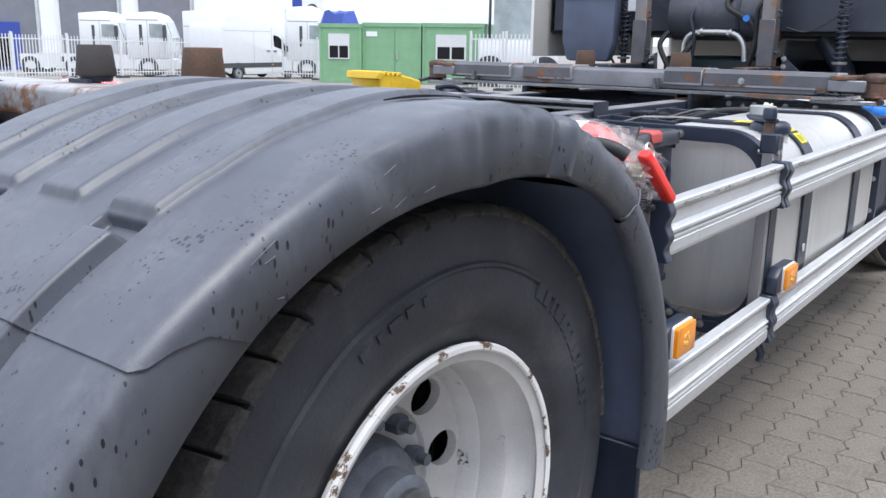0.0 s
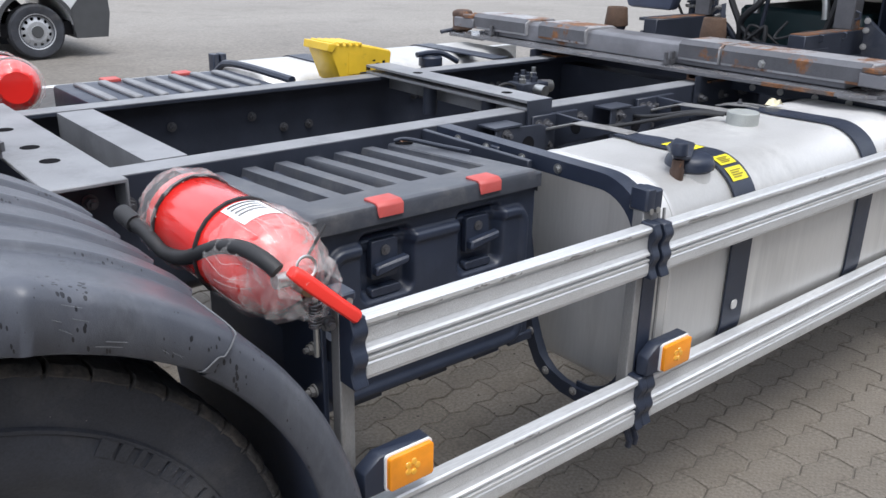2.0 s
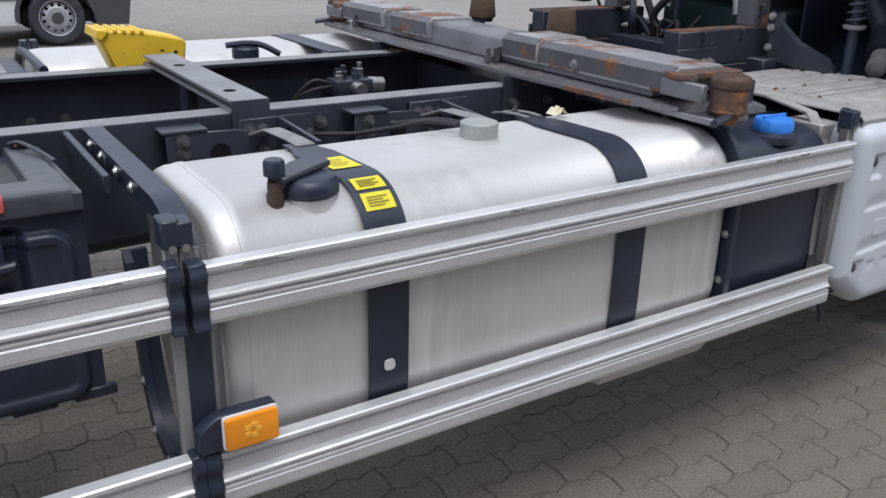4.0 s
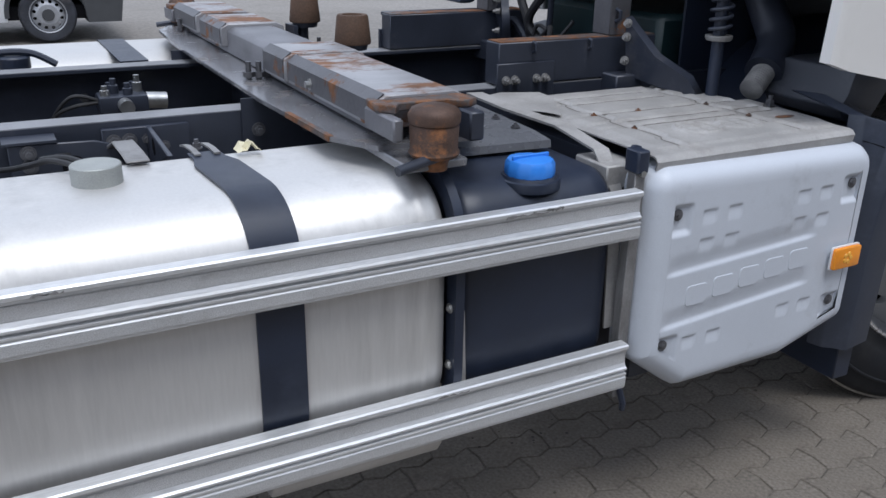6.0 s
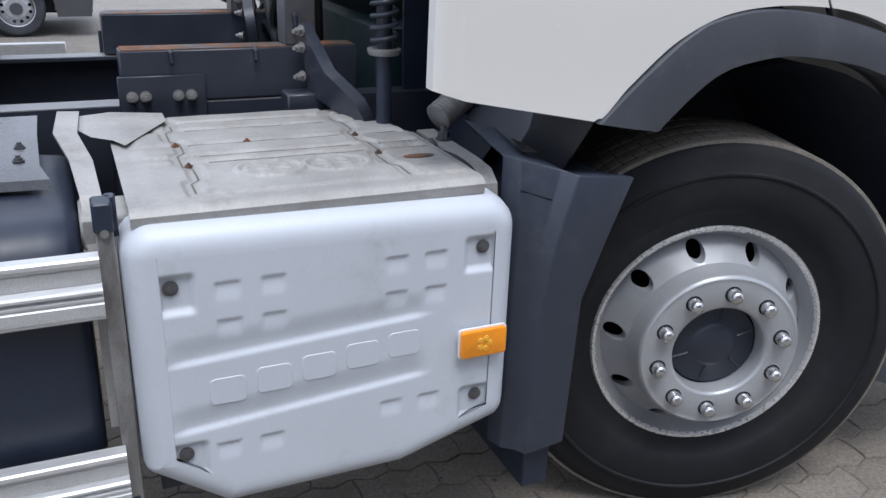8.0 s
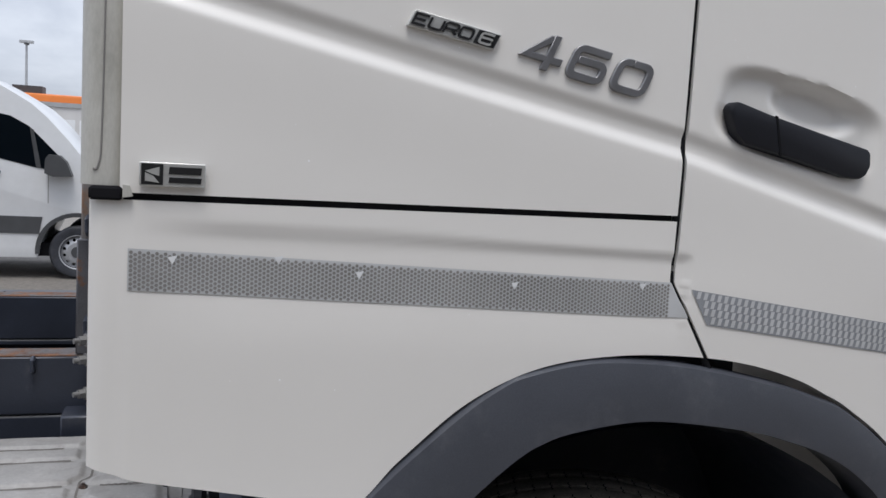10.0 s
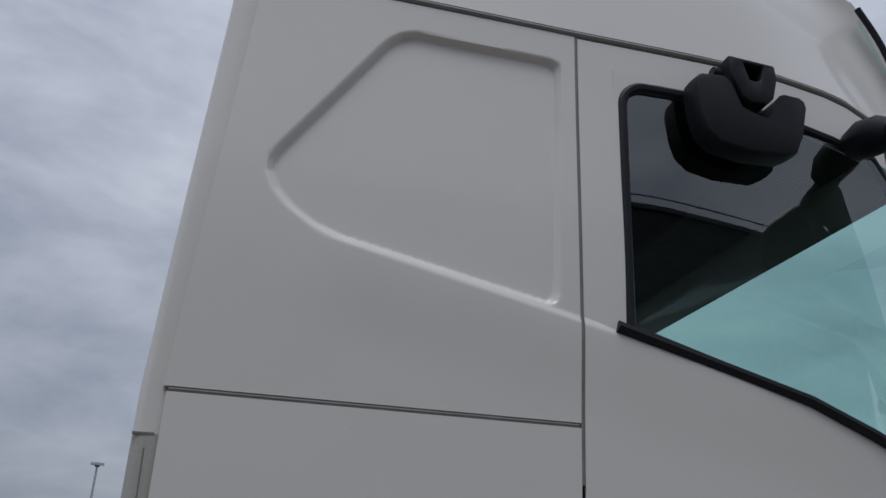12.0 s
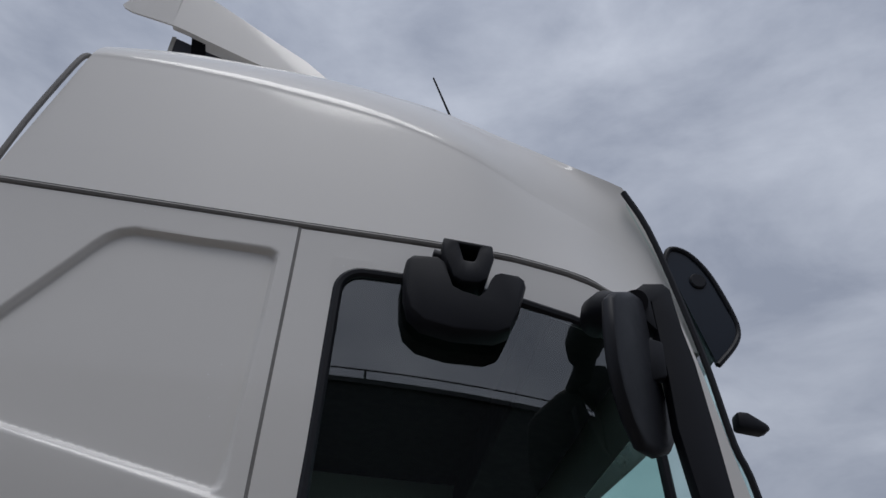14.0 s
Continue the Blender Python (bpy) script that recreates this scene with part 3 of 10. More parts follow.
# drive shaft and axle under the frame, dark
part("drive_shaft", Geo().cyl((0.4, CY, 0.60), (3.9, CY, 0.68), 0.06, 20), M_FRAME, truck)
part("rear_axle", Geo().tube(smooth_path([(0.22, 0.45, 0.505), (0.22, 0.8, 0.51), (0.22, CY, 0.52), (0.22, 1.56, 0.51), (0.22, 1.9, 0.505)]), [0.07] * 12 + [0.16] * 9 + [0.07] * 12, 16), M_FRAME, truck)
part("front_axle", Geo().tube([(4.85, 0.3, 0.5), (4.85, 0.6, 0.42), (4.85, 1.76, 0.42), (4.85, 2.06, 0.5)], 0.055, 12), M_FRAME, truck)

# ---- swap-body support beams ----
def support_beam(x0, x1, near, far):
    z0, z1 = 1.072, 1.152
    b = Geo()
    xa, xb = x0, x1
    prof = [(xa, z0), (xb, z0), (xb, z1 - 0.012), (xb - 0.02, z1), (xa + 0.02, z1), (xa, z1 - 0.012)]
    b.prism(prof, "y", near + 0.26, far - 0.26)
    beam = part("support_beam", b, M_BEAM, truck, "dark painted transverse steel beam with orange rust", bevel=0.003)
    for ya, yb, fat in ((near + 0.18, near + 0.72, 0.012), (near + 0.725, near + 0.90, 0.020), (near + 1.37, near + 1.64, 0.014), (near + 1.72, far - 0.18, 0.012)):
        xa, xb, z1 = x0 - fat, x1 + fat, 1.148 + fat * 0.5
        cap = [(xa - 0.006, z0 + 0.02), (xb + 0.006, z0 + 0.02), (xb + 0.006, z1 - 0.006), (xb - 0.018, z1 + 0.006), (xa + 0.018, z1 + 0.006), (xa - 0.006, z1 - 0.006)]
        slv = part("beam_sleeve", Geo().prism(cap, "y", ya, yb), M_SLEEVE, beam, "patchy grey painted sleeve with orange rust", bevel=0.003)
        # flank sheet darker than the sleeve's top, with rust patches
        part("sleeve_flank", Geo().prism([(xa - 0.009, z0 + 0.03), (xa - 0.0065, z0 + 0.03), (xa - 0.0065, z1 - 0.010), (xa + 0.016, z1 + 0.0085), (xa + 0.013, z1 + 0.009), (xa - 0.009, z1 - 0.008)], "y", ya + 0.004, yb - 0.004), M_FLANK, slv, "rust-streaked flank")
    xa, xb, z1 = x0, x1, 1.152
    # lower spreader plate with an upturned edge
    plate = Geo()
    rows = []
    for y, w in ((near + 0.14, 0.03), (near + 0.25, 0.09), (0.70, 0.11), (CY, 0.11), (1.66, 0.11), (far - 0.25, 0.09), (far - 0.14, 0.03)):
        rows.append([(xa - w, y, z0 - 0.012), (xb + w, y, z0 - 0.012), (xb + w, y, z0 - 0.002), (xa - w, y, z0 - 0.002)])
    plate.loft(rows, ring=True, caps=True)
    part("spreader_plate", plate, M_PLATE, beam, "wide scuffed steel plate under the beam")
    part("plate_edge", Geo().loft([[(xa - w - 0.002, y, z0 - 0.013), (xa - w + 0.010, y, z0 - 0.001), (xa - w - 0.002, y, z0 - 0.001)] for y, w in ((near + 0.25, 0.09), (near + 0.36, 0.094), (near + 0.50, 0.10))], ring=True, caps=True), M_RUST, beam, "rusty plate edge")
    # box-section feet on the chassis rails
    for y in (0.80, 1.555):
        foot = Geo().prism([(y - 0.05, 1.031), (y + 0.05, 1.031), (y + 0.05, z0 - 0.012), (y - 0.05, z0 - 0.012), (y - 0.05, z0 - 0.020), (y + 0.042, z0 - 0.020), (y + 0.042, 1.039), (y - 0.05, 1.039)], "x", xa - 0.07, xb + 0.10)
        part("beam_foot", foot, M_RUST, beam, "rusty box-section foot")
        part("mounting_plate", Geo().box(xa - 0.14, xb + 0.14, y - (0.04 if y < 1 else -0.035), y - (0.035 if y < 1 else -0.04), 0.86, 1.06), M_FRAME, beam)
        for k in range(4):
            bolt("plate_bolt", (xa - 0.10 + 0.13 * k, y + (-0.041 if y < 1 else 0.041), 0.98), (0, -1 if y < 1 else 1, 0), 0.013, beam, M_DARKNUT, 0.028)
    for x, y in ((xa - 0.062, 0.955), (xa - 0.035, 0.95), (xa - 0.010, 0.965), (xa - 0.03, 1.96), (xa - 0.002, 1.955)):
        g = Geo().cyl((x, y, z0 - 0.002), (x, y, z0 + 0.045), 0.008, 8)
        g.cyl((x, y, z0 + 0.004), (x, y, z0 + 0.018), 0.015, 6)
        part("stud_bolt", g, M_DARKNUT, beam)
    for x, y, d in ((xa - 0.007, 0.585, -1),):
        bolt("side_bolt", (x, y, 1.118), (d, 0, 0), 0.015, beam, M_STEEL, 0.025, "bright bolt head")
    # twist lock at each end
    for y in (near + 0.03, far - 0.03):
        x = xa + 0.027
        s_ = 1 if y < CY else -1

        def Yl(v):
            return v if s_ > 0 else near + far - v

        lip = [(xa - 0.028, Yl(0.235)), (xb + 0.006, Yl(0.235)), (xb + 0.016, Yl(0.155)), (xb - 0.014, Yl(0.138)), (xb - 0.045, Yl(0.165)), (xa + 0.012, Yl(0.165)), (xa - 0.006, Yl(0.138)), (xa - 0.036, Yl(0.175))]
        part("lock_lip", Geo().prism(lip if s_ > 0 else lip[::-1], "z", 1.137, 1.1525), M_RUST, beam, "rust-orange lip round the lock pin", bevel=0.002)
        for ca, cb, za, m_ in ((xa - 0.030, xa - 0.008, 1.092, M_BEAM), (xb - 0.030, xb + 0.004, 1.078, M_FRAME)):
            part("lock_cheek", Geo().box(ca, cb, min(Yl(0.10), Yl(0.24)), max(Yl(0.10), Yl(0.24)), za, 1.1365), m_, beam, bevel=0.004)
        pin = Geo().turn([(0.0, -0.100), (0.026, -0.100), (0.030, -0.078), (0.046, -0.072), (0.050, -0.066), (0.046, -0.058), (0.048, -0.016), (0.046, -0.012), (0.050, -0.008), (0.051, 0.008), (0.045, 0.018), (0.030, 0.024), (0.0, 0.026)], (xa + 0.045, Yl(0.078), 1.140), "z", 16)
        part("lock_pin", pin, M_RUSTDARK, beam, "dark rusty lock pin")
        part("pin_plate", Geo().box(xa - 0.025, xa + 0.11, min(Yl(0.06), Yl(0.30)), max(Yl(0.06), Yl(0.30)), 1.042, 1.0595), M_PLATE, beam, bevel=0.003)
        part("lock_lever", Geo().tube([(x + 0.030, y, 1.070), (x - 0.02, y - 0.013 * s_, 1.066), (x - 0.08, y - 0.028 * s_, 1.058)], 0.010, 10), M_FRAME, beam, "dark lever under the lock")
    return beam


def buffer_cone(x, y, z, dark=False):
    """A tapered block on a small stand."""
    body = part("buffer_block", Geo().turn([(0, 0), (0.050, 0.0), (0.052, 0.005), (0.0445, 0.075), (0.0415, 0.080), (0.028, 0.080), (0.026, 0.074), (0.0, 0.074)], (x, y, z), "z", 28), M_CONEDARK if dark else M_CONE, truck, "tapered rusty brown buffer block on a stand")
    st = Geo()
    st.turn([(0, -0.016), (0.040, -0.016), (0.043, -0.004), (0.043, 0.0), (0, 0.0)], (x, y, z), "z", 20)
    st.cyl((x - 0.01, y, z - 0.10), (x - 0.01, y, z - 0.008), 0.020, 12)
    st.box(x - 0.055, x - 0.040, y - 0.045, y + 0.045, z - 0.10, z - 0.008)
    part("buffer_stand", st, M_FRAME, body)
    for k in range(2):
        s = Geo().cyl((x - 0.025 + 0.05 * k, y - 0.06, z - 0.105), (x - 0.025 + 0.05 * k, y - 0.06, z - 0.045), 0.007, 8)
        s.cyl((x - 0.025 + 0.05 * k, y - 0.06, z - 0.09), (x - 0.025 + 0.05 * k, y - 0.06, z - 0.07), 0.014, 6)
        part("stand_bolt", s, M_DARKNUT, body)


support_beam(2.972, 3.138, 0.03, 2.30)
for x, y in ((3.217, 0.965), (3.26, 1.49)):
    buffer_cone(x, y, 1.148)
# rear beam: seen over the mudguard
ring_o = [(p[0], p[1]) for p in round_rect(0.395, 0.575, 1.054, 1.137, 0.016, 3)]
ring_i = [(p[0], p[1]) for p in round_rect(0.405, 0.565, 1.064, 1.127, 0.010, 3)]
b = Geo().loft([[(p[0], 1.20, p[1]) for p in ring_i], [(p[0], 0.930, p[1]) for p in ring_i], [(p[0], 0.930, p[1]) for p in ring_o], [(p[0], 2.1, p[1]) for p in ring_o]], ring=True)
rear_beam = part("support_beam", b, M_SLEEVE, truck, "grey rear transverse beam with an orange rust patch", bevel=0.003)
part("beam_sleeve", Geo().prism([(0.392, 1.070), (0.50, 1.070), (0.50, 1.1395), (0.410, 1.1395), (0.392, 1.123)], "y", 1.06, 1.20), M_RUST, rear_beam, "rust-orange worn sleeve")
# added black plug stands for the shaded inside of the hollow beam
part("beam_web", Geo().prism(ring_i, "y", 0.985, 0.992), M_GAP, rear_beam, "added dark plug for the shade inside the open beam end")
for x, y, dk in ((0.563, 1.045, False), (0.572, 1.515, True)):
    buffer_cone(x, y, 1.156, dk)

# long upper box rails behind the cab (headboard base)
for y0, s in ((0.772, 1), (1.588, -1)):
    bx = Geo().prism([(y0, 1.034), (y0 + s * 0.075, 1.034), (y0 + s * 0.075, 1.155), (y0, 1.155)], "x", 3.585, 4.16)
    box = part("headboard_base", bx, M_FRAME, truck, "dark steel box rail behind the cab", bevel=0.003)
    part("base_top", Geo().box(3.59, 4.155, min(y0, y0 + s * 0.075) + 0.003, max(y0, y0 + s * 0.075) - 0.003, 1.1552, 1.1575), M_RUST, box, "rust-worn top face")
    yo = y0 - s * 0.010
    part("side_plate", Geo().box(3.575, 3.775, min(yo, y0 - s * 0.001), max(yo, y0 - s * 0.001), 0.985, 1.098), M_FRAME, box, bevel=0.002)
    for x in (3.605, 3.635, 3.71, 3.74):
        bolt("plate_bolt", (x, yo, 1.05), (0, -s, 0), 0.010, box, M_POST, 0.024)
    for x in (3.70, 3.90):
        part("lug", Geo().tube([(x, y0 - s * 0.001, 1.125), (x, y0 - s * 0.016, 1.130), (x, y0 - s * 0.016, 1.150), (x, y0 - s * 0.001, 1.154)], 0.005, 8), M_FRAME, box)
# far upper wall of the base with uprights
far = part("headboard_side", Geo().box(3.62, 4.16, 1.60, 1.612, 1.03, 1.135), M_FRAME, truck, "dark steel plate with uprights")
for x in (3.62, 3.75, 3.86, 4.0):
    part("upright", Geo().box(x, x + 0.035, 1.575, 1.60, 1.03, 1.142), M_FRAME, far, bevel=0.002)
part("top_edge", Geo().box(3.60, 4.17, 1.575, 1.63, 1.142, 1.156), M_FRAME, far, bevel=0.002)
# tall rusty posts behind the cab
for y in (0.82, 1.54):
    post = part("headboard_post", Geo().prism([(3.985, y - 0.035), (4.05, y - 0.035), (4.05, y + 0.035), (3.985, y + 0.035)], "z", 1.158, 1.75), M_POSTRUST, truck, "tall worn steel post with rust", bevel=0.003)
    part("post_sleeve", Geo().prism([(3.978, y - 0.042), (4.056, y - 0.042), (4.056, y + 0.042), (3.978, y + 0.042)], "z", 1.158, 1.40), M_FLANK, post, bevel=0.003)
    for z in (1.20, 1.41):
        part("post_lug", Geo().tube([(4.0, y - 0.042, z), (4.0, y - 0.062, z + 0.008), (4.0, y - 0.062, z + 0.030), (4.0, y - 0.042, z + 0.036)], 0.006, 8), M_FRAME, post)

# ---- wheels ----
def disc_with_holes(g, c, y_in, y_out, r_in, r_out, hole_r, r_mid, y_mid, count, turn0=0.0, depth=0.02, d=1):
    """A conical ring with round hand holes, in halves round each hole, and the walls of the holes."""
    for k in range(count):
        a0 = 360 * k / count + turn0
        am = a0 + 180 / count
        a1 = a0 + 360 / count

        def at(r, a):
            w = (r - r_in) / (r_out - r_in)
            return (c[0] + r * math.cos(radians(a)), c[1] + y_in + (y_out - y_in) * w, c[2] + r * math.sin(radians(a)))

        def hole(t):
            rr = r_mid + hole_r * math.cos(radians(t))
            aa = am + math.degrees(hole_r * math.sin(radians(t)) / r_mid)
            return at(rr, aa)

        for sgn, aa in ((-1, a0), (1, a1)):
            inner = [at(r_in, aa + (am - aa) * i / 3) for i in range(4)]
            ring = [hole(sgn * (180 - 180 * i / 8)) for i in range(9)]
            outer = [at(r_out, am + (aa - am) * i / 3) for i in range(4)]
            pts = inner + ring + outer
            g.add(pts, [tuple(range(len(pts)))])
        h0 = [hole(360 * i / 16) for i in range(17)]
        g.loft([h0, [(p[0], p[1] + d * depth, p[2]) for p in h0]])


def lettering_arc(tyre, c, y, words):
    """Raised blurred sidewall marks: short bars along an arc."""
    for r, a0, a1, n, h in words:
        for i in range(n):
            a = radians(a0 + (a1 - a0) * i / max(1, n - 1))
            w = radians((a1 - a0) / n * (0.18 + 0.16 * ((i * 7) % 3)))
            g = Geo()
            p = []
            for rr in (r, r + h):
                for aa in (a - w, a + w):
                    p.append((c[0] + rr * math.cos(aa), c[2] + rr * math.sin(aa)))
            g.prism([p[0], p[1], p[3], p[2]], "y", y - 0.0042, y + 0.004)
            part("sidewall_mark", g, M_RUBBER_F if c[0] > 3 else M_RUBBER, tyre)


def tyre_profile(R, y0, w, grooves, k=1.0):
    """Sidewall, shoulder and grooved tread of a tyre; y0 is the outer face, k how round the shoulder is."""
    p = [(0.292, y0 + 0.045), (0.300, y0 + 0.030), (0.322, y0 + 0.022), (0.345, y0 + 0.010), (0.349, y0 + 0.006), (0.375, y0), (0.40, y0 - 0.003), (0.43, y0 + 0.001), (0.433, y0 - 0.003), (0.438, y0 - 0.003), (0.441, y0 + 0.003),
         (0.46, y0 + 0.010 * k), (R - 0.026, y0 + 0.016 * k), (R - 0.012, y0 + 0.022 * k), (R - 0.003, y0 + 0.032 * k)]
    n = len(grooves)
    for gy, gw, gd in grooves:
        p += [(R, y0 + gy - gw / 2), (R - gd, y0 + gy - gw / 3), (R - gd, y0 + gy + gw / 3), (R, y0 + gy + gw / 2)]
    p += [(R - 0.003, y0 + w - 0.032), (R - 0.02, y0 + w - 0.02), (0.44, y0 + w - 0.005), (0.38, y0 + w), (0.33, y0 + w - 0.02), (0.292, y0 + w - 0.05)]
    return p


def rear_wheel(c, out):
    """A dual wheel: out is the outer face's y."""
    R = 0.526
    cx, cz = c
    face = out + 0.022
    grooves = [(0.085, 0.012, 0.012), (0.155, 0.014, 0.012), (0.225, 0.012, 0.012)]
    hub = Geo().turn([(0.0, 0.11), (0.062, 0.11), (0.075, 0.12), (0.078, 0.16), (0.105, 0.175), (0.115, 0.20), (0.115, 0.235)], (cx, out, cz), "y", 40)
    w = part("wheel", hub, M_HUB, truck, "dual rear wheel with a dark hub and dished rim")
    tyres = []
    for y, segments in ((face, 120), (face + 0.35, 72)):
        g = Geo().turn(tyre_profile(R - 0.010, y, 0.31, grooves, 0.25), (cx, 0, cz), "y", segments)
        # flattened where it stands on the ground
        g.v = [(p[0], p[1], max(p[2], 0.002)) for p in g.v]
        tyres.append(g)
    ty = part("tyre", tyres[0], M_RUBBER, w, "dusty worn black truck tyre")
    part("inner_tyre", tyres[1], M_RUBBER, w)
    n = 54
    for k in range(n):
        a = 2 * math.pi * k / n
        if 0.02 < a < math.pi * 1.02:
            da = 2 * math.pi / n * (0.452 + 0.015 * math.sin(k * 2.7))
            g = Geo()
            rows = []
            for u in (-1, -0.93, -0.4, 0.2, 0.92, 1):
                aa = a + da * u
                low = 0.004 if abs(u) == 1 else 0.0012 * math.sin(k * 3.1 + u * 5)
                ring = []
                for r, y in ((R - 0.016, face + 0.0045), (R - 0.0135, face + 0.0020), (R - 0.008, face + 0.0035), (R - 0.001, face + 0.012), (R, face + 0.072), (R - 0.02, face + 0.074), (R - 0.04, face + 0.05)):
                    sk = (y - face) * 0.20
                    r -= low * (1 + 0.5 * math.sin(k * 1.9 + y * 300))
                    ring.append((cx + r * math.cos(aa + sk), y, cz + r * math.sin(aa + sk)))
                rows.append(ring)
            g.loft(rows, ring=True, caps=True)
            part("tread_block", g, M_TREAD, ty)
    lettering_arc(ty, (cx, 0, cz), face, [(0.408, 14, 56, 12, 0.026), (0.405, 100, 118, 5, 0.014)])
    rim = Geo().turn([(0.283, 0.040), (0.300, 0.034), (0.307, 0.030), (0.311, 0.033), (0.309, 0.042), (0.296, 0.050), (0.292, 0.062), (0.289, 0.078), (0.276, 0.090), (0.268, 0.096), (0.264, 0.112), (0.262, 0.150), (0.259, 0.153), (0.256, 0.168), (0.2535, 0.171), (0.250, 0.190)], (cx, out, cz), "y", 72)
    part("rim", rim, M_RIM_WORN, w, "scuffed grey steel rim with chipped paint")
    part("rim_lip", Geo().turn([(0.300, 0.0305), (0.303, 0.0275), (0.3105, 0.0275), (0.3135, 0.034), (0.3115, 0.042), (0.303, 0.036)], (cx, out, cz), "y", 72), M_RIMEDGE, w, "pale worn rim edge with chips")
    disc = Geo()
    disc_with_holes(disc, (cx, out, cz), 0.205, 0.190, 0.17, 0.250, 0.035, 0.209, 0, 10, 24)
    disc.turn([(0.17, 0.205), (0.165, 0.214), (0.11, 0.235)], (cx, out, cz), "y", 40)
    part("disc", disc, M_RIM_WORN, w, "grey wheel disc with round holes")
    # matte black disc behind the hand holes
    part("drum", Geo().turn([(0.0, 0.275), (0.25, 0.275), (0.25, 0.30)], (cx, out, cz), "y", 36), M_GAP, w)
    for k in range(10):
        a = radians(36 * k + 12)
        p = Vector((cx + 0.1675 * 0.86 * math.cos(a), out + 0.234, cz + 0.1675 * 0.86 * math.sin(a)))
        g = Geo().cyl(p, p + Vector((0, -0.035, 0)), 0.019, 6)
        g.cyl(p + Vector((0, -0.035, 0)), p + Vector((0, -0.055, 0)), 0.011, 10)
        part("wheel_nut", g, M_HUB, w, "dull grey wheel nut")
    part("hub_cap", Geo().turn([(0, 0.095), (0.05, 0.095), (0.058, 0.10), (0.058, 0.112)], (cx, out, cz), "y", 28), M_DARKNUT, w)
    return w


def front_wheel(cx, cy, cz, steer):
    """The front wheel, steered about its upright axis; its rim edge lies in the plane through (cx, cy)."""
    R = 0.505
    out = cy - 0.030
    co, si = math.cos(radians(steer)), math.sin(radians(steer))

    def put(name, g, m, parent, lab="", **kw):
        g.v = [(cx + (x - cx) * co - (y - cy) * si, cy + (x - cx) * si + (y - cy) * co, z) for x, y, z in g.v]
        return part(name, g, m, parent, lab, **kw)

    hub = Geo().turn([(0.0, 0.012), (0.048, 0.012), (0.054, 0.016), (0.060, 0.020), (0.108, 0.024), (0.112, 0.030)], (cx, out - 0.03, cz), "y", 40)
    w = put("wheel", hub, M_FRAME, truck, "steered front wheel with a silver convex ten-hole rim")
    for k in range(6):
        a = radians(60 * k + 20)
        put("hub_rib", Geo().cyl((cx + 0.064 * math.cos(a), out - 0.010, cz + 0.064 * math.sin(a)), (cx + 0.104 * math.cos(a), out - 0.007, cz + 0.104 * math.sin(a)), 0.004, 6), M_FRAME, w)
    ty = put("tyre", Geo().turn(tyre_profile(R, out, 0.315, []), (cx, 0, cz), "y", 96), M_RUBBER_F, w, "black truck tyre with a dusty pale tread")
    # tread ribs with zigzag edges
    n = 150
    cuts = [0.030, 0.072, 0.128, 0.187, 0.243, 0.287]
    for a, b in zip(cuts, cuts[1:]):
        rows = []
        for k in range(n + 1):
            t = 2 * math.pi * (k % n) / n
            z = 0.0030 if (k % n) % 4 == 0 else 0.0
            y0, y1 = out + a + 0.004 + (z if a > 0.04 else 0), out + b - 0.004 - z
            R2 = R + 0.006
            row = []
            for r, y in ((R - 0.008, y0 - 0.001), (R2 - 0.001, y0), (R2, y0 + 0.003), (R2, y1 - 0.003), (R2 - 0.001, y1), (R - 0.008, y1 + 0.001)):
                row.append((cx + r * math.cos(t), y, cz + r * math.sin(t)))
            rows.append(row)
        put("tread_rib", Geo().loft(rows), M_TREAD_F, ty, "dusty worn tread rib")
    sipes = Geo()
    for k in range(96):
        for yb in cuts[1:-1]:
            t = 2 * math.pi * k / 96
            rows = []
            for dy, dt in ((-0.016, 0.0), (-0.006, 0.004), (0.0, -0.003), (0.006, 0.005), (0.016, 0.001)):
                rows.append([(cx + (R + 0.0068) * math.cos(t + dt + e), out + yb + dy, cz + (R + 0.0068) * math.sin(t + dt + e)) for e in (-0.0022, 0.0022)])
            sipes.loft(rows)
    tagged(put("tread_sipe", sipes, M_GAP, ty, "fine zigzag cuts in the tread", weld=False), kind="stuff")
    # rim: edge ring, well, holed cone rising outwards, flat nut ring, dark hub opening
    put("rim_lip", Geo().turn([(0.284, 0.032), (0.289, 0.026), (0.296, 0.025), (0.300, 0.031), (0.298, 0.040), (0.290, 0.036)], (cx, out, cz), "y", 80), M_RIMBRIGHT, w, "bright rolled rim edge")
    put("rim", Geo().turn([(0.286, 0.033), (0.280, 0.045), (0.272, 0.062), (0.262, 0.070)], (cx, out, cz), "y", 72), M_RIM, w, "silver painted steel rim")
    disc = Geo()
    disc_with_holes(disc, (cx, out, cz), 0.004, 0.070, 0.214, 0.262, 0.0215, 0.2385, 0, 10, 14, depth=0.03)
    disc.turn([(0.214, 0.004), (0.208, -0.012), (0.205, -0.034), (0.2035, -0.044), (0.200, -0.0505), (0.195, -0.0535), (0.188, -0.0515), (0.182, -0.0530), (0.125, -0.0530), (0.119, -0.0500), (0.115, -0.042), (0.114, 0.000)], (cx, out, cz), "y", 72)
    put("disc", disc, M_RIM, w, "silver convex wheel disc with oval holes")
    # matte black disc behind the front disc's holes
    put("drum", Geo().turn([(0.0, 0.13), (0.26, 0.13), (0.26, 0.2)], (cx, out, cz), "y", 36), M_GAP, w)
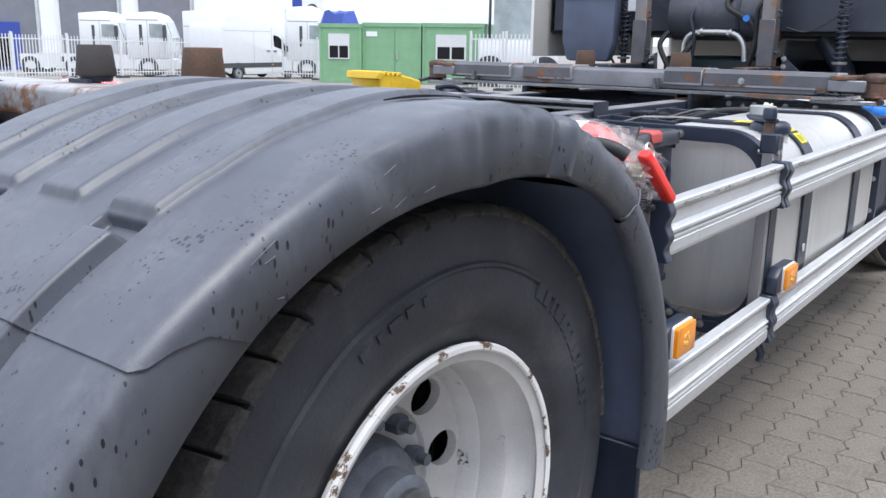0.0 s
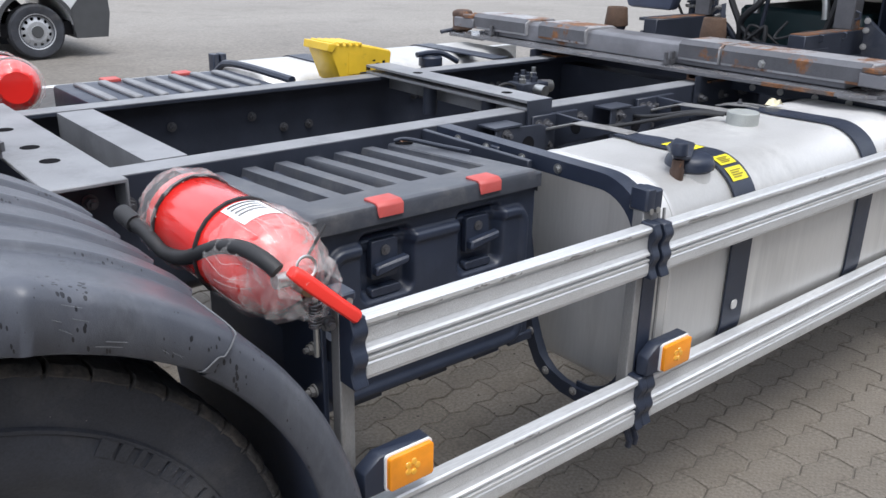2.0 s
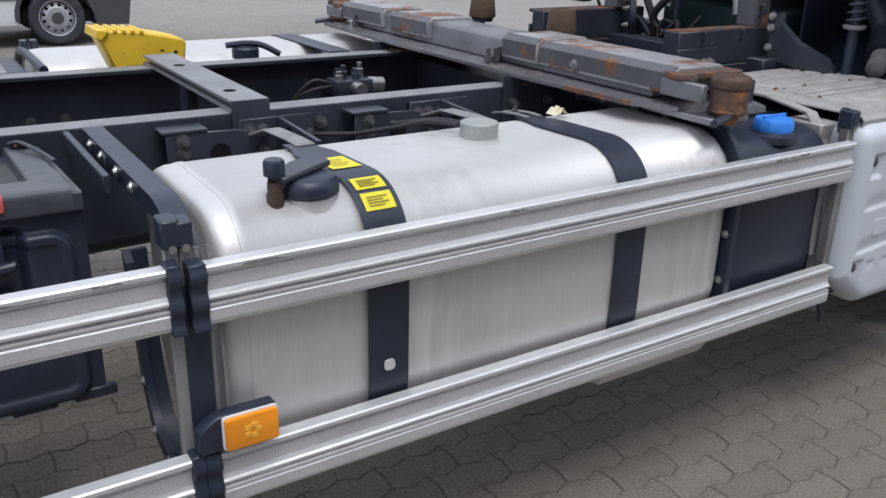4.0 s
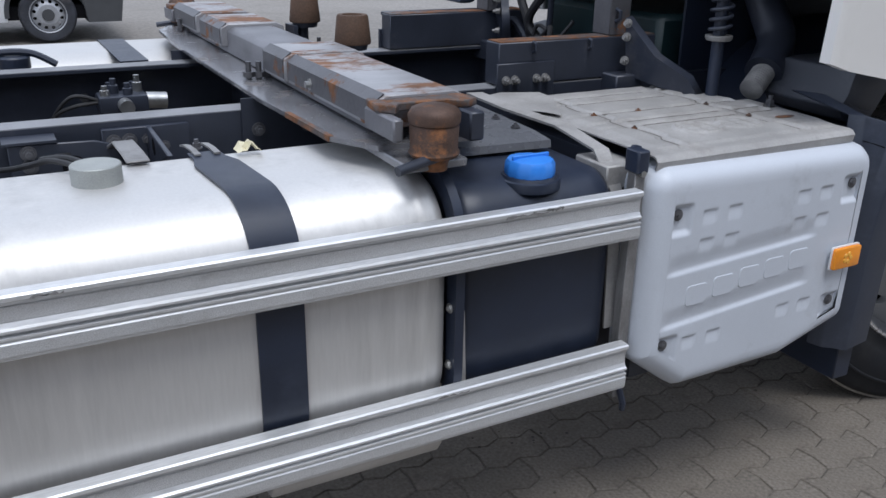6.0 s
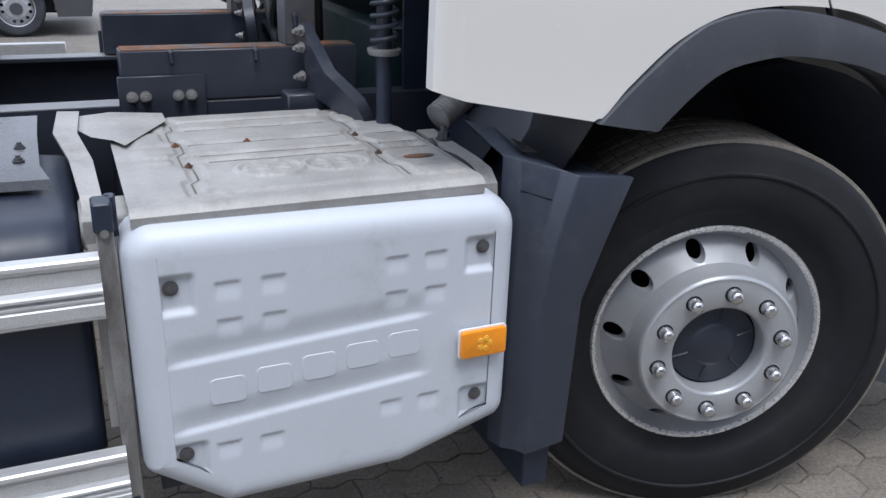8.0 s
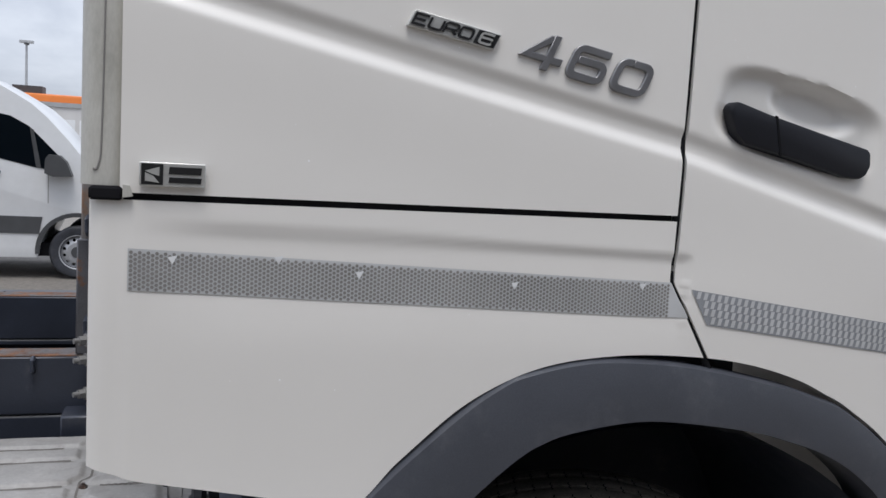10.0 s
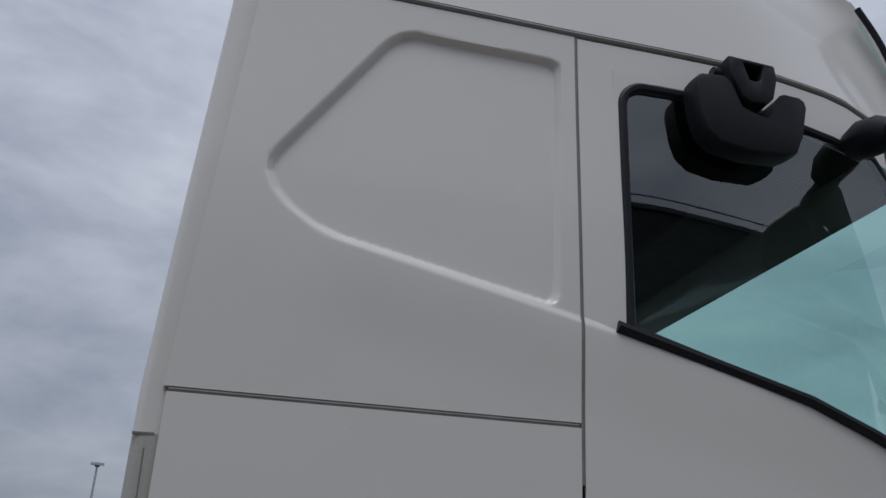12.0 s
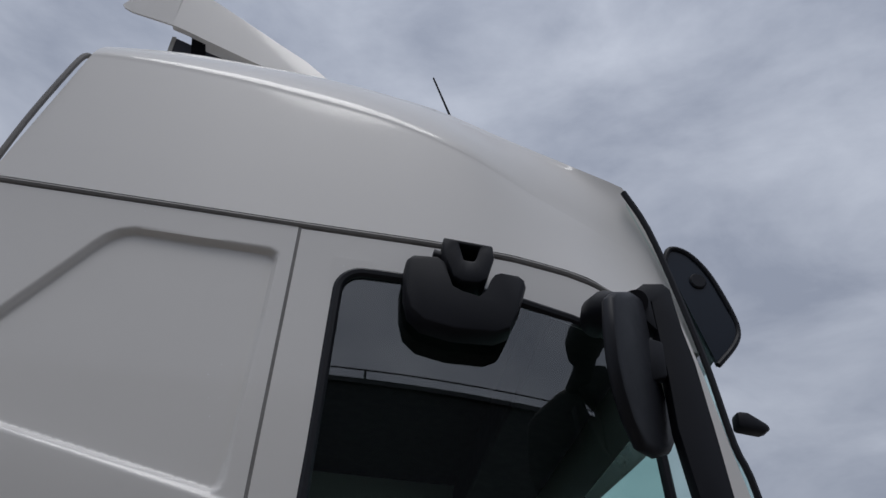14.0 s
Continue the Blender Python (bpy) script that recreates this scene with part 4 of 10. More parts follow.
    for k in range(10):
        a = radians(36 * k + 14)
        p = (cx + 0.156 * math.cos(a), cz + 0.156 * math.sin(a))
        put("nut_seat", Geo().turn([(0.0, 0.0), (0.0205, 0.0)], (p[0], out - 0.0536, p[1]), "y", 20), M_GAP, w)
        g = Geo().turn([(0.0170, -0.0535), (0.0165, -0.074), (0.014, -0.080), (0.008, -0.0835), (0.0, -0.0845)], (p[0], out, p[1]), "y", 12)
        put("wheel_nut", g, M_NUT, w, "bright domed wheel nut cap")
    return w


rear_wheel((0.231, 0.507), 0.033)
front_wheel(4.874, 0.136, 0.500, -17.5)
far_w = Geo().turn(tyre_profile(0.505, 2.02, 0.31, []), (0.215, 0, 0.507), "y", 48)
part("far_rear_wheel", far_w, M_RUBBER, truck)
part("far_front_wheel", Geo().turn(tyre_profile(0.505, 2.02, 0.31, []), (4.85, 0, 0.508), "y", 48), M_RUBBER, truck)

# ---- rear mudguard ----
FCX, FCZ = 0.222, 0.509
LIP = [(-12, 0.556), (5, 0.560), (20, 0.570), (52, 0.585), (75, 0.575), (95, 0.572), (118, 0.605), (140, 0.640), (160, 0.665), (200, 0.68)]
CREST = [(-12, 0.640), (5, 0.640), (25, 0.640), (52, 0.655), (75, 0.664), (95, 0.676), (106, 0.683), (120, 0.700), (130, 0.722), (140, 0.752), (160, 0.79), (200, 0.80)]


def fender_section(name, a0, a1, grow=0.0, ribs=True, n=44, label="", inner=0.66):
    rows = []
    ys = [0.03 + (inner - 0.03) * i / 24 for i in range(25)]
    for y0, y1 in ((0.115, 0.185), (0.260, 0.330), (0.405, 0.475), (0.545, 0.61), (0.130, 0.172), (0.42, 0.465)):
        ys += [y0 - 0.018, y0 - 0.014, y0 - 0.010, y0 - 0.006, y0 - 0.003, y0, y0 + 0.003, y1 - 0.003, y1, y1 + 0.003, y1 + 0.006, y1 + 0.010, y1 + 0.014, y1 + 0.018]
    ys = sorted(set(round(y, 4) for y in ys if y > 0.02))
    angles = [a0 + (a1 - a0) * i / n for i in range(n + 1)] + [a for a in (126.2, 126.5, 126.8, 127.1, 127.4, 127.7, 128.0, 128.2, 128.5, 128.8, 129.3, 129.7, 129.9, 130.1, 130.4, 130.7) if a0 < a < a1]
    angles.sort()
    for a in angles:
        lip, crest = lerp_at(LIP, a), lerp_at(CREST, a)
        ca, sa = math.cos(radians(a)), math.sin(radians(a))
        sec = [(-0.012, lip + 0.004), (-0.030, lip), (-0.040, lip + 0.006), (-0.044, lip + 0.5 * (crest - lip)), (-0.044, crest - 0.032), (-0.042, crest - 0.019), (-0.036, crest - 0.008), (-0.025, crest - 0.002), (-0.005, crest)]
        dent = 0.010 * math.exp(-((a - 79) / 1.2) ** 2) - 0.006 * math.exp(-((a - 76.5) / 1.6) ** 2) + 0.007 * math.exp(-((a - 96) / 1.3) ** 2) - 0.004 * math.exp(-((a - 92.5) / 2.2) ** 2) + 0.007 * math.exp(-((a - 112) / 4.0) ** 2) + 0.003 * math.sin(a * 0.9) * math.exp(-((a - 84) / 20) ** 2)
        sec = [(y + (dent if 1 < j < 7 else 0), r - (dent * 0.6 if j > 2 else 0)) for j, (y, r) in enumerate(sec)]
        for y in ys:
            up = 0.0
            if ribs:
                for y0, y1, r0, r1 in ((0.115, 0.185, 40, 126.5), (0.260, 0.330, 40, 126.5), (0.405, 0.475, 40, 126.5), (0.545, 0.61, 40, 126.5)):
                    up = max(up, 0.0110 * step(y0 - 0.011, y0 + 0.001, y) * (1 - step(y1 - 0.001, y1 + 0.012, y)) * step(r0 - 1.5, r0, a) * (1 - step(r1, r1 + 1.5, a)))
                for y0, y1 in ((0.130, 0.172), (0.42, 0.465)):
                    well = step(y0 - 0.020, y0 - 0.012, y) * (1 - step(y1 + 0.012, y1 + 0.020, y)) * step(127.9, 128.5, a)
                    bar = step(y0 - 0.008, y0 - 0.001, y) * (1 - step(y1 + 0.001, y1 + 0.008, y)) * step(129.7, 130.4, a)
                    if well > 0:
                        up = -0.014 * well + 0.026 * bar
            sec.append((y, crest + up))
        row = []
        for j, (y, r) in enumerate(sec):
            aj = radians(a - 7.5 * step(100, 140, a) * (1 - step(1, 6, j)))
            row.append((FCX + (r + grow) * math.cos(aj), y - grow, FCZ + (r + grow) * math.sin(aj)))
        rows.append(row)
    g = Geo().loft(rows)
    inner_rows = [[(p[0] - 0.022 * math.cos(radians(a)), p[1] + 0.005, p[2] - 0.022 * math.sin(radians(a))) for p in r[3:10] + r[10::9]] for a, r in zip(angles, rows)]
    g.loft(inner_rows)
    ob = part(name, g, M_FENDER, truck, label, sharp=62)
    return ob


fender_section("mudguard", 51.6, 139.8, n=130, label="grey-black plastic mudguard with raised ribs, scuffed and spotted")
fender_section("mudguard_front", -8, 52.0, -0.005, False, 24, "front lower mudguard piece, scratched black plastic")
fender_section("mudguard_rear", 139.3, 196, -0.0025, True, 24, "rear lower mudguard piece, dusty black plastic")
# pale scuffed edge where the front piece joins
lip_, crest_ = lerp_at(LIP, 51.6), lerp_at(CREST, 51.6)
edge_ = [(-0.030, lip_, 53.2), (-0.041, lip_ + 0.006, 53.0), (-0.0455, lip_ + 0.03, 52.4), (-0.0455, crest_ - 0.034, 51.7), (-0.040, crest_ - 0.010, 51.5), (-0.022, crest_, 51.5), (0.10, crest_ + 0.001, 51.5), (0.30, crest_ + 0.001, 51.5)]
part("joint_edge", Geo().tube(smooth_path([(FCX + q * math.cos(radians(g_)), y, FCZ + q * math.sin(radians(g_))) for y, q, g_ in edge_], 4), 0.0013, 6), M_SCUFF, truck, "pale scuffed joint of the mudguard")
# light scratches on the flank
random.seed(31)
for k in range(20):
    g_ = random.uniform(56, 132)
    lip_, crest_ = lerp_at(LIP, g_), lerp_at(CREST, g_)
    q = lip_ + (crest_ - lip_) * random.uniform(0.15, 0.8)
    l_, tilt_ = random.uniform(0.6, 3.2), random.uniform(-0.004, 0.006)
    pts_ = []
    for i in range(4):
        h_ = g_ + l_ * i / 3
        aj = radians(h_ - 7.5 * step(100, 140, h_) * 0.5)
        pts_.append((FCX + (q + tilt_ * i / 3) * math.cos(aj), -0.0443, FCZ + (q + tilt_ * i / 3) * math.sin(aj)))
    part("scratch", Geo().tube(pts_, random.uniform(0.0003, 0.0006), 4), M_SCUFF, truck)
# torn slot in the top of the guard: a black sheet for its shade
slot = []
for i in range(17):
    t = i / 16
    deg = 98.6 - 12.4 * t
    a, yc = radians(deg), 0.094 - 0.016 * t
    wdt = 0.0005 + 0.0135 * math.sin(math.pi * t) ** 1.6 + (0.002 * math.sin(i * 2.1) if 2 < i < 14 else 0)
    r_ = lerp_at(CREST, deg) + 0.0030
    slot.append([(FCX + r_ * math.cos(a), yc - wdt, FCZ + r_ * math.sin(a)), (FCX + (r_ + 0.002) * math.cos(a), yc + wdt * 0.7, FCZ + (r_ + 0.002) * math.sin(a))])
part("torn_slot", Geo().loft(slot), M_GAP, truck, "black sheet for the shade in the torn mudguard slot")
# splash lining behind the front end of the guard
g = Geo()
rows = []
for i in range(20):
    a = radians(-10 + 70 * i / 19)
    rows.append([(FCX + 0.60 * math.cos(a), 0.0, FCZ + 0.60 * math.sin(a)), (FCX + 0.60 * math.cos(a), 0.68, FCZ + 0.60 * math.sin(a))])
part("splash_lining", g.loft(rows), M_LINING, truck)
part("mud_flap", Geo().box(0.80, 0.815, 0.0, 0.60, 0.22, 0.46), M_PLASTIC, truck, bevel=0.003)
part("far_mudguard", Geo().turn([(0.66, 1.72), (0.67, 2.35), (0.60, 2.38)], (FCX, 0, FCZ), "y", 40, 0, 180), M_FENDER, truck)

# ---- aluminium side guards ----
def guard_profile(z0, z1):
    """The section of a guard plank: a flat lower band, a groove and ridge, a broad shallow upper channel."""
    h = z1 - z0
    return [(0.028, z0), (0.003, z0), (0.0, z0 + 0.003), (0.0, z0 + 0.05 * h), (-0.0015, z0 + 0.07 * h), (-0.0015, z0 + 0.26 * h), (0.0005, z0 + 0.285 * h), (0.0005, z0 + 0.31 * h), (-0.002, z0 + 0.325 * h), (-0.002, z0 + 0.36 * h),
            (0.007, z0 + 0.375 * h), (0.009, z0 + 0.40 * h), (0.002, z0 + 0.42 * h), (-0.002, z0 + 0.435 * h), (-0.002, z0 + 0.475 * h), (0.003, z0 + 0.50 * h), (0.007, z0 + 0.57 * h), (0.0085, z0 + 0.70 * h), (0.007, z0 + 0.82 * h),
            (0.003, z0 + 0.88 * h), (-0.001, z0 + 0.91 * h), (-0.001, z1 - 0.003), (0.002, z1), (0.028, z1)]


def end_cap(x0, x1, z0, z1, parent):
    """A black rubber end piece with a wavy face."""
    pts = []
    n = 18
    for i in range(n + 1):
        z = z0 - 0.006 + (z1 - z0 + 0.012) * i / n
        pts.append((-0.007 - 0.0045 * math.cos(2 * math.pi * 2.5 * i / n), z))
    pts += [(0.032, z1 + 0.006), (0.032, z0 - 0.006)]
    return part("end_cap", Geo().prism(pts, "x", x0, x1), M_PLASTIC, parent, "black plastic end cap with a wavy face", bevel=0.002)


for x0, x1, z0, z1, kind in ((0.866, 1.598, 0.848, 0.960, "short upper"), (0.866, 1.610, 0.468, 0.590, "short lower"), (1.664, 3.482, 0.846, 0.955, "long upper"), (1.664, 3.487, 0.472, 0.586, "long lower")):
    rail_ob = part("side_guard_rail", Geo().prism(guard_profile(z0, z1), "x", x0, x1), M_ALU, truck, kind + " ribbed aluminium side guard plank, scratched", sharp=20)
    end_cap(x0 - 0.030, x0 - 0.0005, z0, z1, rail_ob)
    if x1 < 3:
        end_cap(x1 + 0.0005, x1 + 0.024, z0, z1, rail_ob)
    # knurled bands pressed into the upper channel and the lower face
    h_ = z1 - z0
    for pts in ([(0.0068, 0.585), (0.0080, 0.70), (0.0066, 0.81)], [(-0.0021, 0.085), (-0.0021, 0.16), (-0.0021, 0.245)]):
        part("knurled_band", Geo().loft([[(x0 + 0.001, y - 0.0006, z0 + f * h_), (x1 - 0.001, y - 0.0006, z0 + f * h_)] for y, f in pts]), M_KNURL, rail_ob, "fine knurled grip band")
    # scratched dents along the top edge
    random.seed(int(x0 * 100 + z0 * 77))
    for k in range(5 if z0 > 0.7 else 1):
        xc = random.uniform(x0 + 0.05, x1 - 0.1)
        w = random.uniform(0.03, 0.10)
        zc = z1 - random.uniform(0.005, 0.010)
        pts = [(xc + w * i / 8, zc + random.uniform(-0.003, 0.003)) for i in range(9)] + [(xc + w * i / 8, zc - random.uniform(0.001, 0.004)) for i in range(8, -1, -1)]
        part("scratch", Geo().prism(pts, "y", -0.0016, 0.006), M_POST, rail_ob, "dark scraped mark")

# posts that carry the guards
for x, ztop in ((0.850, 1.0), (1.618, 1.035), (1.640, 1.03), (3.495, 1.035)):
    g = Geo().prism([(x - 0.014, 0.030), (x + 0.014, 0.030), (x + 0.014, 0.036), (x + 0.010, 0.062), (x - 0.010, 0.062), (x - 0.014, 0.036)], "z", 0.43, 0.985)
    post = part("guard_post", g, M_POST, truck, "grey steel side guard post", bevel=0.002)
    part("post_clip", Geo().prism(round_rect(x - 0.016, x + 0.016, 0.022, 0.070, 0.006, 3), "z", 0.985, ztop), M_PLASTIC, post, "black clip on the post", bevel=0.003)
    part("clip_screw", Geo().cyl((x, 0.02, 0.985), (x, 0.075, 0.985), 0.007, 10), M_STEEL, post)
    part("lower_hook", Geo().tube([(x, 0.035, 0.47), (x + 0.006, 0.015, 0.42), (x + 0.01, 0.02, 0.40)], 0.008, 8), M_PLASTIC, post)
part("post_arm", Geo().box(0.842, 0.858, 0.06, 0.30, 0.86, 0.90), M_FRAME, truck)
# bracket with bolts behind the first post
brk = part("post_bracket", Geo().prism([(0.06, 0.56), (0.15, 0.62), (0.20, 0.78), (0.20, 0.99), (0.07, 1.0)], "x", 0.826, 0.836), M_PLASTIC, truck, "black bracket plate with bolts", bevel=0.002)
for z in (0.64, 0.72, 0.80, 0.88, 0.94):
    bolt("bracket_bolt", (0.826, 0.095, z), (-1, 0, 0), 0.009, brk, M_POST, 0.018)

coil_ = [(0.797 + 0.010 * math.cos(0.7 * t), 0.035 + 0.010 * math.sin(0.7 * t), 0.950 + 0.0006 * t) for t in range(74)]
part("return_spring", Geo().tube(coil_, 0.0022, 6), M_DARKNUT, brk, "small dark return spring")
part("spring_rod", Geo().cyl((0.797, 0.035, 0.90), (0.797, 0.035, 1.0), 0.005, 8), M_STEEL, brk)
bolt("bracket_bolt", (0.815, 0.030, 0.955), (0, -1, 0), 0.010, brk, M_DARKNUT, 0.016)
for x, w in ((1.664, 0.0045), (1.684, 0.003)):
    rows = []
    for i in range(13):
        t = i / 12
        z, xb = 0.45 + 0.53 * t, x + 0.012 * math.sin(math.pi * t) - 0.006 * t
        rows.append([(xb - w, 0.030, z), (xb + w, 0.030, z), (xb + w, 0.034, z), (xb - w, 0.034, z)])
    part("tank_end_band", Geo().loft(rows, ring=True, caps=True), M_POST, truck, "thin bent grey band beside the tank end")

# orange marker lamps
for x0, x1, z0, z1, y in ((0.897, 0.993, 0.628, 0.694, -0.024), (1.668, 1.767, 0.602, 0.665, -0.024), (4.108, 4.205, 0.668, 0.725, -0.034)):
    lamp = part("marker_lamp", Geo().prism(round_rect(x0, x1, z0, z1, 0.006, 3), "y", y, y + 0.014), M_ORANGE, truck, "orange side marker lamp", bevel=0.003, seg=2)
    part("lamp_rim", Geo().prism(round_rect(x0 - 0.003, x1 + 0.003, z0 - 0.003, z1 + 0.003, 0.007, 3), "y", y + 0.0095, y + 0.0142), M_LABELW, lamp, "pale lamp rim")
    cx, cz = (x0 + x1) / 2, (z0 + z1) / 2
    for k in range(5):
        a = 2 * math.pi * k / 5
        part("lamp_facet", Geo().turn([(0, -0.0025), (0.006, -0.0015), (0.0072, 0.001)], (cx + 0.011 * math.cos(a), y, cz + 0.011 * math.sin(a)), "y", 10), M_ORANGE2, lamp)
    if x0 < 4:
        part("lamp_holder", Geo().prism([(x0 - 0.045, z0 - 0.005), (x1 + 0.002, z0 - 0.005), (x1 + 0.002, z1 + 0.004), (x0 - 0.01, z1 + 0.004), (x0 - 0.045, z1 - 0.02)], "y", y + 0.0145, y + 0.045), M_PLASTIC, lamp, "black lamp holder", bevel=0.003)

# ---- tool box ----
BX0, BX1, BY0, BY1, BZ0, BZ1 = 0.93, 1.535, 0.270, 0.735, 0.60, 1.005
g = Geo().prism([(BY0 + 0.045, BZ0 + 0.02), (BY0 + 0.05, BZ0), (BY1, BZ0), (BY1, BZ1 - 0.01), (BY0 + 0.045, BZ1 - 0.03)], "x", BX0, BX1)
tool = part("tool_box", g, M_PLASTIC, truck, "black plastic tool box with a ribbed lid and two latches", bevel=0.008, seg=2)
LID_Y0, LID_Y1 = 0.262, 0.745


def lid_top(y):
    """The lid falls a little towards the rail."""
    return 1.040 - 0.030 * (y - LID_Y0) / (LID_Y1 - LID_Y0)


RIB_X = [0.975 + 0.0835 * i for i in range(7)]


def lid_sunk(x, y):
    """Depth of the recesses between the ribs."""
    d = 0.0
    for x0, x1 in zip(RIB_X, RIB_X[1:]):
        d = max(d, 0.023 * step(x0 + 0.017, x0 + 0.023, x) * step(x1 - 0.017, x1 - 0.023, x))
    return d * step(0.372, 0.384, y)


rows = []
NLX = 200
for i in range(NLX + 1):
    x = BX0 - 0.004 + (1.530 - BX0 + 0.004) * i / NLX
    e = step(0.0, 0.018, x - BX0 + 0.004) * step(0.0, 0.018, 1.530 - x)
    row = [(x, LID_Y0 + 0.010, 0.996), (x, LID_Y0, 1.000), (x, LID_Y0, 1.030)]
    row += [(x, LID_Y0 + 0.004, 1.037 - 0.004 * (1 - e))]
    for j in range(49):
        y = LID_Y0 + 0.012 + (LID_Y1 - LID_Y0 - 0.012) * j / 48
        row.append((x, y, lid_top(y) - 0.007 * (1 - e) - lid_sunk(x, y)))
    row.append((x, LID_Y1, 0.985))
    rows.append(row)
g = Geo().loft(rows)
for row in (rows[0], rows[-1]):
    g.add([p for p in row] + [(p[0], p[1], 0.985) for p in row[::-1]], [tuple(range(2 * len(row)))])
lid_ob = part("lid", g, M_LIDRIB, tool, "scuffed black plastic lid with sunken fields between flat ribs", sharp=30)
# recess floors darker and browner than the ribs
for x0, x1 in zip(RIB_X, RIB_X[1:]):
    g = Geo().add([(x0 + 0.026, 0.392, lid_top(0.392) - 0.0225), (x1 - 0.026, 0.392, lid_top(0.392) - 0.0225), (x1 - 0.026, 0.735, lid_top(0.735) - 0.0225), (x0 + 0.026, 0.735, lid_top(0.735) - 0.0225)], [(0, 1, 2, 3)])
    part("lid_dust", g, M_BROWNBLACK, lid_ob, "slightly dusty brown-black recess between ribs")
for xc in (1.108, 1.372):
    t = Geo().prism([(LID_Y0 - 0.005, 1.012), (LID_Y0 - 0.005, 1.036), (LID_Y0 + 0.004, 1.043), (LID_Y0 + 0.046, 1.0425), (LID_Y0 + 0.046, 1.034), (LID_Y0 + 0.004, 1.034)], "x", xc - 0.031, xc + 0.031)
    part("red_tab", t, M_TAB, lid_ob, "faded red plastic lid tab", bevel=0.002)
# rusty catch hole at the lid's rear corner and the bent wire over it
part("catch_hole", Geo().cyl((1.492, 0.722, 1.0115), (1.492, 0.722, 1.0165), 0.024, 18), M_GAP, lid_ob, "black disc for the shade in a hole with a rusty catch")
part("rusty_catch", Geo().box(1.478, 1.498, 0.714, 0.730, 1.014, 1.021), M_RUST, lid_ob, "rusty catch", bevel=0.003)
part("lid_rod", Geo().tube(smooth_path([(1.470, 0.735, 1.018), (1.490, 0.705, 1.026), (1.515, 0.60, 1.026), (1.526, 0.50, 1.030)]), 0.005, 8), M_FRAME, lid_ob)
def box_relief(x, z):
    """The pressed front of the tool box: a recessed border, a raised rounded door with a bead, two deep latch pockets."""
    d = poly_in((BX0 + BX1) / 2 + 0.004, (BZ0 + BZ1) / 2 - 0.012, (BX1 - BX0) / 2 - 0.030, (BZ1 - BZ0) / 2 - 0.028, x, z, 0.045)
    y = 0.016 - 0.017 * step(0.0, 0.010, d) + 0.007 * step(0.020, 0.034, d)
    for xc in (1.112, 1.362):
        d = poly_in(xc, 0.905, 0.070, 0.076, x, z)
        y += 0.030 * step(0.0, 0.020, d)
    return y


def poly_in(cx, cz, hw, hh, x, z, r=0.025):
    """How far a place lies inside a rounded rectangle."""
    qx, qz = abs(x - cx) - hw + r, abs(z - cz) - hh + r
    return -(math.hypot(max(qx, 0), max(qz, 0)) + min(max(qx, qz), 0) - r)


rows = []
for i in range(161):
    x = BX0 + 0.012 + (BX1 - 0.004 - BX0 - 0.012) * i / 160
    rows.append([(x, BY0 - 0.004 + box_relief(x, BZ0 + 0.012 + (BZ1 - 0.010 - BZ0 - 0.012) * j / 110), BZ0 + 0.012 + (BZ1 - 0.010 - BZ0 - 0.012) * j / 110) for j in range(111)])
door_ob = part("door", Geo().loft(rows), M_PLASTIC, tool, "black door with two deep latch pockets", sharp=60)
for xc in (1.112, 1.362):
    zc = 0.905
    yb = BY0 + 0.028
    lt = part("latch", Geo().prism(round_rect(xc - 0.036, xc + 0.030, zc - 0.030, zc + 0.052, 0.006, 3), "y", yb - 0.016, yb), M_PLASTIC, door_ob, "black turning latch", bevel=0.003)
    part("latch_handle", Geo().prism([(xc - 0.036, zc - 0.018), (xc + 0.046, zc - 0.002), (xc + 0.048, zc + 0.014), (xc - 0.034, zc + 0.004)], "y", yb - 0.036, yb - 0.014), M_PLASTIC, door_ob, bevel=0.004)
    part("finger_grip", Geo().prism(round_rect(xc - 0.040, xc + 0.036, zc - 0.066, zc - 0.048, 0.006, 3), "y", yb - 0.020, yb), M_PLASTIC, door_ob, bevel=0.003)
    bolt("latch_lock", (xc - 0.002, yb - 0.016, zc + 0.030), (0, -1, 0), 0.008, door_ob, M_DARKNUT, 0.006)
for x in (1.02, 1.20, 1.36, 1.47):
    part("hinge_notch", Geo().box(x, x + 0.08, BY0 + 0.008, BY0 + 0.02, BZ0 + 0.005, BZ0 + 0.028), M_PLASTIC, tool, bevel=0.003)
for x0, x1 in ((0.885, 0.915), (1.585, 1.60)):
    part("box_bracket", Geo().box(x0, x1, 0.36, 0.765, 0.99, 1.028), M_FRAME, truck, bevel=0.002)

# ---- fuel tank ----
TX0, TX1, TY0, TY1, TZ0, TZ1 = 1.70, 3.035, 0.045, 0.535, 0.48, 1.018
TR = 0.13
tank_sec = round_rect(TY0, TY1, TZ0, TZ1, TR, 10)


def inset(sec, d):
    cy = sum(p[0] for p in sec) / len(sec)
    cz = sum(p[1] for p in sec) / len(sec)
    return [(cy + (p[0] - cy) * (1 - d), cz + (p[1] - cz) * (1 - d)) for p in sec]


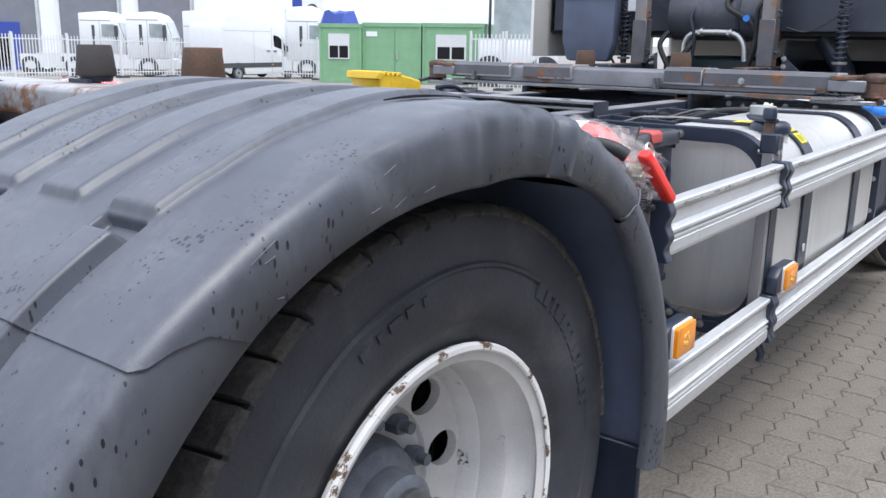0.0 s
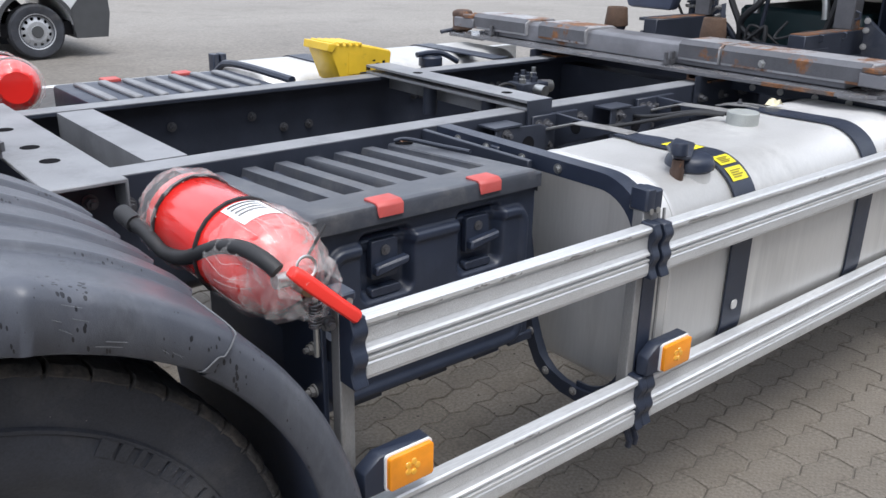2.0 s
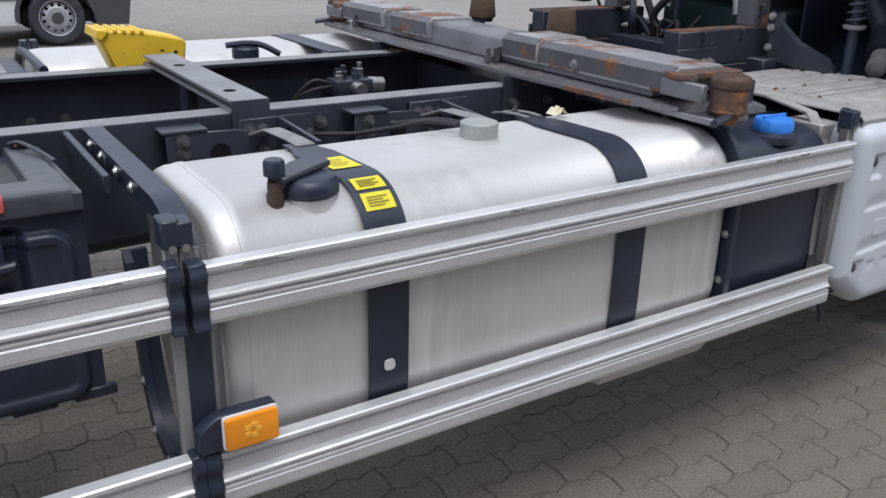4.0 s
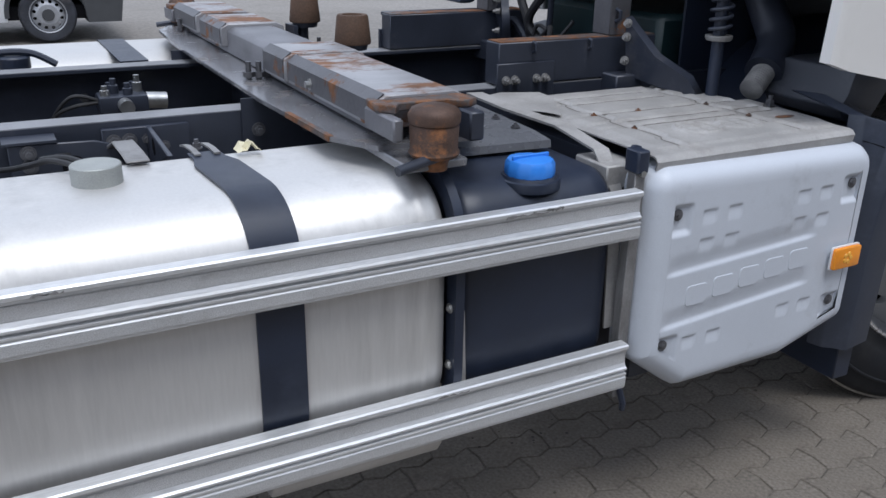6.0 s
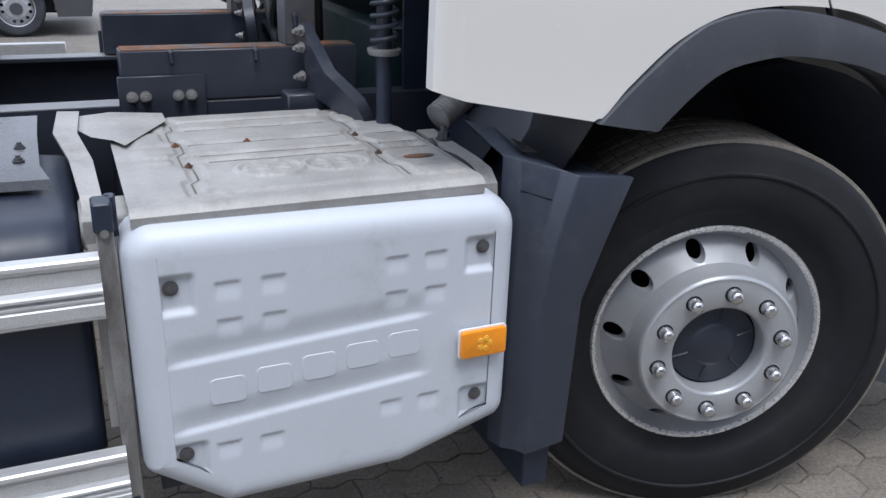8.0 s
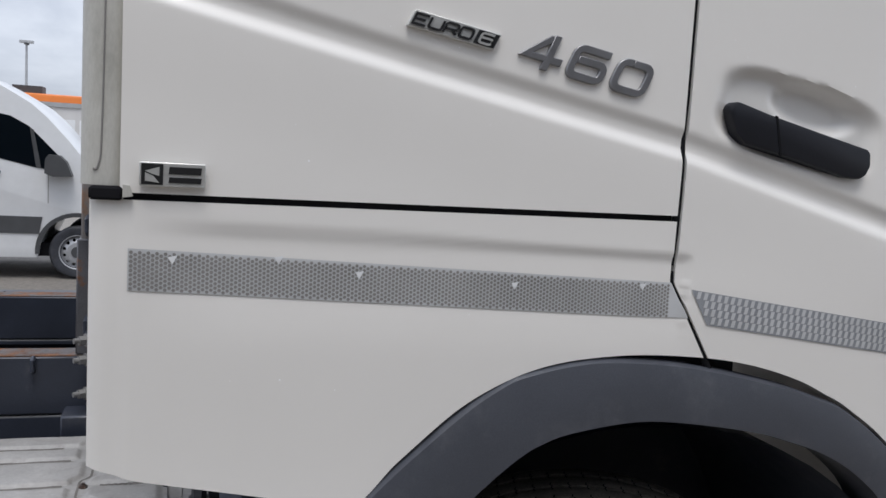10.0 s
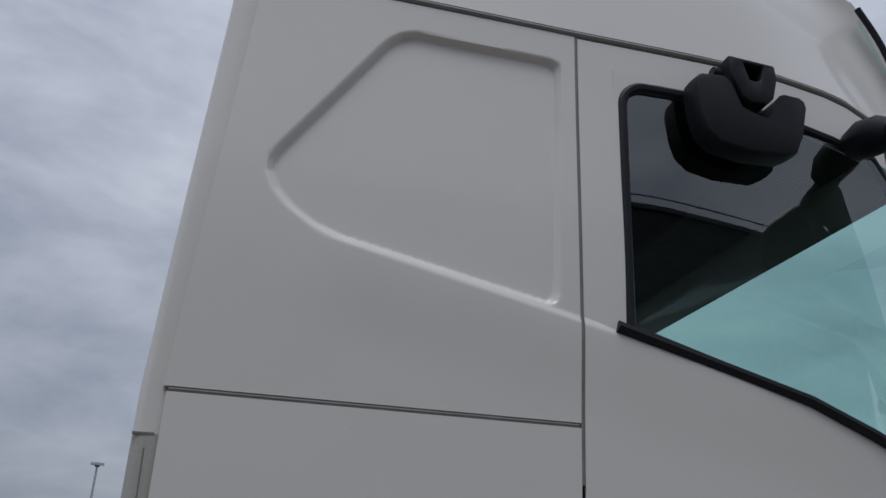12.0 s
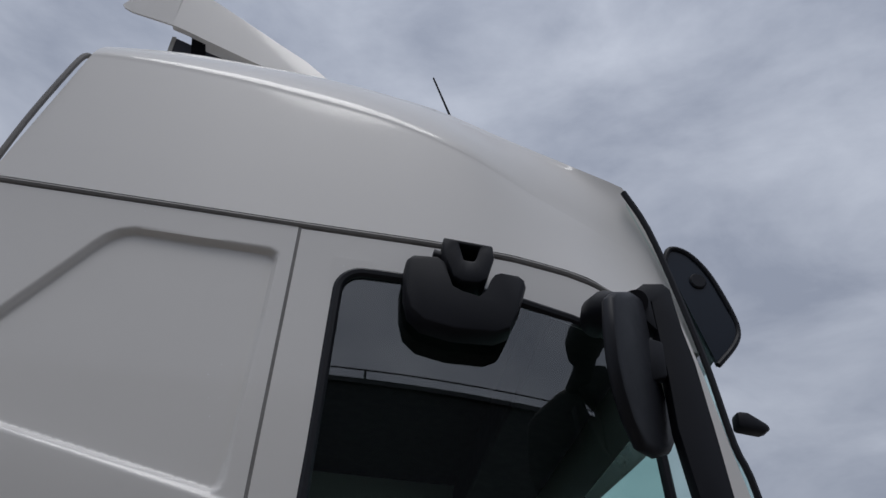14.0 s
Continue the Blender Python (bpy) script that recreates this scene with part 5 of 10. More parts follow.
rows = []
for x, d in ((TX0 - 0.004, 0.10), (TX0, 0.055), (TX0 + 0.008, 0.022), (TX0 + 0.024, 0.004), (TX0 + 0.045, 0.0), (TX0 + 0.046, -0.006), (TX0 + 0.060, -0.006), (TX0 + 0.062, 0.0), (TX1 - 0.062, 0.0), (TX1 - 0.060, -0.006), (TX1 - 0.046, -0.006), (TX1 - 0.045, 0.0), (TX1 - 0.024, 0.004), (TX1 - 0.008, 0.022), (TX1, 0.055), (TX1 + 0.004, 0.10)):
    rows.append([(x, p[0], p[1]) for p in inset(tank_sec, d)])
g = Geo().loft(rows, ring=True, caps=True)
tank = part("fuel_tank", g, M_TANK, truck, "large brushed aluminium fuel tank with black straps", sharp=50)


def strap(xa, xb, skew, lab):
    """A dark band round the tank from the frame over the top and down the face."""
    t = 0.006
    path = [(0.43, TZ1 + t), (0.40, TZ1 + t), (0.385, TZ1 + t), (0.34, TZ1 + t)] + [(p[0], p[1]) for p in arc_poly(TY0 + TR, TZ1 - TR, TR + t, 90, 180, 12)] + [(p[0], p[1]) for p in arc_poly(TY0 + TR, TZ0 + TR, TR + t, 180, 270, 10)] + [(0.5, TZ0 - t)]
    rows = []
    for i, (y, z) in enumerate(path):
        s = skew * max(0, (z - 0.9)) / 0.12 * max(0, y - TY0) / 0.4
        wid = 0.72 if y > 0.36 else 1.0
        xm_, hw = (xa + xb) / 2 + s, (xb - xa) / 2 * wid
        rows.append([(xm_ - hw, y, z), (xm_ + hw, y, z)])
    g = Geo().loft(rows)
    ob = part("tank_strap", g, M_PLASTIC, tank, lab)
    so = ob.modifiers.new("thick", "SOLIDIFY")
    so.thickness, so.offset = 0.005, 0.0
    return ob


strap(1.988, 2.078, -0.02, "black tank strap with yellow warning labels")
s2 = strap(2.643, 2.733, -0.03, "black steel tank strap")
for dx in (-0.026, 0.014):
    xf = 2.688 + dx - 0.028
    part("strap_fork", Geo().loft([[(xf, y, TZ1 + h), (xf + 0.013, y, TZ1 + h), (xf + 0.013, y, TZ1 + h + 0.004), (xf, y, TZ1 + h + 0.004)] for y, h in ((0.395, 0.0095), (0.44, 0.0095), (0.50, 0.004), (0.545, -0.006))], ring=True, caps=True), M_POST, s2, "grey forked strap end")
bolt("fork_bolt", (2.655, 0.47, TZ1 + 0.006), (0, 0, 1), 0.009, s2, M_DARKNUT, 0.02)
# yellow labels on the first strap
lab_path = [(0.285, TZ1 + 0.0105)] + [(p[0], p[1]) for p in arc_poly(TY0 + TR, TZ1 - TR, TR + 0.0105, 90, 168, 16)]
seglen = [0]
for a, b in zip(lab_path, lab_path[1:]):
    seglen.append(seglen[-1] + math.hypot(a[0] - b[0], a[1] - b[1]))
def lab_pt(s):
    return (lerp_at([(l_, p[0]) for l_, p in zip(seglen, lab_path)], s), lerp_at([(l_, p[1]) for l_, p in zip(seglen, lab_path)], s))
for s0, s1_ in ((0.005, 0.090), (0.150, 0.185), (0.195, 0.235)):
    rows = []
    for k in range(9):
        y, z = lab_pt(s0 + (s1_ - s0) * k / 8)
        sk = -0.02 * max(0, (z - 0.9)) / 0.12 * max(0, y - TY0) / 0.4
        rows.append([(2.000 + sk, y, z), (2.066 + sk, y, z)])
    lb = part("warning_label", Geo().loft(rows), M_LABELY, tank, "yellow label with dark unreadable print")
    for q in range(4):
        rows = []
        sa = s0 + (s1_ - s0) * (0.25 + 0.16 * q)
        for k in range(3):
            y, z = lab_pt(sa + 0.0016 * k)
            sk = -0.02 * max(0, (z - 0.9)) / 0.12 * max(0, y - TY0) / 0.4
            rows.append([(2.010 + sk, y - 0.0008, z + 0.0012), (2.054 - 0.010 * (q % 2) + sk, y - 0.0008, z + 0.0012)])
        part("label_print", Geo().loft(rows), M_INKSOFT, lb)
part("strap_spot", Geo().prism(round_rect(2.020, 2.044, 0.640, 0.664, 0.008, 3), "y", TY0 - 0.0125, TY0 - 0.0095), M_RIM_WORN, tank, "grey worn spot")
# filler cap, cap arm and sender neck
cap = Geo().turn([(0.0, 0.034), (0.044, 0.034), (0.054, 0.028), (0.059, 0.016), (0.059, 0.002), (0.050, -0.004), (0.048, -0.030)], (1.912, 0.138, 1.010), "z", 32)
cap_ob = part("filler_cap", cap, M_PLASTIC, tank, "black fuel filler cap with a hinged arm")
part("filler_neck", Geo().turn([(0.052, -0.004), (0.054, -0.03), (0.062, -0.05)], (1.912, 0.138, 1.010), "z", 28), M_TANK, tank)
part("cap_arm", Geo().prism([(1.825, 0.125), (1.85, 0.095), (1.975, 0.17), (1.985, 0.235), (1.90, 0.20)], "z", 1.0445, 1.056), M_FRAME, cap_ob, "dark flat arm", bevel=0.003)
part("hinge_pin", Geo().turn([(0.0, 0.040), (0.014, 0.040), (0.014, 0.02), (0.0165, 0.016), (0.0165, -0.03)], (1.838, 0.120, 1.005), "z", 18), M_RUSTDARK, cap_ob, "rusty hinge pin")
part("arm_knob", Geo().turn([(0.0, 0.082), (0.017, 0.082), (0.020, 0.077), (0.020, 0.052), (0.014, 0.050)], (1.838, 0.120, 1.005), "z", 18), M_PLASTIC, cap_ob, "black knob")
neck = part("sender_neck", Geo().turn([(0.0, 0.034), (0.041, 0.035), (0.044, 0.036), (0.046, 0.034), (0.046, 0.0), (0.056, -0.003), (0.085, -0.006)], (2.438, 0.325, TZ1), "z", 36), M_SENDER, tank, "low round dull grey neck on the tank top")
part("fuel_hose", Geo().tube(smooth_path([(2.41, 0.37, 1.040), (2.37, 0.45, 1.035), (2.33, 0.56, 1.00), (2.28, 0.66, 0.97), (2.20, 0.74, 0.96)]), 0.006, 8), M_HOSE, tank)
part("fuel_hose", Geo().tube(smooth_path([(2.43, 0.37, 1.04), (2.40, 0.46, 1.035), (2.36, 0.60, 1.00), (2.45, 0.74, 0.97)]), 0.006, 8), M_HOSE, tank)
rag = Geo()
random.seed(5)
rag.loft([[(2.72 + 0.05 * i / 5, 0.38 + 0.035 * j / 4 + random.uniform(-.006, .006), 1.028 + random.uniform(0, 0.02) * (0 < i < 5)) for j in range(5)] for i in range(6)])
tagged(part("paper_scrap", rag, M_PAPER, None, "crumpled pale scrap of paper on the tank"), category="scrap")
# tank bracket frames: L-shaped dark hoops
def tank_bracket(x, w, lab, ytop=0.70):
    outer = [(ytop + 0.05, TZ1 + 0.018), (TY0 + TR + 0.02, TZ1 + 0.018)] + arc_poly(TY0 + TR, TZ1 - TR, TR + 0.018, 90, 180, 10) + arc_poly(TY0 + TR, TZ0 + TR, TR + 0.018, 180, 270, 10) + [(0.19, TZ0 - 0.018)]
    inn = [(ytop + 0.05, TZ1 - 0.02), (TY0 + TR + 0.02, TZ1 - 0.02)] + arc_poly(TY0 + TR, TZ1 - TR, TR - 0.020, 90, 180, 10) + arc_poly(TY0 + TR, TZ0 + TR, TR - 0.020, 180, 270, 10) + [(0.19, TZ0 + 0.02)]
    rows = []
    for o, i in zip(outer, inn):
        rows.append([(x, o[0], o[1]), (x + w, o[0], o[1]), (x + w, o[0] * 0.85 + i[0] * 0.15, o[1] * 0.85 + i[1] * 0.15), (x + 0.006, o[0] * 0.85 + i[0] * 0.15, o[1] * 0.85 + i[1] * 0.15), (x + 0.006, i[0], i[1]), (x, i[0], i[1])])
    ob = part("tank_bracket", Geo().loft(rows, ring=True, caps=True), M_PLASTIC, truck, lab)
    for k in (0.30, 0.42, 0.55, 0.66):
        bolt("bracket_bolt", (x - 0.0005, k, TZ1 - 0.002), (-1, 0, 0), 0.009, ob, M_STEEL, 0.008)
    for z in (0.50, 0.62, 0.75):
        bolt("bracket_bolt", (x - 0.0005, TY0 + 0.004, z), (-1, 0, 0), 0.008, ob, M_STEEL, 0.008)
    return ob


tank_bracket(1.625, 0.045, "black steel hoop bracket at the tank end")
# the hoop's lower run, round the tank's back corner
pts_ = [(0.13, 0.456), (0.18, 0.450), (0.235, 0.453), (0.29, 0.470), (0.325, 0.495), (0.352, 0.540), (0.372, 0.588), (0.386, 0.65), (0.395, 0.72), (0.42, 0.85)]
rows = []
for y_, z_ in pts_:
    w_ = Vector((0.22 - y_, 0.72 - z_)).normalized() * 0.036
    rows.append([(1.615, y_, z_), (1.665, y_, z_), (1.665, y_ + w_.x * 0.15, z_ + w_.y * 0.15), (1.632, y_ + w_.x * 0.15, z_ + w_.y * 0.15), (1.632, y_ + w_.x, z_ + w_.y), (1.615, y_ + w_.x, z_ + w_.y)])
ret = part("bracket_return", Geo().loft(rows, ring=True, caps=True), M_PLASTIC, truck, "black steel lower run of the tank hoop", sharp=30)
for y_, z_ in ((0.19, 0.475), (0.285, 0.492), (0.345, 0.58)):
    bolt("bracket_bolt", (1.6145, y_, z_), (-1, 0, 0), 0.008, ret, M_POST, 0.008)
part("bracket_clamp", Geo().box(1.618, 1.66, 0.50, 0.53, 0.985, 1.028), M_PLASTIC, truck, bevel=0.003)
# pale plate below the tank's forward half
part("tank_shoe", Geo().prism([(0.048, 0.478), (0.050, 0.43), (0.066, 0.402), (0.11, 0.392), (0.42, 0.392), (0.42, 0.478)], "x", 2.655, 3.034), M_TANK, tank, "pale metal plate under the tank", bevel=0.006, seg=2)
tank_bracket(3.045, 0.02, "dark steel hoop between the tanks")
for x0 in (2.10, 2.60):
    tri = Geo().prism([(0.50, 1.005), (0.765, 1.015), (0.765, 0.90), (0.70, 0.93)], "x", x0, x0 + 0.012)
    tb = part("tank_console", tri, M_FRAME, truck, "dark steel console between frame and tank", bevel=0.002)
    part("console_hole", Geo().turn([(0.0, 0), (0.020, 0)], (x0 - 0.0006, 0.67, 0.985), "x", 18), M_GAP, tb)
    part("console_foot", Geo().box(x0 - 0.10, x0 + 0.10, 0.752, 0.768, 0.90, 1.015), M_FRAME, tb, bevel=0.002)
    face = part("console_plate", Geo().prism([(x0 - 0.30, 0.88), (x0 - 0.10, 0.90), (x0 - 0.06, 0.985), (x0 - 0.12, 1.005), (x0 - 0.30, 1.010)], "y", 0.70, 0.708), M_FRAME, tb, "dark steel plate with a round hole", bevel=0.002)
    part("plate_hole", Geo().turn([(0.0, 0), (0.026, 0)], (x0 - 0.17, 0.6994, 0.950), "y", 20), M_GAP, face)
    part("plate_top", Geo().box(x0 - 0.31, x0 - 0.20, 0.695, 0.765, 1.0105, 1.016), M_FRAME, tb, "worn flat bracket top")
    for dz in (0.91, 0.96, 0.99):
        bolt("console_bolt", (x0 - 0.26, 0.70, dz), (0, -1, 0), 0.013, tb, M_DARKNUT, 0.024)
    part("strap_arm", Geo().prism([(0.40, 1.030), (0.47, 1.030), (0.60, 1.024), (0.72, 0.985), (0.765, 0.975), (0.765, 0.969), (0.71, 0.979), (0.595, 1.019), (0.47, 1.026), (0.40, 1.026)], "x", x0 - 0.098, x0 - 0.052), M_POST, tb, "worn grey flat arm from strap to frame", bevel=0.002)
    for dx in (-0.075, -0.04):
        for z in (0.925, 0.985):
            bolt("console_bolt", (x0 + dx, 0.752, z), (0, -1, 0), 0.013, tb, M_DARKNUT, 0.026)

# ---- urea tank ----
sec = round_rect(0.055, 0.62, 0.50, 0.985, 0.085, 8)
rows = []
for x, d in ((3.075, 0.09), (3.082, 0.04), (3.10, 0.012), (3.135, 0.0), (3.25, -0.004), (3.40, 0.0), (3.435, 0.012), (3.452, 0.04), (3.458, 0.09)):
    rows.append([(x, p[0], p[1]) for p in inset(sec, d)])
urea = part("urea_tank", Geo().loft(rows, ring=True, caps=True), M_PLASTIC, truck, "black plastic urea tank with a bright blue cap", sharp=60)
part("filler_collar", Geo().turn([(0.030, 0.002), (0.058, 0.002), (0.061, -0.004), (0.066, -0.006), (0.0675, -0.010), (0.0675, -0.026)], (3.268, 0.122, 0.987), "z", 32), M_PLASTIC, urea)
capg = Geo()
rows = []
for k in range(49):
    a = 2 * math.pi * k / 48
    w = 1 - 0.045 * (1 if math.cos(12 * a) < -0.2 else 0)
    rows.append([(3.268 + r * w * math.cos(a), 0.120 + r * w * math.sin(a), 0.985 + z) for r, z in ((0.052, 0.000), (0.054, 0.010), (0.053, 0.028), (0.048, 0.036), (0.030, 0.040), (0.0001, 0.041))])
blue = part("blue_cap", capg.loft(rows), M_BLUE, urea, "bright blue ribbed screw cap")
part("cap_grip", Geo().prism(round_rect(3.222, 3.314, 0.1165, 0.1235, 0.003, 3), "z", 1.022, 1.0310), M_BLUE, blue, bevel=0.002)
cov = Geo().loft([[(3.10, 0.28, 0.995), (3.42, 0.26, 0.995)], [(3.10, 0.285, 1.012), (3.42, 0.265, 1.012)], [(3.12, 0.33, 1.026), (3.405, 0.31, 1.026)], [(3.13, 0.52, 1.034), (3.40, 0.52, 1.034)], [(3.13, 0.68, 1.038), (3.40, 0.68, 1.038)]])
cover = part("urea_cover", cov, M_COVER, truck, "dark grey metal cover behind the urea tank")
so = cover.modifiers.new("thick", "SOLIDIFY")
so.thickness = 0.004
for x, y in ((3.37, 0.34), (3.37, 0.43), (3.16, 0.34), (3.30, 0.62)):
    bolt("cover_screw", (x, y, 1.028 + 0.02 * (y - 0.3)), (0, 0, 1), 0.008, cover, M_DARKNUT, 0.012)
lb = part("cover_label", Geo().add([(3.165, 0.372, 1.0340), (3.300, 0.362, 1.0340), (3.305, 0.432, 1.0368), (3.170, 0.442, 1.0368)], [(0, 1, 2, 3)]), M_LABELW, cover, "white label with unreadable dark print")
for k in range(3):
    part("label_print", Geo().add([(3.197 + 0.03 * k, 0.39 - 0.003 * k, 1.0345), (3.217 + 0.03 * k, 0.388 - 0.003 * k, 1.0345), (3.219 + 0.03 * k, 0.403 - 0.003 * k, 1.0352), (3.199 + 0.03 * k, 0.405 - 0.003 * k, 1.0352)], [(0, 1, 2, 3)]), M_INKBLUE, lb)
hoop = Geo().loft([[(3.44, 0.70, 1.04), (3.485, 0.69, 1.04)], [(3.43, 0.50, 1.040), (3.475, 0.49, 1.040)], [(3.455, 0.30, 1.035), (3.495, 0.29, 1.035)], [(3.465, 0.16, 1.01), (3.50, 0.15, 1.01)], [(3.468, 0.09, 0.93), (3.50, 0.09, 0.93)], [(3.468, 0.07, 0.60), (3.50, 0.07, 0.60)]])
hp = part("pale_hoop", hoop, M_LID, truck, "weathered grey bent strap")
so = hp.modifiers.new("thick", "SOLIDIFY")
so.thickness = 0.006
part("pale_hoop", Geo().loft([[(3.052, 0.30, 1.025), (3.085, 0.30, 1.025)], [(3.055, 0.16, 1.0), (3.088, 0.16, 1.0)], [(3.055, 0.08, 0.93), (3.088, 0.08, 0.93)], [(3.055, 0.05, 0.55), (3.088, 0.05, 0.55)]]), M_LID, truck, "weathered grey bent strap")

# ---- exhaust silencer housing: grey side cover and lid ----
SX0, SX1 = 3.512, 4.235


def shield_outline(n=8):
    p = arc_poly(SX0 + 0.055, 0.995 - 0.055, 0.055, 180, 90, n)
    p += arc_poly(SX1 - 0.07, 0.985 - 0.07, 0.07, 90, 0, n)
    p += [(SX1, 0.60)] + arc_poly(SX1 - 0.05, 0.535, 0.05, 0, -60, 4)
    p += [(4.00, 0.428), (3.72, 0.425)] + arc_poly(3.66, 0.445, 0.02, -90, -130, 2) + arc_poly(SX0 + 0.03, 0.545, 0.03, 230, 180, 3)
    return p


def shrink(poly, d):
    out = []
    n = len(poly)
    for i in range(n):
        a, b, c = Vector(poly[i - 1]), Vector(poly[i]), Vector(poly[(i + 1) % n])
        t = (c - a)
        if t.length < 1e-6:
            t = Vector((1, 0))
        t.normalize()
        nrm = Vector((t.y, -t.x))
        q = b + nrm * d
        out.append((q.x, q.y))
    return out


ol = shield_outline()
rows = []
for d, y in ((0.0, 0.10), (0.0, 0.045), (0.004, 0.020), (0.014, 0.004), (0.026, -0.005), (0.036, -0.0088), (0.046, -0.0100), (0.055, -0.0104)):
    rows.append([(p[0], y, p[1]) for p in shrink(ol, d)])
g = Geo().loft(rows, ring=True)
# the front face, a fine grid with pressed relief
NX, NZ = 170, 130


def shield_relief(x, z):
    y = 0.0
    for (bx, bz) in ((3.584, 0.887), (4.157, 0.889), (3.586, 0.562), (4.155, 0.567)):
        w = step(0.042, 0.030, abs(x - bx)) * step(0.040, 0.024, abs(z - bz + 0.012))
        y += 0.010 * w
    # two long shallow steps
    for (xa, za, xb, zb) in ((3.55, 0.748, 4.06, 0.775), (3.55, 0.612, 4.06, 0.648)):
        if xa < x < xb:
            zl = za + (zb - za) * (x - xa) / (xb - xa)
            d = z - zl
            y += 0.006 * step(-0.012, 0.0, d) * (1 - step(0.0, 0.05, d)) * step(xa, xa + 0.05, x) * (1 - step(xb - 0.05, xb, x))
    for gx, gz, nx, nz in ((3.715, 0.87, 2, 2), (4.02, 0.875, 2, 2), (3.70, 0.555, 2, 1), (4.01, 0.575, 2, 1)):
        for i in range(nx):
            for j in range(nz):
                cx, cz = gx + (i - 0.5) * 0.078, gz - j * 0.070
                dx, dz = abs(x - cx), z - cz
                if dx < 0.026 and abs(dz) < 0.024:
                    y += 0.0034 * step(0.023, 0.018, dx) * step(0.020, 0.016, dz) * step(-0.020, 0.012, dz)
    return y


inner = shrink(ol, 0.055)
face_rows = []


def span_at(x):
    zz = []
    n = len(inner)
    for i in range(n):
        a, b = inner[i], inner[(i + 1) % n]
        if (a[0] - x) * (b[0] - x) <= 0 and abs(a[0] - b[0]) > 1e-9:
            zz.append(a[1] + (b[1] - a[1]) * (x - a[0]) / (b[0] - a[0]))
    return (min(zz), max(zz)) if zz else None


xa, xb = min(p[0] for p in inner) + 1e-4, max(p[0] for p in inner) - 1e-4
for i in range(NX + 1):
    x = xa + (xb - xa) * i / NX
    z0, z1 = span_at(x)
    face_rows.append([(x, -0.0105 + shield_relief(x, z0 + (z1 - z0) * j / NZ), z0 + (z1 - z0) * j / NZ) for j in range(NZ + 1)])
g.loft(face_rows)
# plain sheet under the pressed face
under = shrink(ol, 0.046)
g.add([(p[0], 0.0020, p[1]) for p in under], [tuple(range(len(under)))])
cover_side = part("silencer_side_cover", g, M_GREYPANEL, truck, "light grey pressed side cover of the exhaust silencer with raised lettering", sharp=60)
for bx, bz in ((3.584, 0.887), (4.157, 0.889), (3.586, 0.562), (4.155, 0.567)):
    bolt("cover_screw", (bx, -0.002, bz), (0, -1, 0), 0.010, cover_side, M_DARKNUT, 0.008)
part("backing", Geo().box(SX0 + 0.03, SX1 - 0.03, 0.05, 0.70, 0.46, 0.97), M_FRAME, cover_side)
# maker's mark pressed into the cover: plain raised blocks
for k in range(5):
    xc, zc = 3.665 + 0.083 * k, 0.682 + 0.0145 * k / 4 * 4 * 0.55
    g = Geo().prism(round_rect(xc - 0.032, xc + 0.032, zc - 0.026, zc + 0.026, 0.010, 3), "y", -0.0118, -0.009)
    part("raised_mark", g, M_GREYPANEL, cover_side, bevel=0.0012)

# pressed lid
LX0, LX1, LY0, LY1 = 3.535, 4.170, 0.032, 0.66


def lid_z(x, y):
    """Pressed panels: long fields parted by grooves, a cross groove with screws, raised round signs."""
    z = 1.016
    zig = 0.016 * step(-0.4, 0.4, math.sin(2 * math.pi * (y - 0.06) / 0.19))
    cross = abs(x - (4.026 + zig))
    field = step(0.012, 0.019, cross)
    cross2 = abs(x - (3.665 - zig))
    field *= step(0.012, 0.019, cross2)
    for yy in (0.270, 0.318, 0.405, 0.53, 0.60):
        field *= step(0.007, 0.014, abs(y - yy))
    field *= step(0.066, 0.078, y) * step(3.56, 3.59, x) * step(4.165, 4.150, x)
    z += 0.0055 * field
    for cx in (3.80, 3.93):
        r = math.hypot((x - cx) / 1.25, y - 0.185)
        z += 0.005 * step(0.056, 0.052, r) * step(0.044, 0.048, r)
        if r < 0.042:
            z += 0.004 * step(0.1, 0.6, math.sin(160 * (x + 0.7 * y)) * math.cos(120 * y))
    z += 0.0004 * math.sin(40 * x + 3 * math.sin(30 * y))
    return z


rows = []
for i in range(161):
    x = LX0 + (LX1 - LX0) * i / 160
    row = []
    back = LY1 - 0.28 * step(0.86, 1.0, i / 160)
    front = LY0 + 0.0
    row += [(x, front - 0.004, 0.985), (x, front - 0.008, 1.004), (x, front, 1.013)]
    for j in range(141):
        y = front + 0.010 + (back - front - 0.010) * j / 140
        row.append((x, y, lid_z(x, y)))
    rows.append(row)
lid_top = part("silencer_lid", Geo().loft(rows), M_LID, truck, "dusty weathered metal lid of the silencer with pressed ribs", sharp=50)
so = lid_top.modifiers.new("thick", "SOLIDIFY")
so.thickness, so.offset = 0.004, -1.0
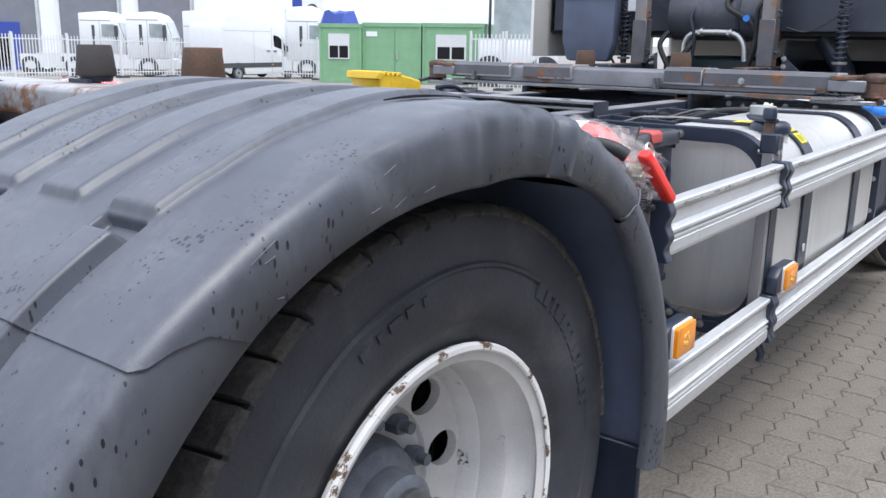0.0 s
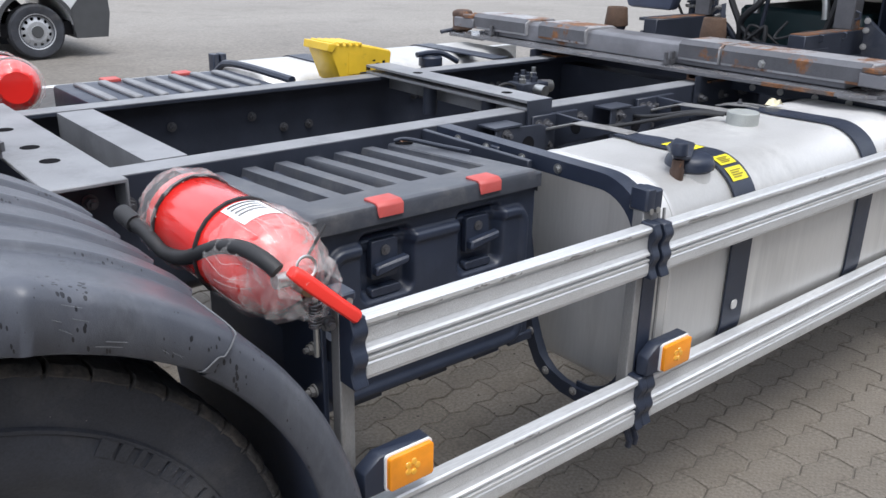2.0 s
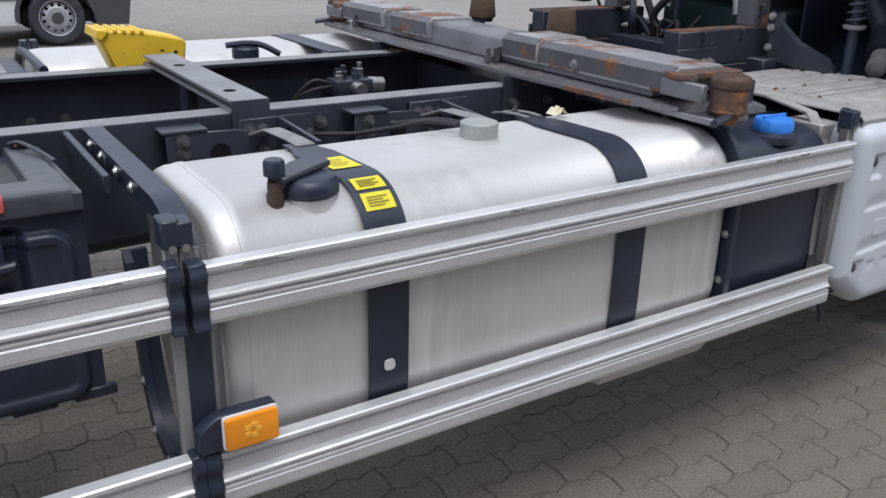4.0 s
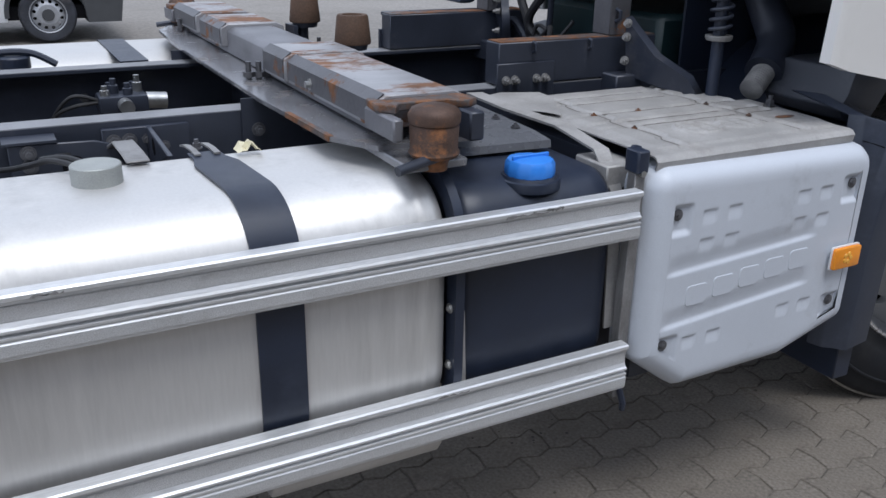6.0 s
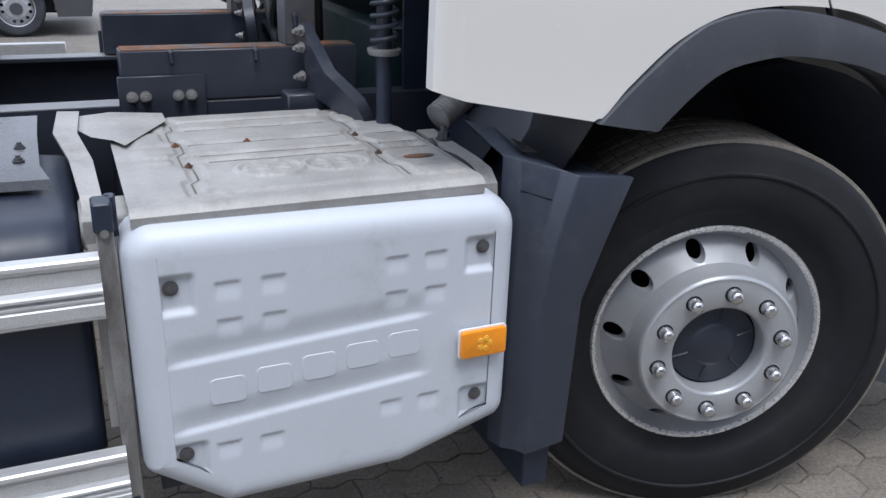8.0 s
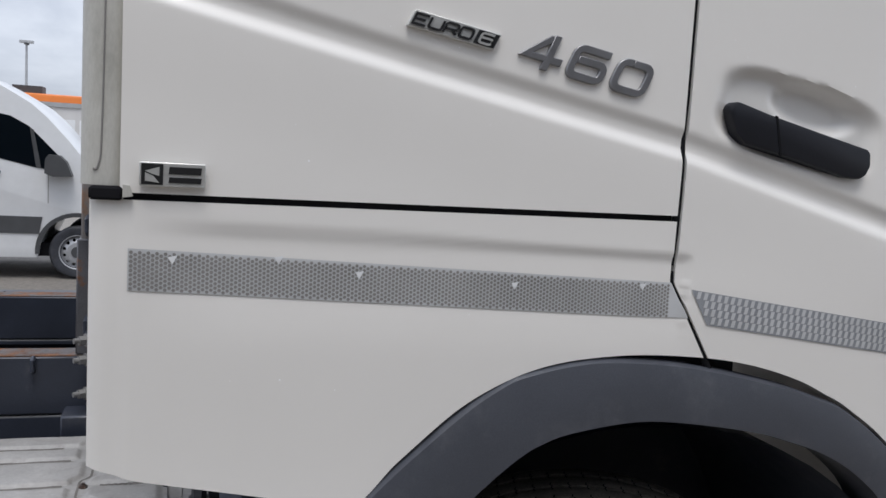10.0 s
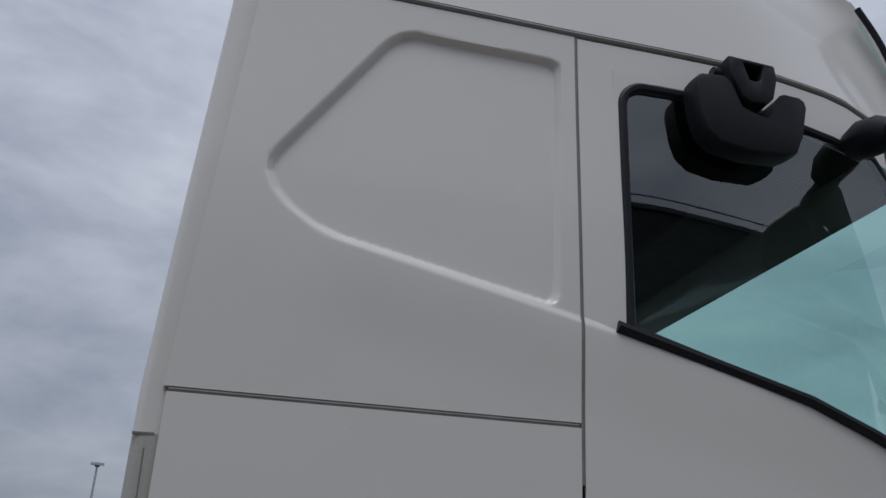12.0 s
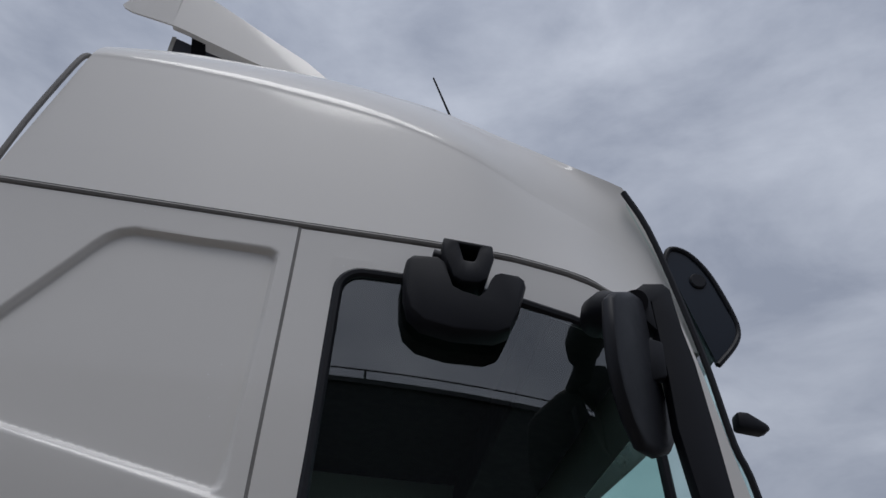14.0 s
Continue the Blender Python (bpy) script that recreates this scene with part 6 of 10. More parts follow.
# dark strips laid in the pressed grooves for their shade and some dirt
for yy, x0_, x1_ in ((0.270, 3.70, 4.01), (0.318, 3.69, 4.00), (0.405, 3.68, 4.00), (0.53, 3.69, 4.0), (0.60, 3.70, 3.98), (0.270, 4.07, 4.15), (0.318, 4.06, 4.15), (0.405, 4.06, 4.13)):
    pts_ = [(x0_ + (x1_ - x0_) * k / 24, yy + 0.0012 * math.sin(k * 1.7), lid_z(x0_ + (x1_ - x0_) * k / 24, yy) + 0.0016) for k in range(25)]
    part("groove_dirt", Geo().loft([[(p[0], p[1] - 0.0042 - 0.001 * math.sin(k * 2.3), p[2]), (p[0], p[1] + 0.0042, p[2])] for k, p in enumerate(pts_)]), M_GROOVE, lid_top, "brown strip for shade and dirt in a groove")
for xc_ in (4.026, 3.665):
    rows = []
    for k in range(61):
        y = 0.085 + 0.50 * k / 60
        zg = 0.016 * step(-0.4, 0.4, math.sin(2 * math.pi * (y - 0.06) / 0.19))
        x = xc_ + (zg if xc_ > 4 else -zg)
        rows.append([(x - 0.0020, y, lid_z(x, y) + 0.0008), (x + 0.0020, y, lid_z(x, y) + 0.0008)])
    part("groove_dirt", Geo().loft(rows), M_GROOVE, lid_top, "dark strip for shade and dirt in the cross groove")
for x, y in ((3.66, 0.255), (4.034, 0.245), (4.034, 0.40), (3.80, 0.408), (3.655, 0.41)):
    bolt("rusty_rivet", (x, y, 1.0165), (0, 0, 1), 0.0055, lid_top, M_RUST, 0.008)
part("lid_smear", Geo().add([(4.098 + 0.034 * math.cos(a * 0.524), 0.184 + 0.013 * math.sin(a * 0.524), 1.0232) for a in range(12)], [tuple(range(12))]), M_RUST, lid_top, "orange rust smear")
part("lid_flange", Geo().loft([[(3.44, 0.66, 1.032), (3.55, 0.70, 1.032), (3.66, 0.67, 1.03)], [(3.46, 0.60, 1.030), (3.56, 0.60, 1.030), (3.66, 0.60, 1.028)], [(3.50, 0.50, 1.026), (3.54, 0.46, 1.026), (3.56, 0.42, 1.024)]]), M_LID, lid_top, "curved lid flange")
part("lid_post", Geo().prism(round_rect(3.500, 3.518, 0.058, 0.080, 0.004, 2), "z", 0.965, 1.035), M_PLASTIC, truck, "black clip beside the cover", bevel=0.002)
# strap, bolts and hose between the lid and the mudguard
st = part("cover_strap", Geo().loft([[(4.196, y, z), (4.238, y, z)] for y, z in ((0.44, 1.008), (0.20, 1.004), (0.135, 0.998), (0.105, 0.975), (0.096, 0.90), (0.092, 0.60))]), M_LID, truck, "weathered pale strap beside the silencer cover")
so = st.modifiers.new("thick", "SOLIDIFY")
so.thickness = 0.006
bolt("strap_bolt", (4.222, 0.345, 1.008), (0, 0, 1), 0.013, st, M_DARKNUT, 0.03)
bolt("strap_bolt", (4.186, 0.33, 1.004), (0, 0, 1), 0.011, st, M_STEEL, 0.012)
part("strap_lug", Geo().prism([(4.178, 0.15), (4.196, 0.15), (4.196, 0.46), (4.170, 0.46)], "z", 0.985, 1.000), M_LID, st, bevel=0.002)
part("drain_hose", Geo().tube(smooth_path([(4.172, 0.27, 1.0), (4.186, 0.20, 1.004), (4.194, 0.12, 0.985), (4.19, 0.10, 0.92)]), 0.009, 8), M_HOSE, st)
brk = part("silencer_bracket", Geo().box(3.46, 3.55, 0.10, 0.22, 0.93, 0.985), M_LID, truck, bevel=0.004)

# ---- front mudguard behind the front wheel ----
cols = [
    [(4.25, 0.11, 1.03), (4.25, 0.11, 0.86), (4.248, 0.10, 0.71), (4.245, 0.10, 0.37)],
    [(4.272, 0.075, 1.03), (4.272, 0.07, 0.90), (4.262, 0.06, 0.71), (4.258, 0.06, 0.37)],
    [(4.352, 0.048, 1.010), (4.315, 0.046, 0.86), (4.290, 0.042, 0.713), (4.282, 0.042, 0.37)],
    [(4.374, 0.018, 1.004), (4.334, 0.016, 0.86), (4.309, 0.015, 0.713), (4.300, 0.015, 0.37)],
    [(4.504, 0.012, 0.990), (4.452, 0.012, 0.86), (4.408, 0.016, 0.728), (4.396, 0.018, 0.38)],
    [(4.494, 0.060, 0.985), (4.440, 0.060, 0.86), (4.396, 0.060, 0.728), (4.384, 0.060, 0.38)]]
g = Geo().loft(cols)
top_in = [(4.25, 0.30, 1.06), (4.282, 0.215, 1.06), (4.331, 0.20, 1.019), (4.356, 0.20, 0.984), (4.45, 0.20, 0.957), (4.47, 0.20, 0.955)]
g.loft([[c[0] for c in cols], top_in])
guard = part("front_mudguard", g, M_GUARD, truck, "dark grey plastic mudguard behind the front wheel", bevel=0.005, seg=2, sharp=30)
# paler plastic than the mudguard stands for strong light on this face
part("inner_guard", Geo().prism([(4.331, 1.019), (4.356, 0.984), (4.452, 0.957), (4.501, 1.027), (4.56, 1.12), (4.37, 1.12), (4.355, 1.056)], "y", 0.2, 0.47), M_ARCH, guard, "plastic guard end under the cab, paler grey for the light on it", bevel=0.006, seg=2)
part("guard_seam", Geo().tube([(4.273, 0.0715, 0.966), (4.300, 0.0605, 0.958), (4.334, 0.0475, 0.947)], 0.0012, 6), M_GAP, guard)
part("guard_dirt", Geo().add([(4.285, 0.10, 1.0375), (4.325, 0.10, 1.0325), (4.325, 0.15, 1.036), (4.292, 0.16, 1.051)], [(0, 1, 2, 3)]), M_BROWNBLACK, guard, "dried brown dirt")
so = guard.modifiers.new("thick", "SOLIDIFY")
so.thickness = 0.004
part("guard_flap", Geo().box(4.31, 4.375, 0.04, 0.45, 0.26, 0.40), M_PLASTIC, guard, bevel=0.003)
rows = []
for i in range(16):
    a = radians(127 + 53 * i / 15)
    rows.append([(4.85 + 0.57 * math.cos(a), y, 0.508 + 0.57 * math.sin(a)) for y in (0.08, 0.30, 0.62)])
part("guard_lining", Geo().loft(rows), M_GUARD, guard)

# ---- fire extinguishers wrapped in film ----
def extinguisher(near):
    s, shift = (1, 0.0) if near else (-1, 0.10)

    def Y(y):
        return y if near else 2 * CY - y

    def V(x, y, z):
        return (x + shift, Y(y), z)

    a, b = Vector(V(0.764, 0.432, 1.038)), Vector(V(0.782, 0.100, 1.026))
    base = thing("fire_extinguisher", (a + b) / 2 - Vector((0, 0, 0.10)), "red fire extinguisher wrapped in clear film beside the tool box" if near else "red fire extinguisher in film on the far side", "extinguisher", "extinguishers")
    d = (b - a).normalized()
    prof = [(-0.02, 0.05), (0.0, 0.072), (0.02, 0.083), (0.29, 0.083), (0.32, 0.076), (0.342, 0.055), (0.355, 0.028), (0.372, 0.026)]
    body = part("cylinder", Geo().tube([a + d * t for t, r in prof], [r for t, r in prof], 28), M_RED, base, "glossy red cylinder")
    side = d.cross(Vector((0, 0, 1))).normalized()
    up = side.cross(d).normalized()

    def on(t, ang, r):
        return a + d * t + (side * math.cos(radians(ang)) + up * math.sin(radians(ang))) * r

    def patch(name, t0, t1, a0, a1, r, m, lab=""):
        return part(name, Geo().loft([[on(t0 + (t1 - t0) * i / 6, a0 + (a1 - a0) * j / 8, r) for j in range(9)] for i in range(7)]), m, body, lab)

    q = (lambda x: x) if near else (lambda x: 180 - x)
    patch("paper_label", 0.21, 0.285, q(62), q(112), 0.0842, M_LABELW, "white label")
    for k in range(4):
        patch("label_print", 0.215 + 0.012 * k, 0.220 + 0.012 * k, q(68), q(104), 0.0847, M_INK)
    for k in range(3):
        patch("side_print", 0.06 + 0.075 * k, 0.115 + 0.075 * k, q(128), q(146), 0.0844, M_LABELW, "white printed bar")
    patch("blue_label", 0.23, 0.30, q(150), q(178), 0.0843, M_INKBLUE, "blue and white label")
    patch("label_line", 0.24, 0.255, q(152), q(176), 0.0848, M_LABELW)
    for t in (0.05, 0.20):
        part("strap", Geo().tube([on(t, ang, 0.0852) for ang in range(0, 361, 15)], 0.004, 6), M_HOSE, base, "black strap")
    # crumpled film at both ends
    random.seed(3 if near else 4)
    for t0, t1 in ((-0.05, 0.06), (0.24, 0.40)):
        rows = []
        for i in range(15):
            t = t0 + (t1 - t0) * i / 14
            rr = 0.088 if 0.0 < t < 0.30 else 0.088 - 0.6 * max(0.0 - t, t - 0.30)
            ring = [on(t + random.uniform(-.004, .004), 12 * k, rr + random.uniform(-0.004, 0.007)) for k in range(30)]
            rows.append(ring + ring[:1])
        part("film", Geo().loft(rows), M_FILM, base, "crumpled clear plastic film", sharp=20)
    # pale translucent tubes stand for white highlights along the film's folds
    for k in range(26):
        ang = 13.8 * k + random.uniform(-5, 5)
        t1_ = random.uniform(0.20, 0.27)
        pts_ = [on(0.352, ang, 0.034), on(0.335, ang + 2, 0.062 + random.uniform(-.003, .003)), on(0.315, ang + random.uniform(-4, 4), 0.079), on(0.285, ang + random.uniform(-6, 6), 0.0858), on(t1_, ang + random.uniform(-10, 10), 0.0856)]
        part("film_wrinkle", Geo().tube(smooth_path(pts_, 3), 0.0007, 5), M_WRINKLE, base)
    for k in range(12):
        ang = 30 * k + random.uniform(-9, 9)
        pts_ = [on(-0.018, ang, 0.052), on(0.0, ang + 4, 0.076), on(0.03, ang + random.uniform(-8, 8), 0.0862), on(0.06, ang + random.uniform(-8, 8), 0.0855)]
        part("film_wrinkle", Geo().tube(smooth_path(pts_, 3), 0.0008, 5), M_WRINKLE, base)
    # loose crumpled film gathered round the valve
    rows = []
    for i in range(13):
        t = 0.315 + 0.115 * i / 12
        rr = 0.082 - 0.045 * (i / 12) ** 1.5
        ring = [on(t + random.uniform(-.008, .008), 15 * k, rr * random.uniform(0.80, 1.12)) for k in range(24)]
        rows.append(ring + ring[:1])
    part("film_ruffle", Geo().loft(rows), M_RUFFLE, base, "loose crumpled film round the valve", sharp=10)
    tip = a + d * 0.375
    part("loose_tie", Geo().tube([Vector(V(0.800, 0.060, 1.060)), Vector(V(0.840, 0.068, 1.103))], 0.0025, 6), M_HOSE, base)
    part("valve", Geo().cyl(tip - d * 0.01, tip + d * 0.03, 0.016, 12), M_BRASS, base, "brass valve")
    part("gauge", Geo().cyl(tip + up * 0.01 + side * 0.02, tip + up * 0.012 + side * 0.045, 0.012, 14), M_STEEL, base)
    part("ring_pin", Geo().tube([Vector(V(0.770 + 0.016 * math.cos(t * 0.4), 0.012 + 0.004 * math.sin(t * 0.4), 1.066 + 0.016 * math.sin(t * 0.4))) for t in range(17)], 0.0025, 6), M_STEEL, base, "bright wire ring")
    h0, h1 = Vector(V(0.745, 0.012, 1.066)), Vector(V(0.852, -0.002, 0.966))
    dd = (h1 - h0).normalized()
    sd = dd.cross(Vector((0, 0, 1))).normalized()
    uu = sd.cross(dd)
    rows = []
    for t, w, h in ((0, 0.012, 0.010), (0.2, 0.014, 0.012), (0.7, 0.013, 0.011), (0.95, 0.0125, 0.011), (1.0, 0.009, 0.007)):
        c = h0 + (h1 - h0) * t
        rows.append([c + sd * (w * u) + uu * (h * v) for u, v in ((-1, -1), (1, -1), (1, 0.6), (0.5, 1), (-0.5, 1), (-1, 0.6))])
    part("handle", Geo().loft(rows, ring=True, caps=True), M_REDPLASTIC, base, "bright red lever handle", bevel=0.003)
    hose = smooth_path([V(0.672, 0.43, 1.037), V(0.676, 0.40, 1.032), V(0.678, 0.364, 1.022), V(0.684, 0.33, 1.010), V(0.690, 0.269, 1.020), V(0.700, 0.215, 1.044), V(0.708, 0.165, 1.066), V(0.718, 0.11, 1.078), V(0.728, 0.065, 1.072), V(0.738, 0.042, 1.058)])
    part("hose", Geo().tube(hose, 0.013, 10), M_HOSE, base, "black rubber hose")
    part("hose_nozzle", Geo().cyl(hose[0] + Vector((-0.004, 0.05 * s, 0.008)), hose[0], 0.017, 12), M_HOSE, base)


extinguisher(True)
extinguisher(False)

# ---- wheel chock hung on the far rail ----
ch = thing("wheel_chock", (2.0, 1.75, 0.99), "yellow plastic wheel chock resting on the chassis", "chock")
prof = [(1.915, 0.992), (2.135, 0.985), (2.150, 1.082), (2.145, 1.096), (2.08, 1.112), (1.985, 1.130), (1.87, 1.136), (1.865, 1.120)]
shell = part("chock_body", Geo().prism(prof, "y", 1.665, 1.815), M_YELLOW, ch, "hollow yellow plastic wedge", bevel=0.006)
for k in range(5):
    x = 1.885 + 0.028 * k
    part("chock_tooth", Geo().box(x, x + 0.013, 1.66, 1.82, 1.130 - 0.002 * k, 1.141 - 0.002 * k), M_YELLOW, shell, bevel=0.002)
part("chock_lip", Geo().prism([(1.855, 1.112), (1.875, 1.106), (1.90, 1.135), (1.86, 1.140)], "y", 1.655, 1.825), M_YELLOW, shell, bevel=0.002)
for x, z, w, h in ((2.03, 1.03, 0.018, 0.02), (2.075, 1.025, 0.016, 0.008), (2.075, 1.045, 0.016, 0.008), (2.105, 1.05, 0.012, 0.01), (2.06, 1.06, 0.012, 0.006)):
    part("chock_slot", Geo().box(x, x + w, 1.6642, 1.6648, z, z + h), M_GAP, shell)
part("chock_recess", Geo().prism([(1.95, 1.02), (2.01, 1.02), (2.005, 1.09), (1.95, 1.10)], "y", 1.6632, 1.6645), M_YELLOW, shell)
# holder under the chock
part("chock_holder", Geo().box(1.93, 2.13, 1.60, 1.82, 0.975, 0.984), M_FRAME, truck)

# ---- far side: tool box, tank, brackets ----
far_tool = part("far_tool_box", Geo().box(1.01, 1.655, 1.63, 2.06, 0.60, 1.012), M_PLASTIC, truck, "black tool box on the far side with a ribbed lid", bevel=0.012, seg=2)
for i in range(7):
    x = 1.06 + i * 0.083
    part("lid_rib", Geo().box(x, x + 0.030, 1.66, 2.00, 1.010, 1.024), M_FRAMETOP, far_tool, bevel=0.004)
for xc in (1.20, 1.464):
    part("red_tab", Geo().box(xc - 0.03, xc + 0.03, 2.01, 2.068, 1.008, 1.022), M_TAB, far_tool, "faded red tab", bevel=0.003)
rows = []
for x, d in ((1.70, 0.10), (1.705, 0.05), (1.725, 0.01), (1.75, 0.0), (2.98, 0.0), (3.01, 0.02), (3.03, 0.08)):
    rows.append([(x, 2 * CY - p[0], p[1]) for p in inset(tank_sec, d)])
far_tank = part("far_fuel_tank", Geo().loft(rows, ring=True, caps=True), M_TANK, truck, "aluminium fuel tank on the far side", sharp=50)
for x in (2.0, 2.68):
    path = [(0.70, TZ1 + 0.006)] + arc_poly(TY0 + TR, TZ1 - TR, TR + 0.006, 90, 180, 10) + [(TY0 - 0.006, 0.6)]
    st = part("tank_strap", Geo().loft([[(x, 2 * CY - y, z), (x + 0.09, 2 * CY - y, z)] for y, z in path]), M_PLASTIC, far_tank)
    so = st.modifiers.new("thick", "SOLIDIFY")
    so.thickness = 0.005
part("filler_neck", Geo().turn([(0.0, 0.05), (0.042, 0.05), (0.048, 0.044), (0.048, 0.012), (0.040, 0.008), (0.040, -0.01)], (2.37, 1.70, 1.004), "z", 20), M_PLASTIC, far_tank, "black filler cap")
part("cap_lever", Geo().tube(smooth_path([(2.30, 1.70, 1.062), (2.37, 1.70, 1.066), (2.43, 1.69, 1.058), (2.49, 1.67, 1.025)]), 0.011, 8), M_PLASTIC, far_tank)
for x in (1.722, 1.756):
    part("far_post_clip", Geo().prism(round_rect(x - 0.013, x + 0.013, 2.29, 2.34, 0.005, 2), "z", 0.95, 1.035), M_PLASTIC, truck, bevel=0.002)
part("far_bracket", Geo().tube(smooth_path([(1.685, 1.62, 1.03), (1.685, 2.05, 1.03), (1.685, 2.2, 0.99), (1.685, 2.31, 0.85), (1.685, 2.31, 0.5)]), 0.014, 8), M_PLASTIC, truck)
for z0, z1 in ((0.848, 0.960), (0.468, 0.590)):
    part("far_guard_rail", Geo().box(0.87, 3.48, 2.33, 2.358, z0, z1), M_ALU, truck, bevel=0.004)
# grey valve block with fittings between the rails
VX, VY, VZ = 2.64, 1.41, 0.968
vb = part("valve_block", Geo().box(VX - 0.07, VX + 0.07, VY - 0.05, VY + 0.05, VZ - 0.055, VZ), M_FRAME, truck, "dark air valve block with screw fittings", bevel=0.006, seg=2)
for k, (x_, y_, h_) in enumerate(((-0.05, -0.02, 0.03), (-0.02, 0.01, 0.045), (0.015, -0.02, 0.035), (0.05, 0.02, 0.05), (-0.03, 0.035, 0.03), (0.04, 0.04, 0.028))):
    part("fitting", Geo().turn([(0.0, h_), (0.009, h_), (0.009, h_ * 0.6), (0.014, h_ * 0.55), (0.014, 0.0)], (VX + x_, VY + y_, VZ), "z", 12), M_FRAME if k % 3 else M_STEEL, vb)
part("side_fitting", Geo().cyl((VX, VY - 0.05, VZ - 0.025), (VX, VY - 0.10, VZ - 0.025), 0.022, 14), M_STEEL, vb)
part("side_fitting", Geo().cyl((VX + 0.07, VY, VZ - 0.025), (VX + 0.13, VY, VZ - 0.03), 0.026, 14), M_STEEL, vb)
part("side_fitting", Geo().cyl((VX - 0.02, VY - 0.03, VZ - 0.05), (VX - 0.02, VY - 0.03, VZ - 0.16), 0.030, 14), M_FRAME, vb)
for k in range(2):
    part("air_line", Geo().tube(smooth_path([(VX - 0.06 + 0.04 * k, VY, VZ - 0.02), (VX - 0.14, VY, VZ - 0.03 * k), (VX - 0.20, VY + 0.06, VZ - 0.08), (VX - 0.22, VY + 0.15, VZ - 0.18)]), 0.006, 8), M_HOSE, vb)
# bracket that carries the block on the far rail
part("valve_bracket", Geo().box(VX - 0.03, VX + 0.03, VY + 0.05, 1.60, VZ - 0.07, VZ - 0.056), M_FRAME, vb)

# ---- cab ----
def crease(x):
    """Height of the long crease that falls towards the front."""
    return lerp_at([(4.0, 1.832), (4.104, 1.808), (4.475, 1.732), (4.90, 1.646), (5.48, 1.489), (6.2, 1.30)], x)


RECESS = [(4.438, 2.940), (4.458, 2.966), (4.484, 2.987), (4.520, 2.999), (4.848, 2.988), (4.866, 2.978), (4.872, 2.958), (4.860, 2.398), (4.853, 2.378), (4.835, 2.370), (4.385, 2.462), (4.330, 2.482), (4.280, 2.515), (4.245, 2.553), (4.226, 2.595), (4.228, 2.622), (4.240, 2.647)]


def poly_dist(poly, x, z):
    """Distance inside a polygon: positive within."""
    best, inside = 1e9, False
    n = len(poly)
    for i in range(n):
        (x0, z0), (x1, z1) = poly[i], poly[(i + 1) % n]
        if (z0 > z) != (z1 > z) and x < (x1 - x0) * (z - z0) / (z1 - z0) + x0:
            inside = not inside
        dx, dz = x1 - x0, z1 - z0
        t = max(0, min(1, ((x - x0) * dx + (z - z0) * dz) / (dx * dx + dz * dz)))
        best = min(best, math.hypot(x - x0 - dx * t, z - z0 - dz * t))
    return best if inside else -best


def side_y(x, z):
    """The cab's outer side at a place, from its edge inwards."""
    y = 0.035 + 0.022 * step(2.3, 3.1, z) + 0.010 * step(1.45, 1.1, z)
    y += 0.10 * max(0, x - 5.15) ** 2
    if z < 1.532:
        y += 0.004 * step(4.118, 4.108, x) + 0.010 * step(4.084, 4.068, x)
    d = z - crease(x)
    fade = step(6.1, 5.7, x)
    y += fade * (0.0070 * step(0.026, 0.005, d) * step(-0.027, -0.003, d) - 0.0022 * step(-0.003, -0.027, d) * step(-0.17, -0.04, d))
    # shallow pressed step over the grey tape
    zs = lerp_at([(4.1, 1.476), (4.5, 1.466), (4.9, 1.452)], x)
    if x < 4.93:
        y += 0.005 * step(zs + 0.030, zs + 0.012, z) * step(zs - 0.14, zs - 0.01, z) * step(4.10, 4.25, x)
    if 2.3 < z < 3.05 and x < 4.95:
        r = poly_dist(RECESS, x, z)
        y += 0.016 * step(0.0, 0.014, r)
        # soft fold that carries the recess's lower edge on to the window sill
    dl = z - lerp_at([(4.2, 2.52), (4.36, 2.47), (4.845, 2.363), (4.99, 2.33), (5.43, 2.218), (5.6, 2.16), (6.0, 2.0)], x)
    y -= 0.006 * step(4.30, 4.45, x) * step(0.006, -0.012, dl) * step(-0.22, -0.02, dl)
    # door handle pocket
    if 4.9 < x < 5.4:
        c, s_ = math.cos(radians(-11)), math.sin(radians(-11))
        u = ((x - 5.115) * c + (z - 1.690) * s_) / 0.158
        v = (-(x - 5.115) * s_ + (z - 1.690) * c) / 0.064
        y += 0.017 * step(1.06, 0.80, (abs(u) ** 3.5 + abs(v) ** 3.5) ** (1 / 3.5))
        # scooped finger room above the handle
        u2, v2 = ((x - 5.150) * c + (z - 1.716) * s_) / 0.095, (-(x - 5.150) * s_ + (z - 1.716) * c) / 0.040
        y += 0.016 * step(1.0, 0.55, math.hypot(u2, v2))
    return y


def skew(z):
    """The shut line leans forwards below the tape."""
    return 0.60 * max(0.0, 1.433 - z)


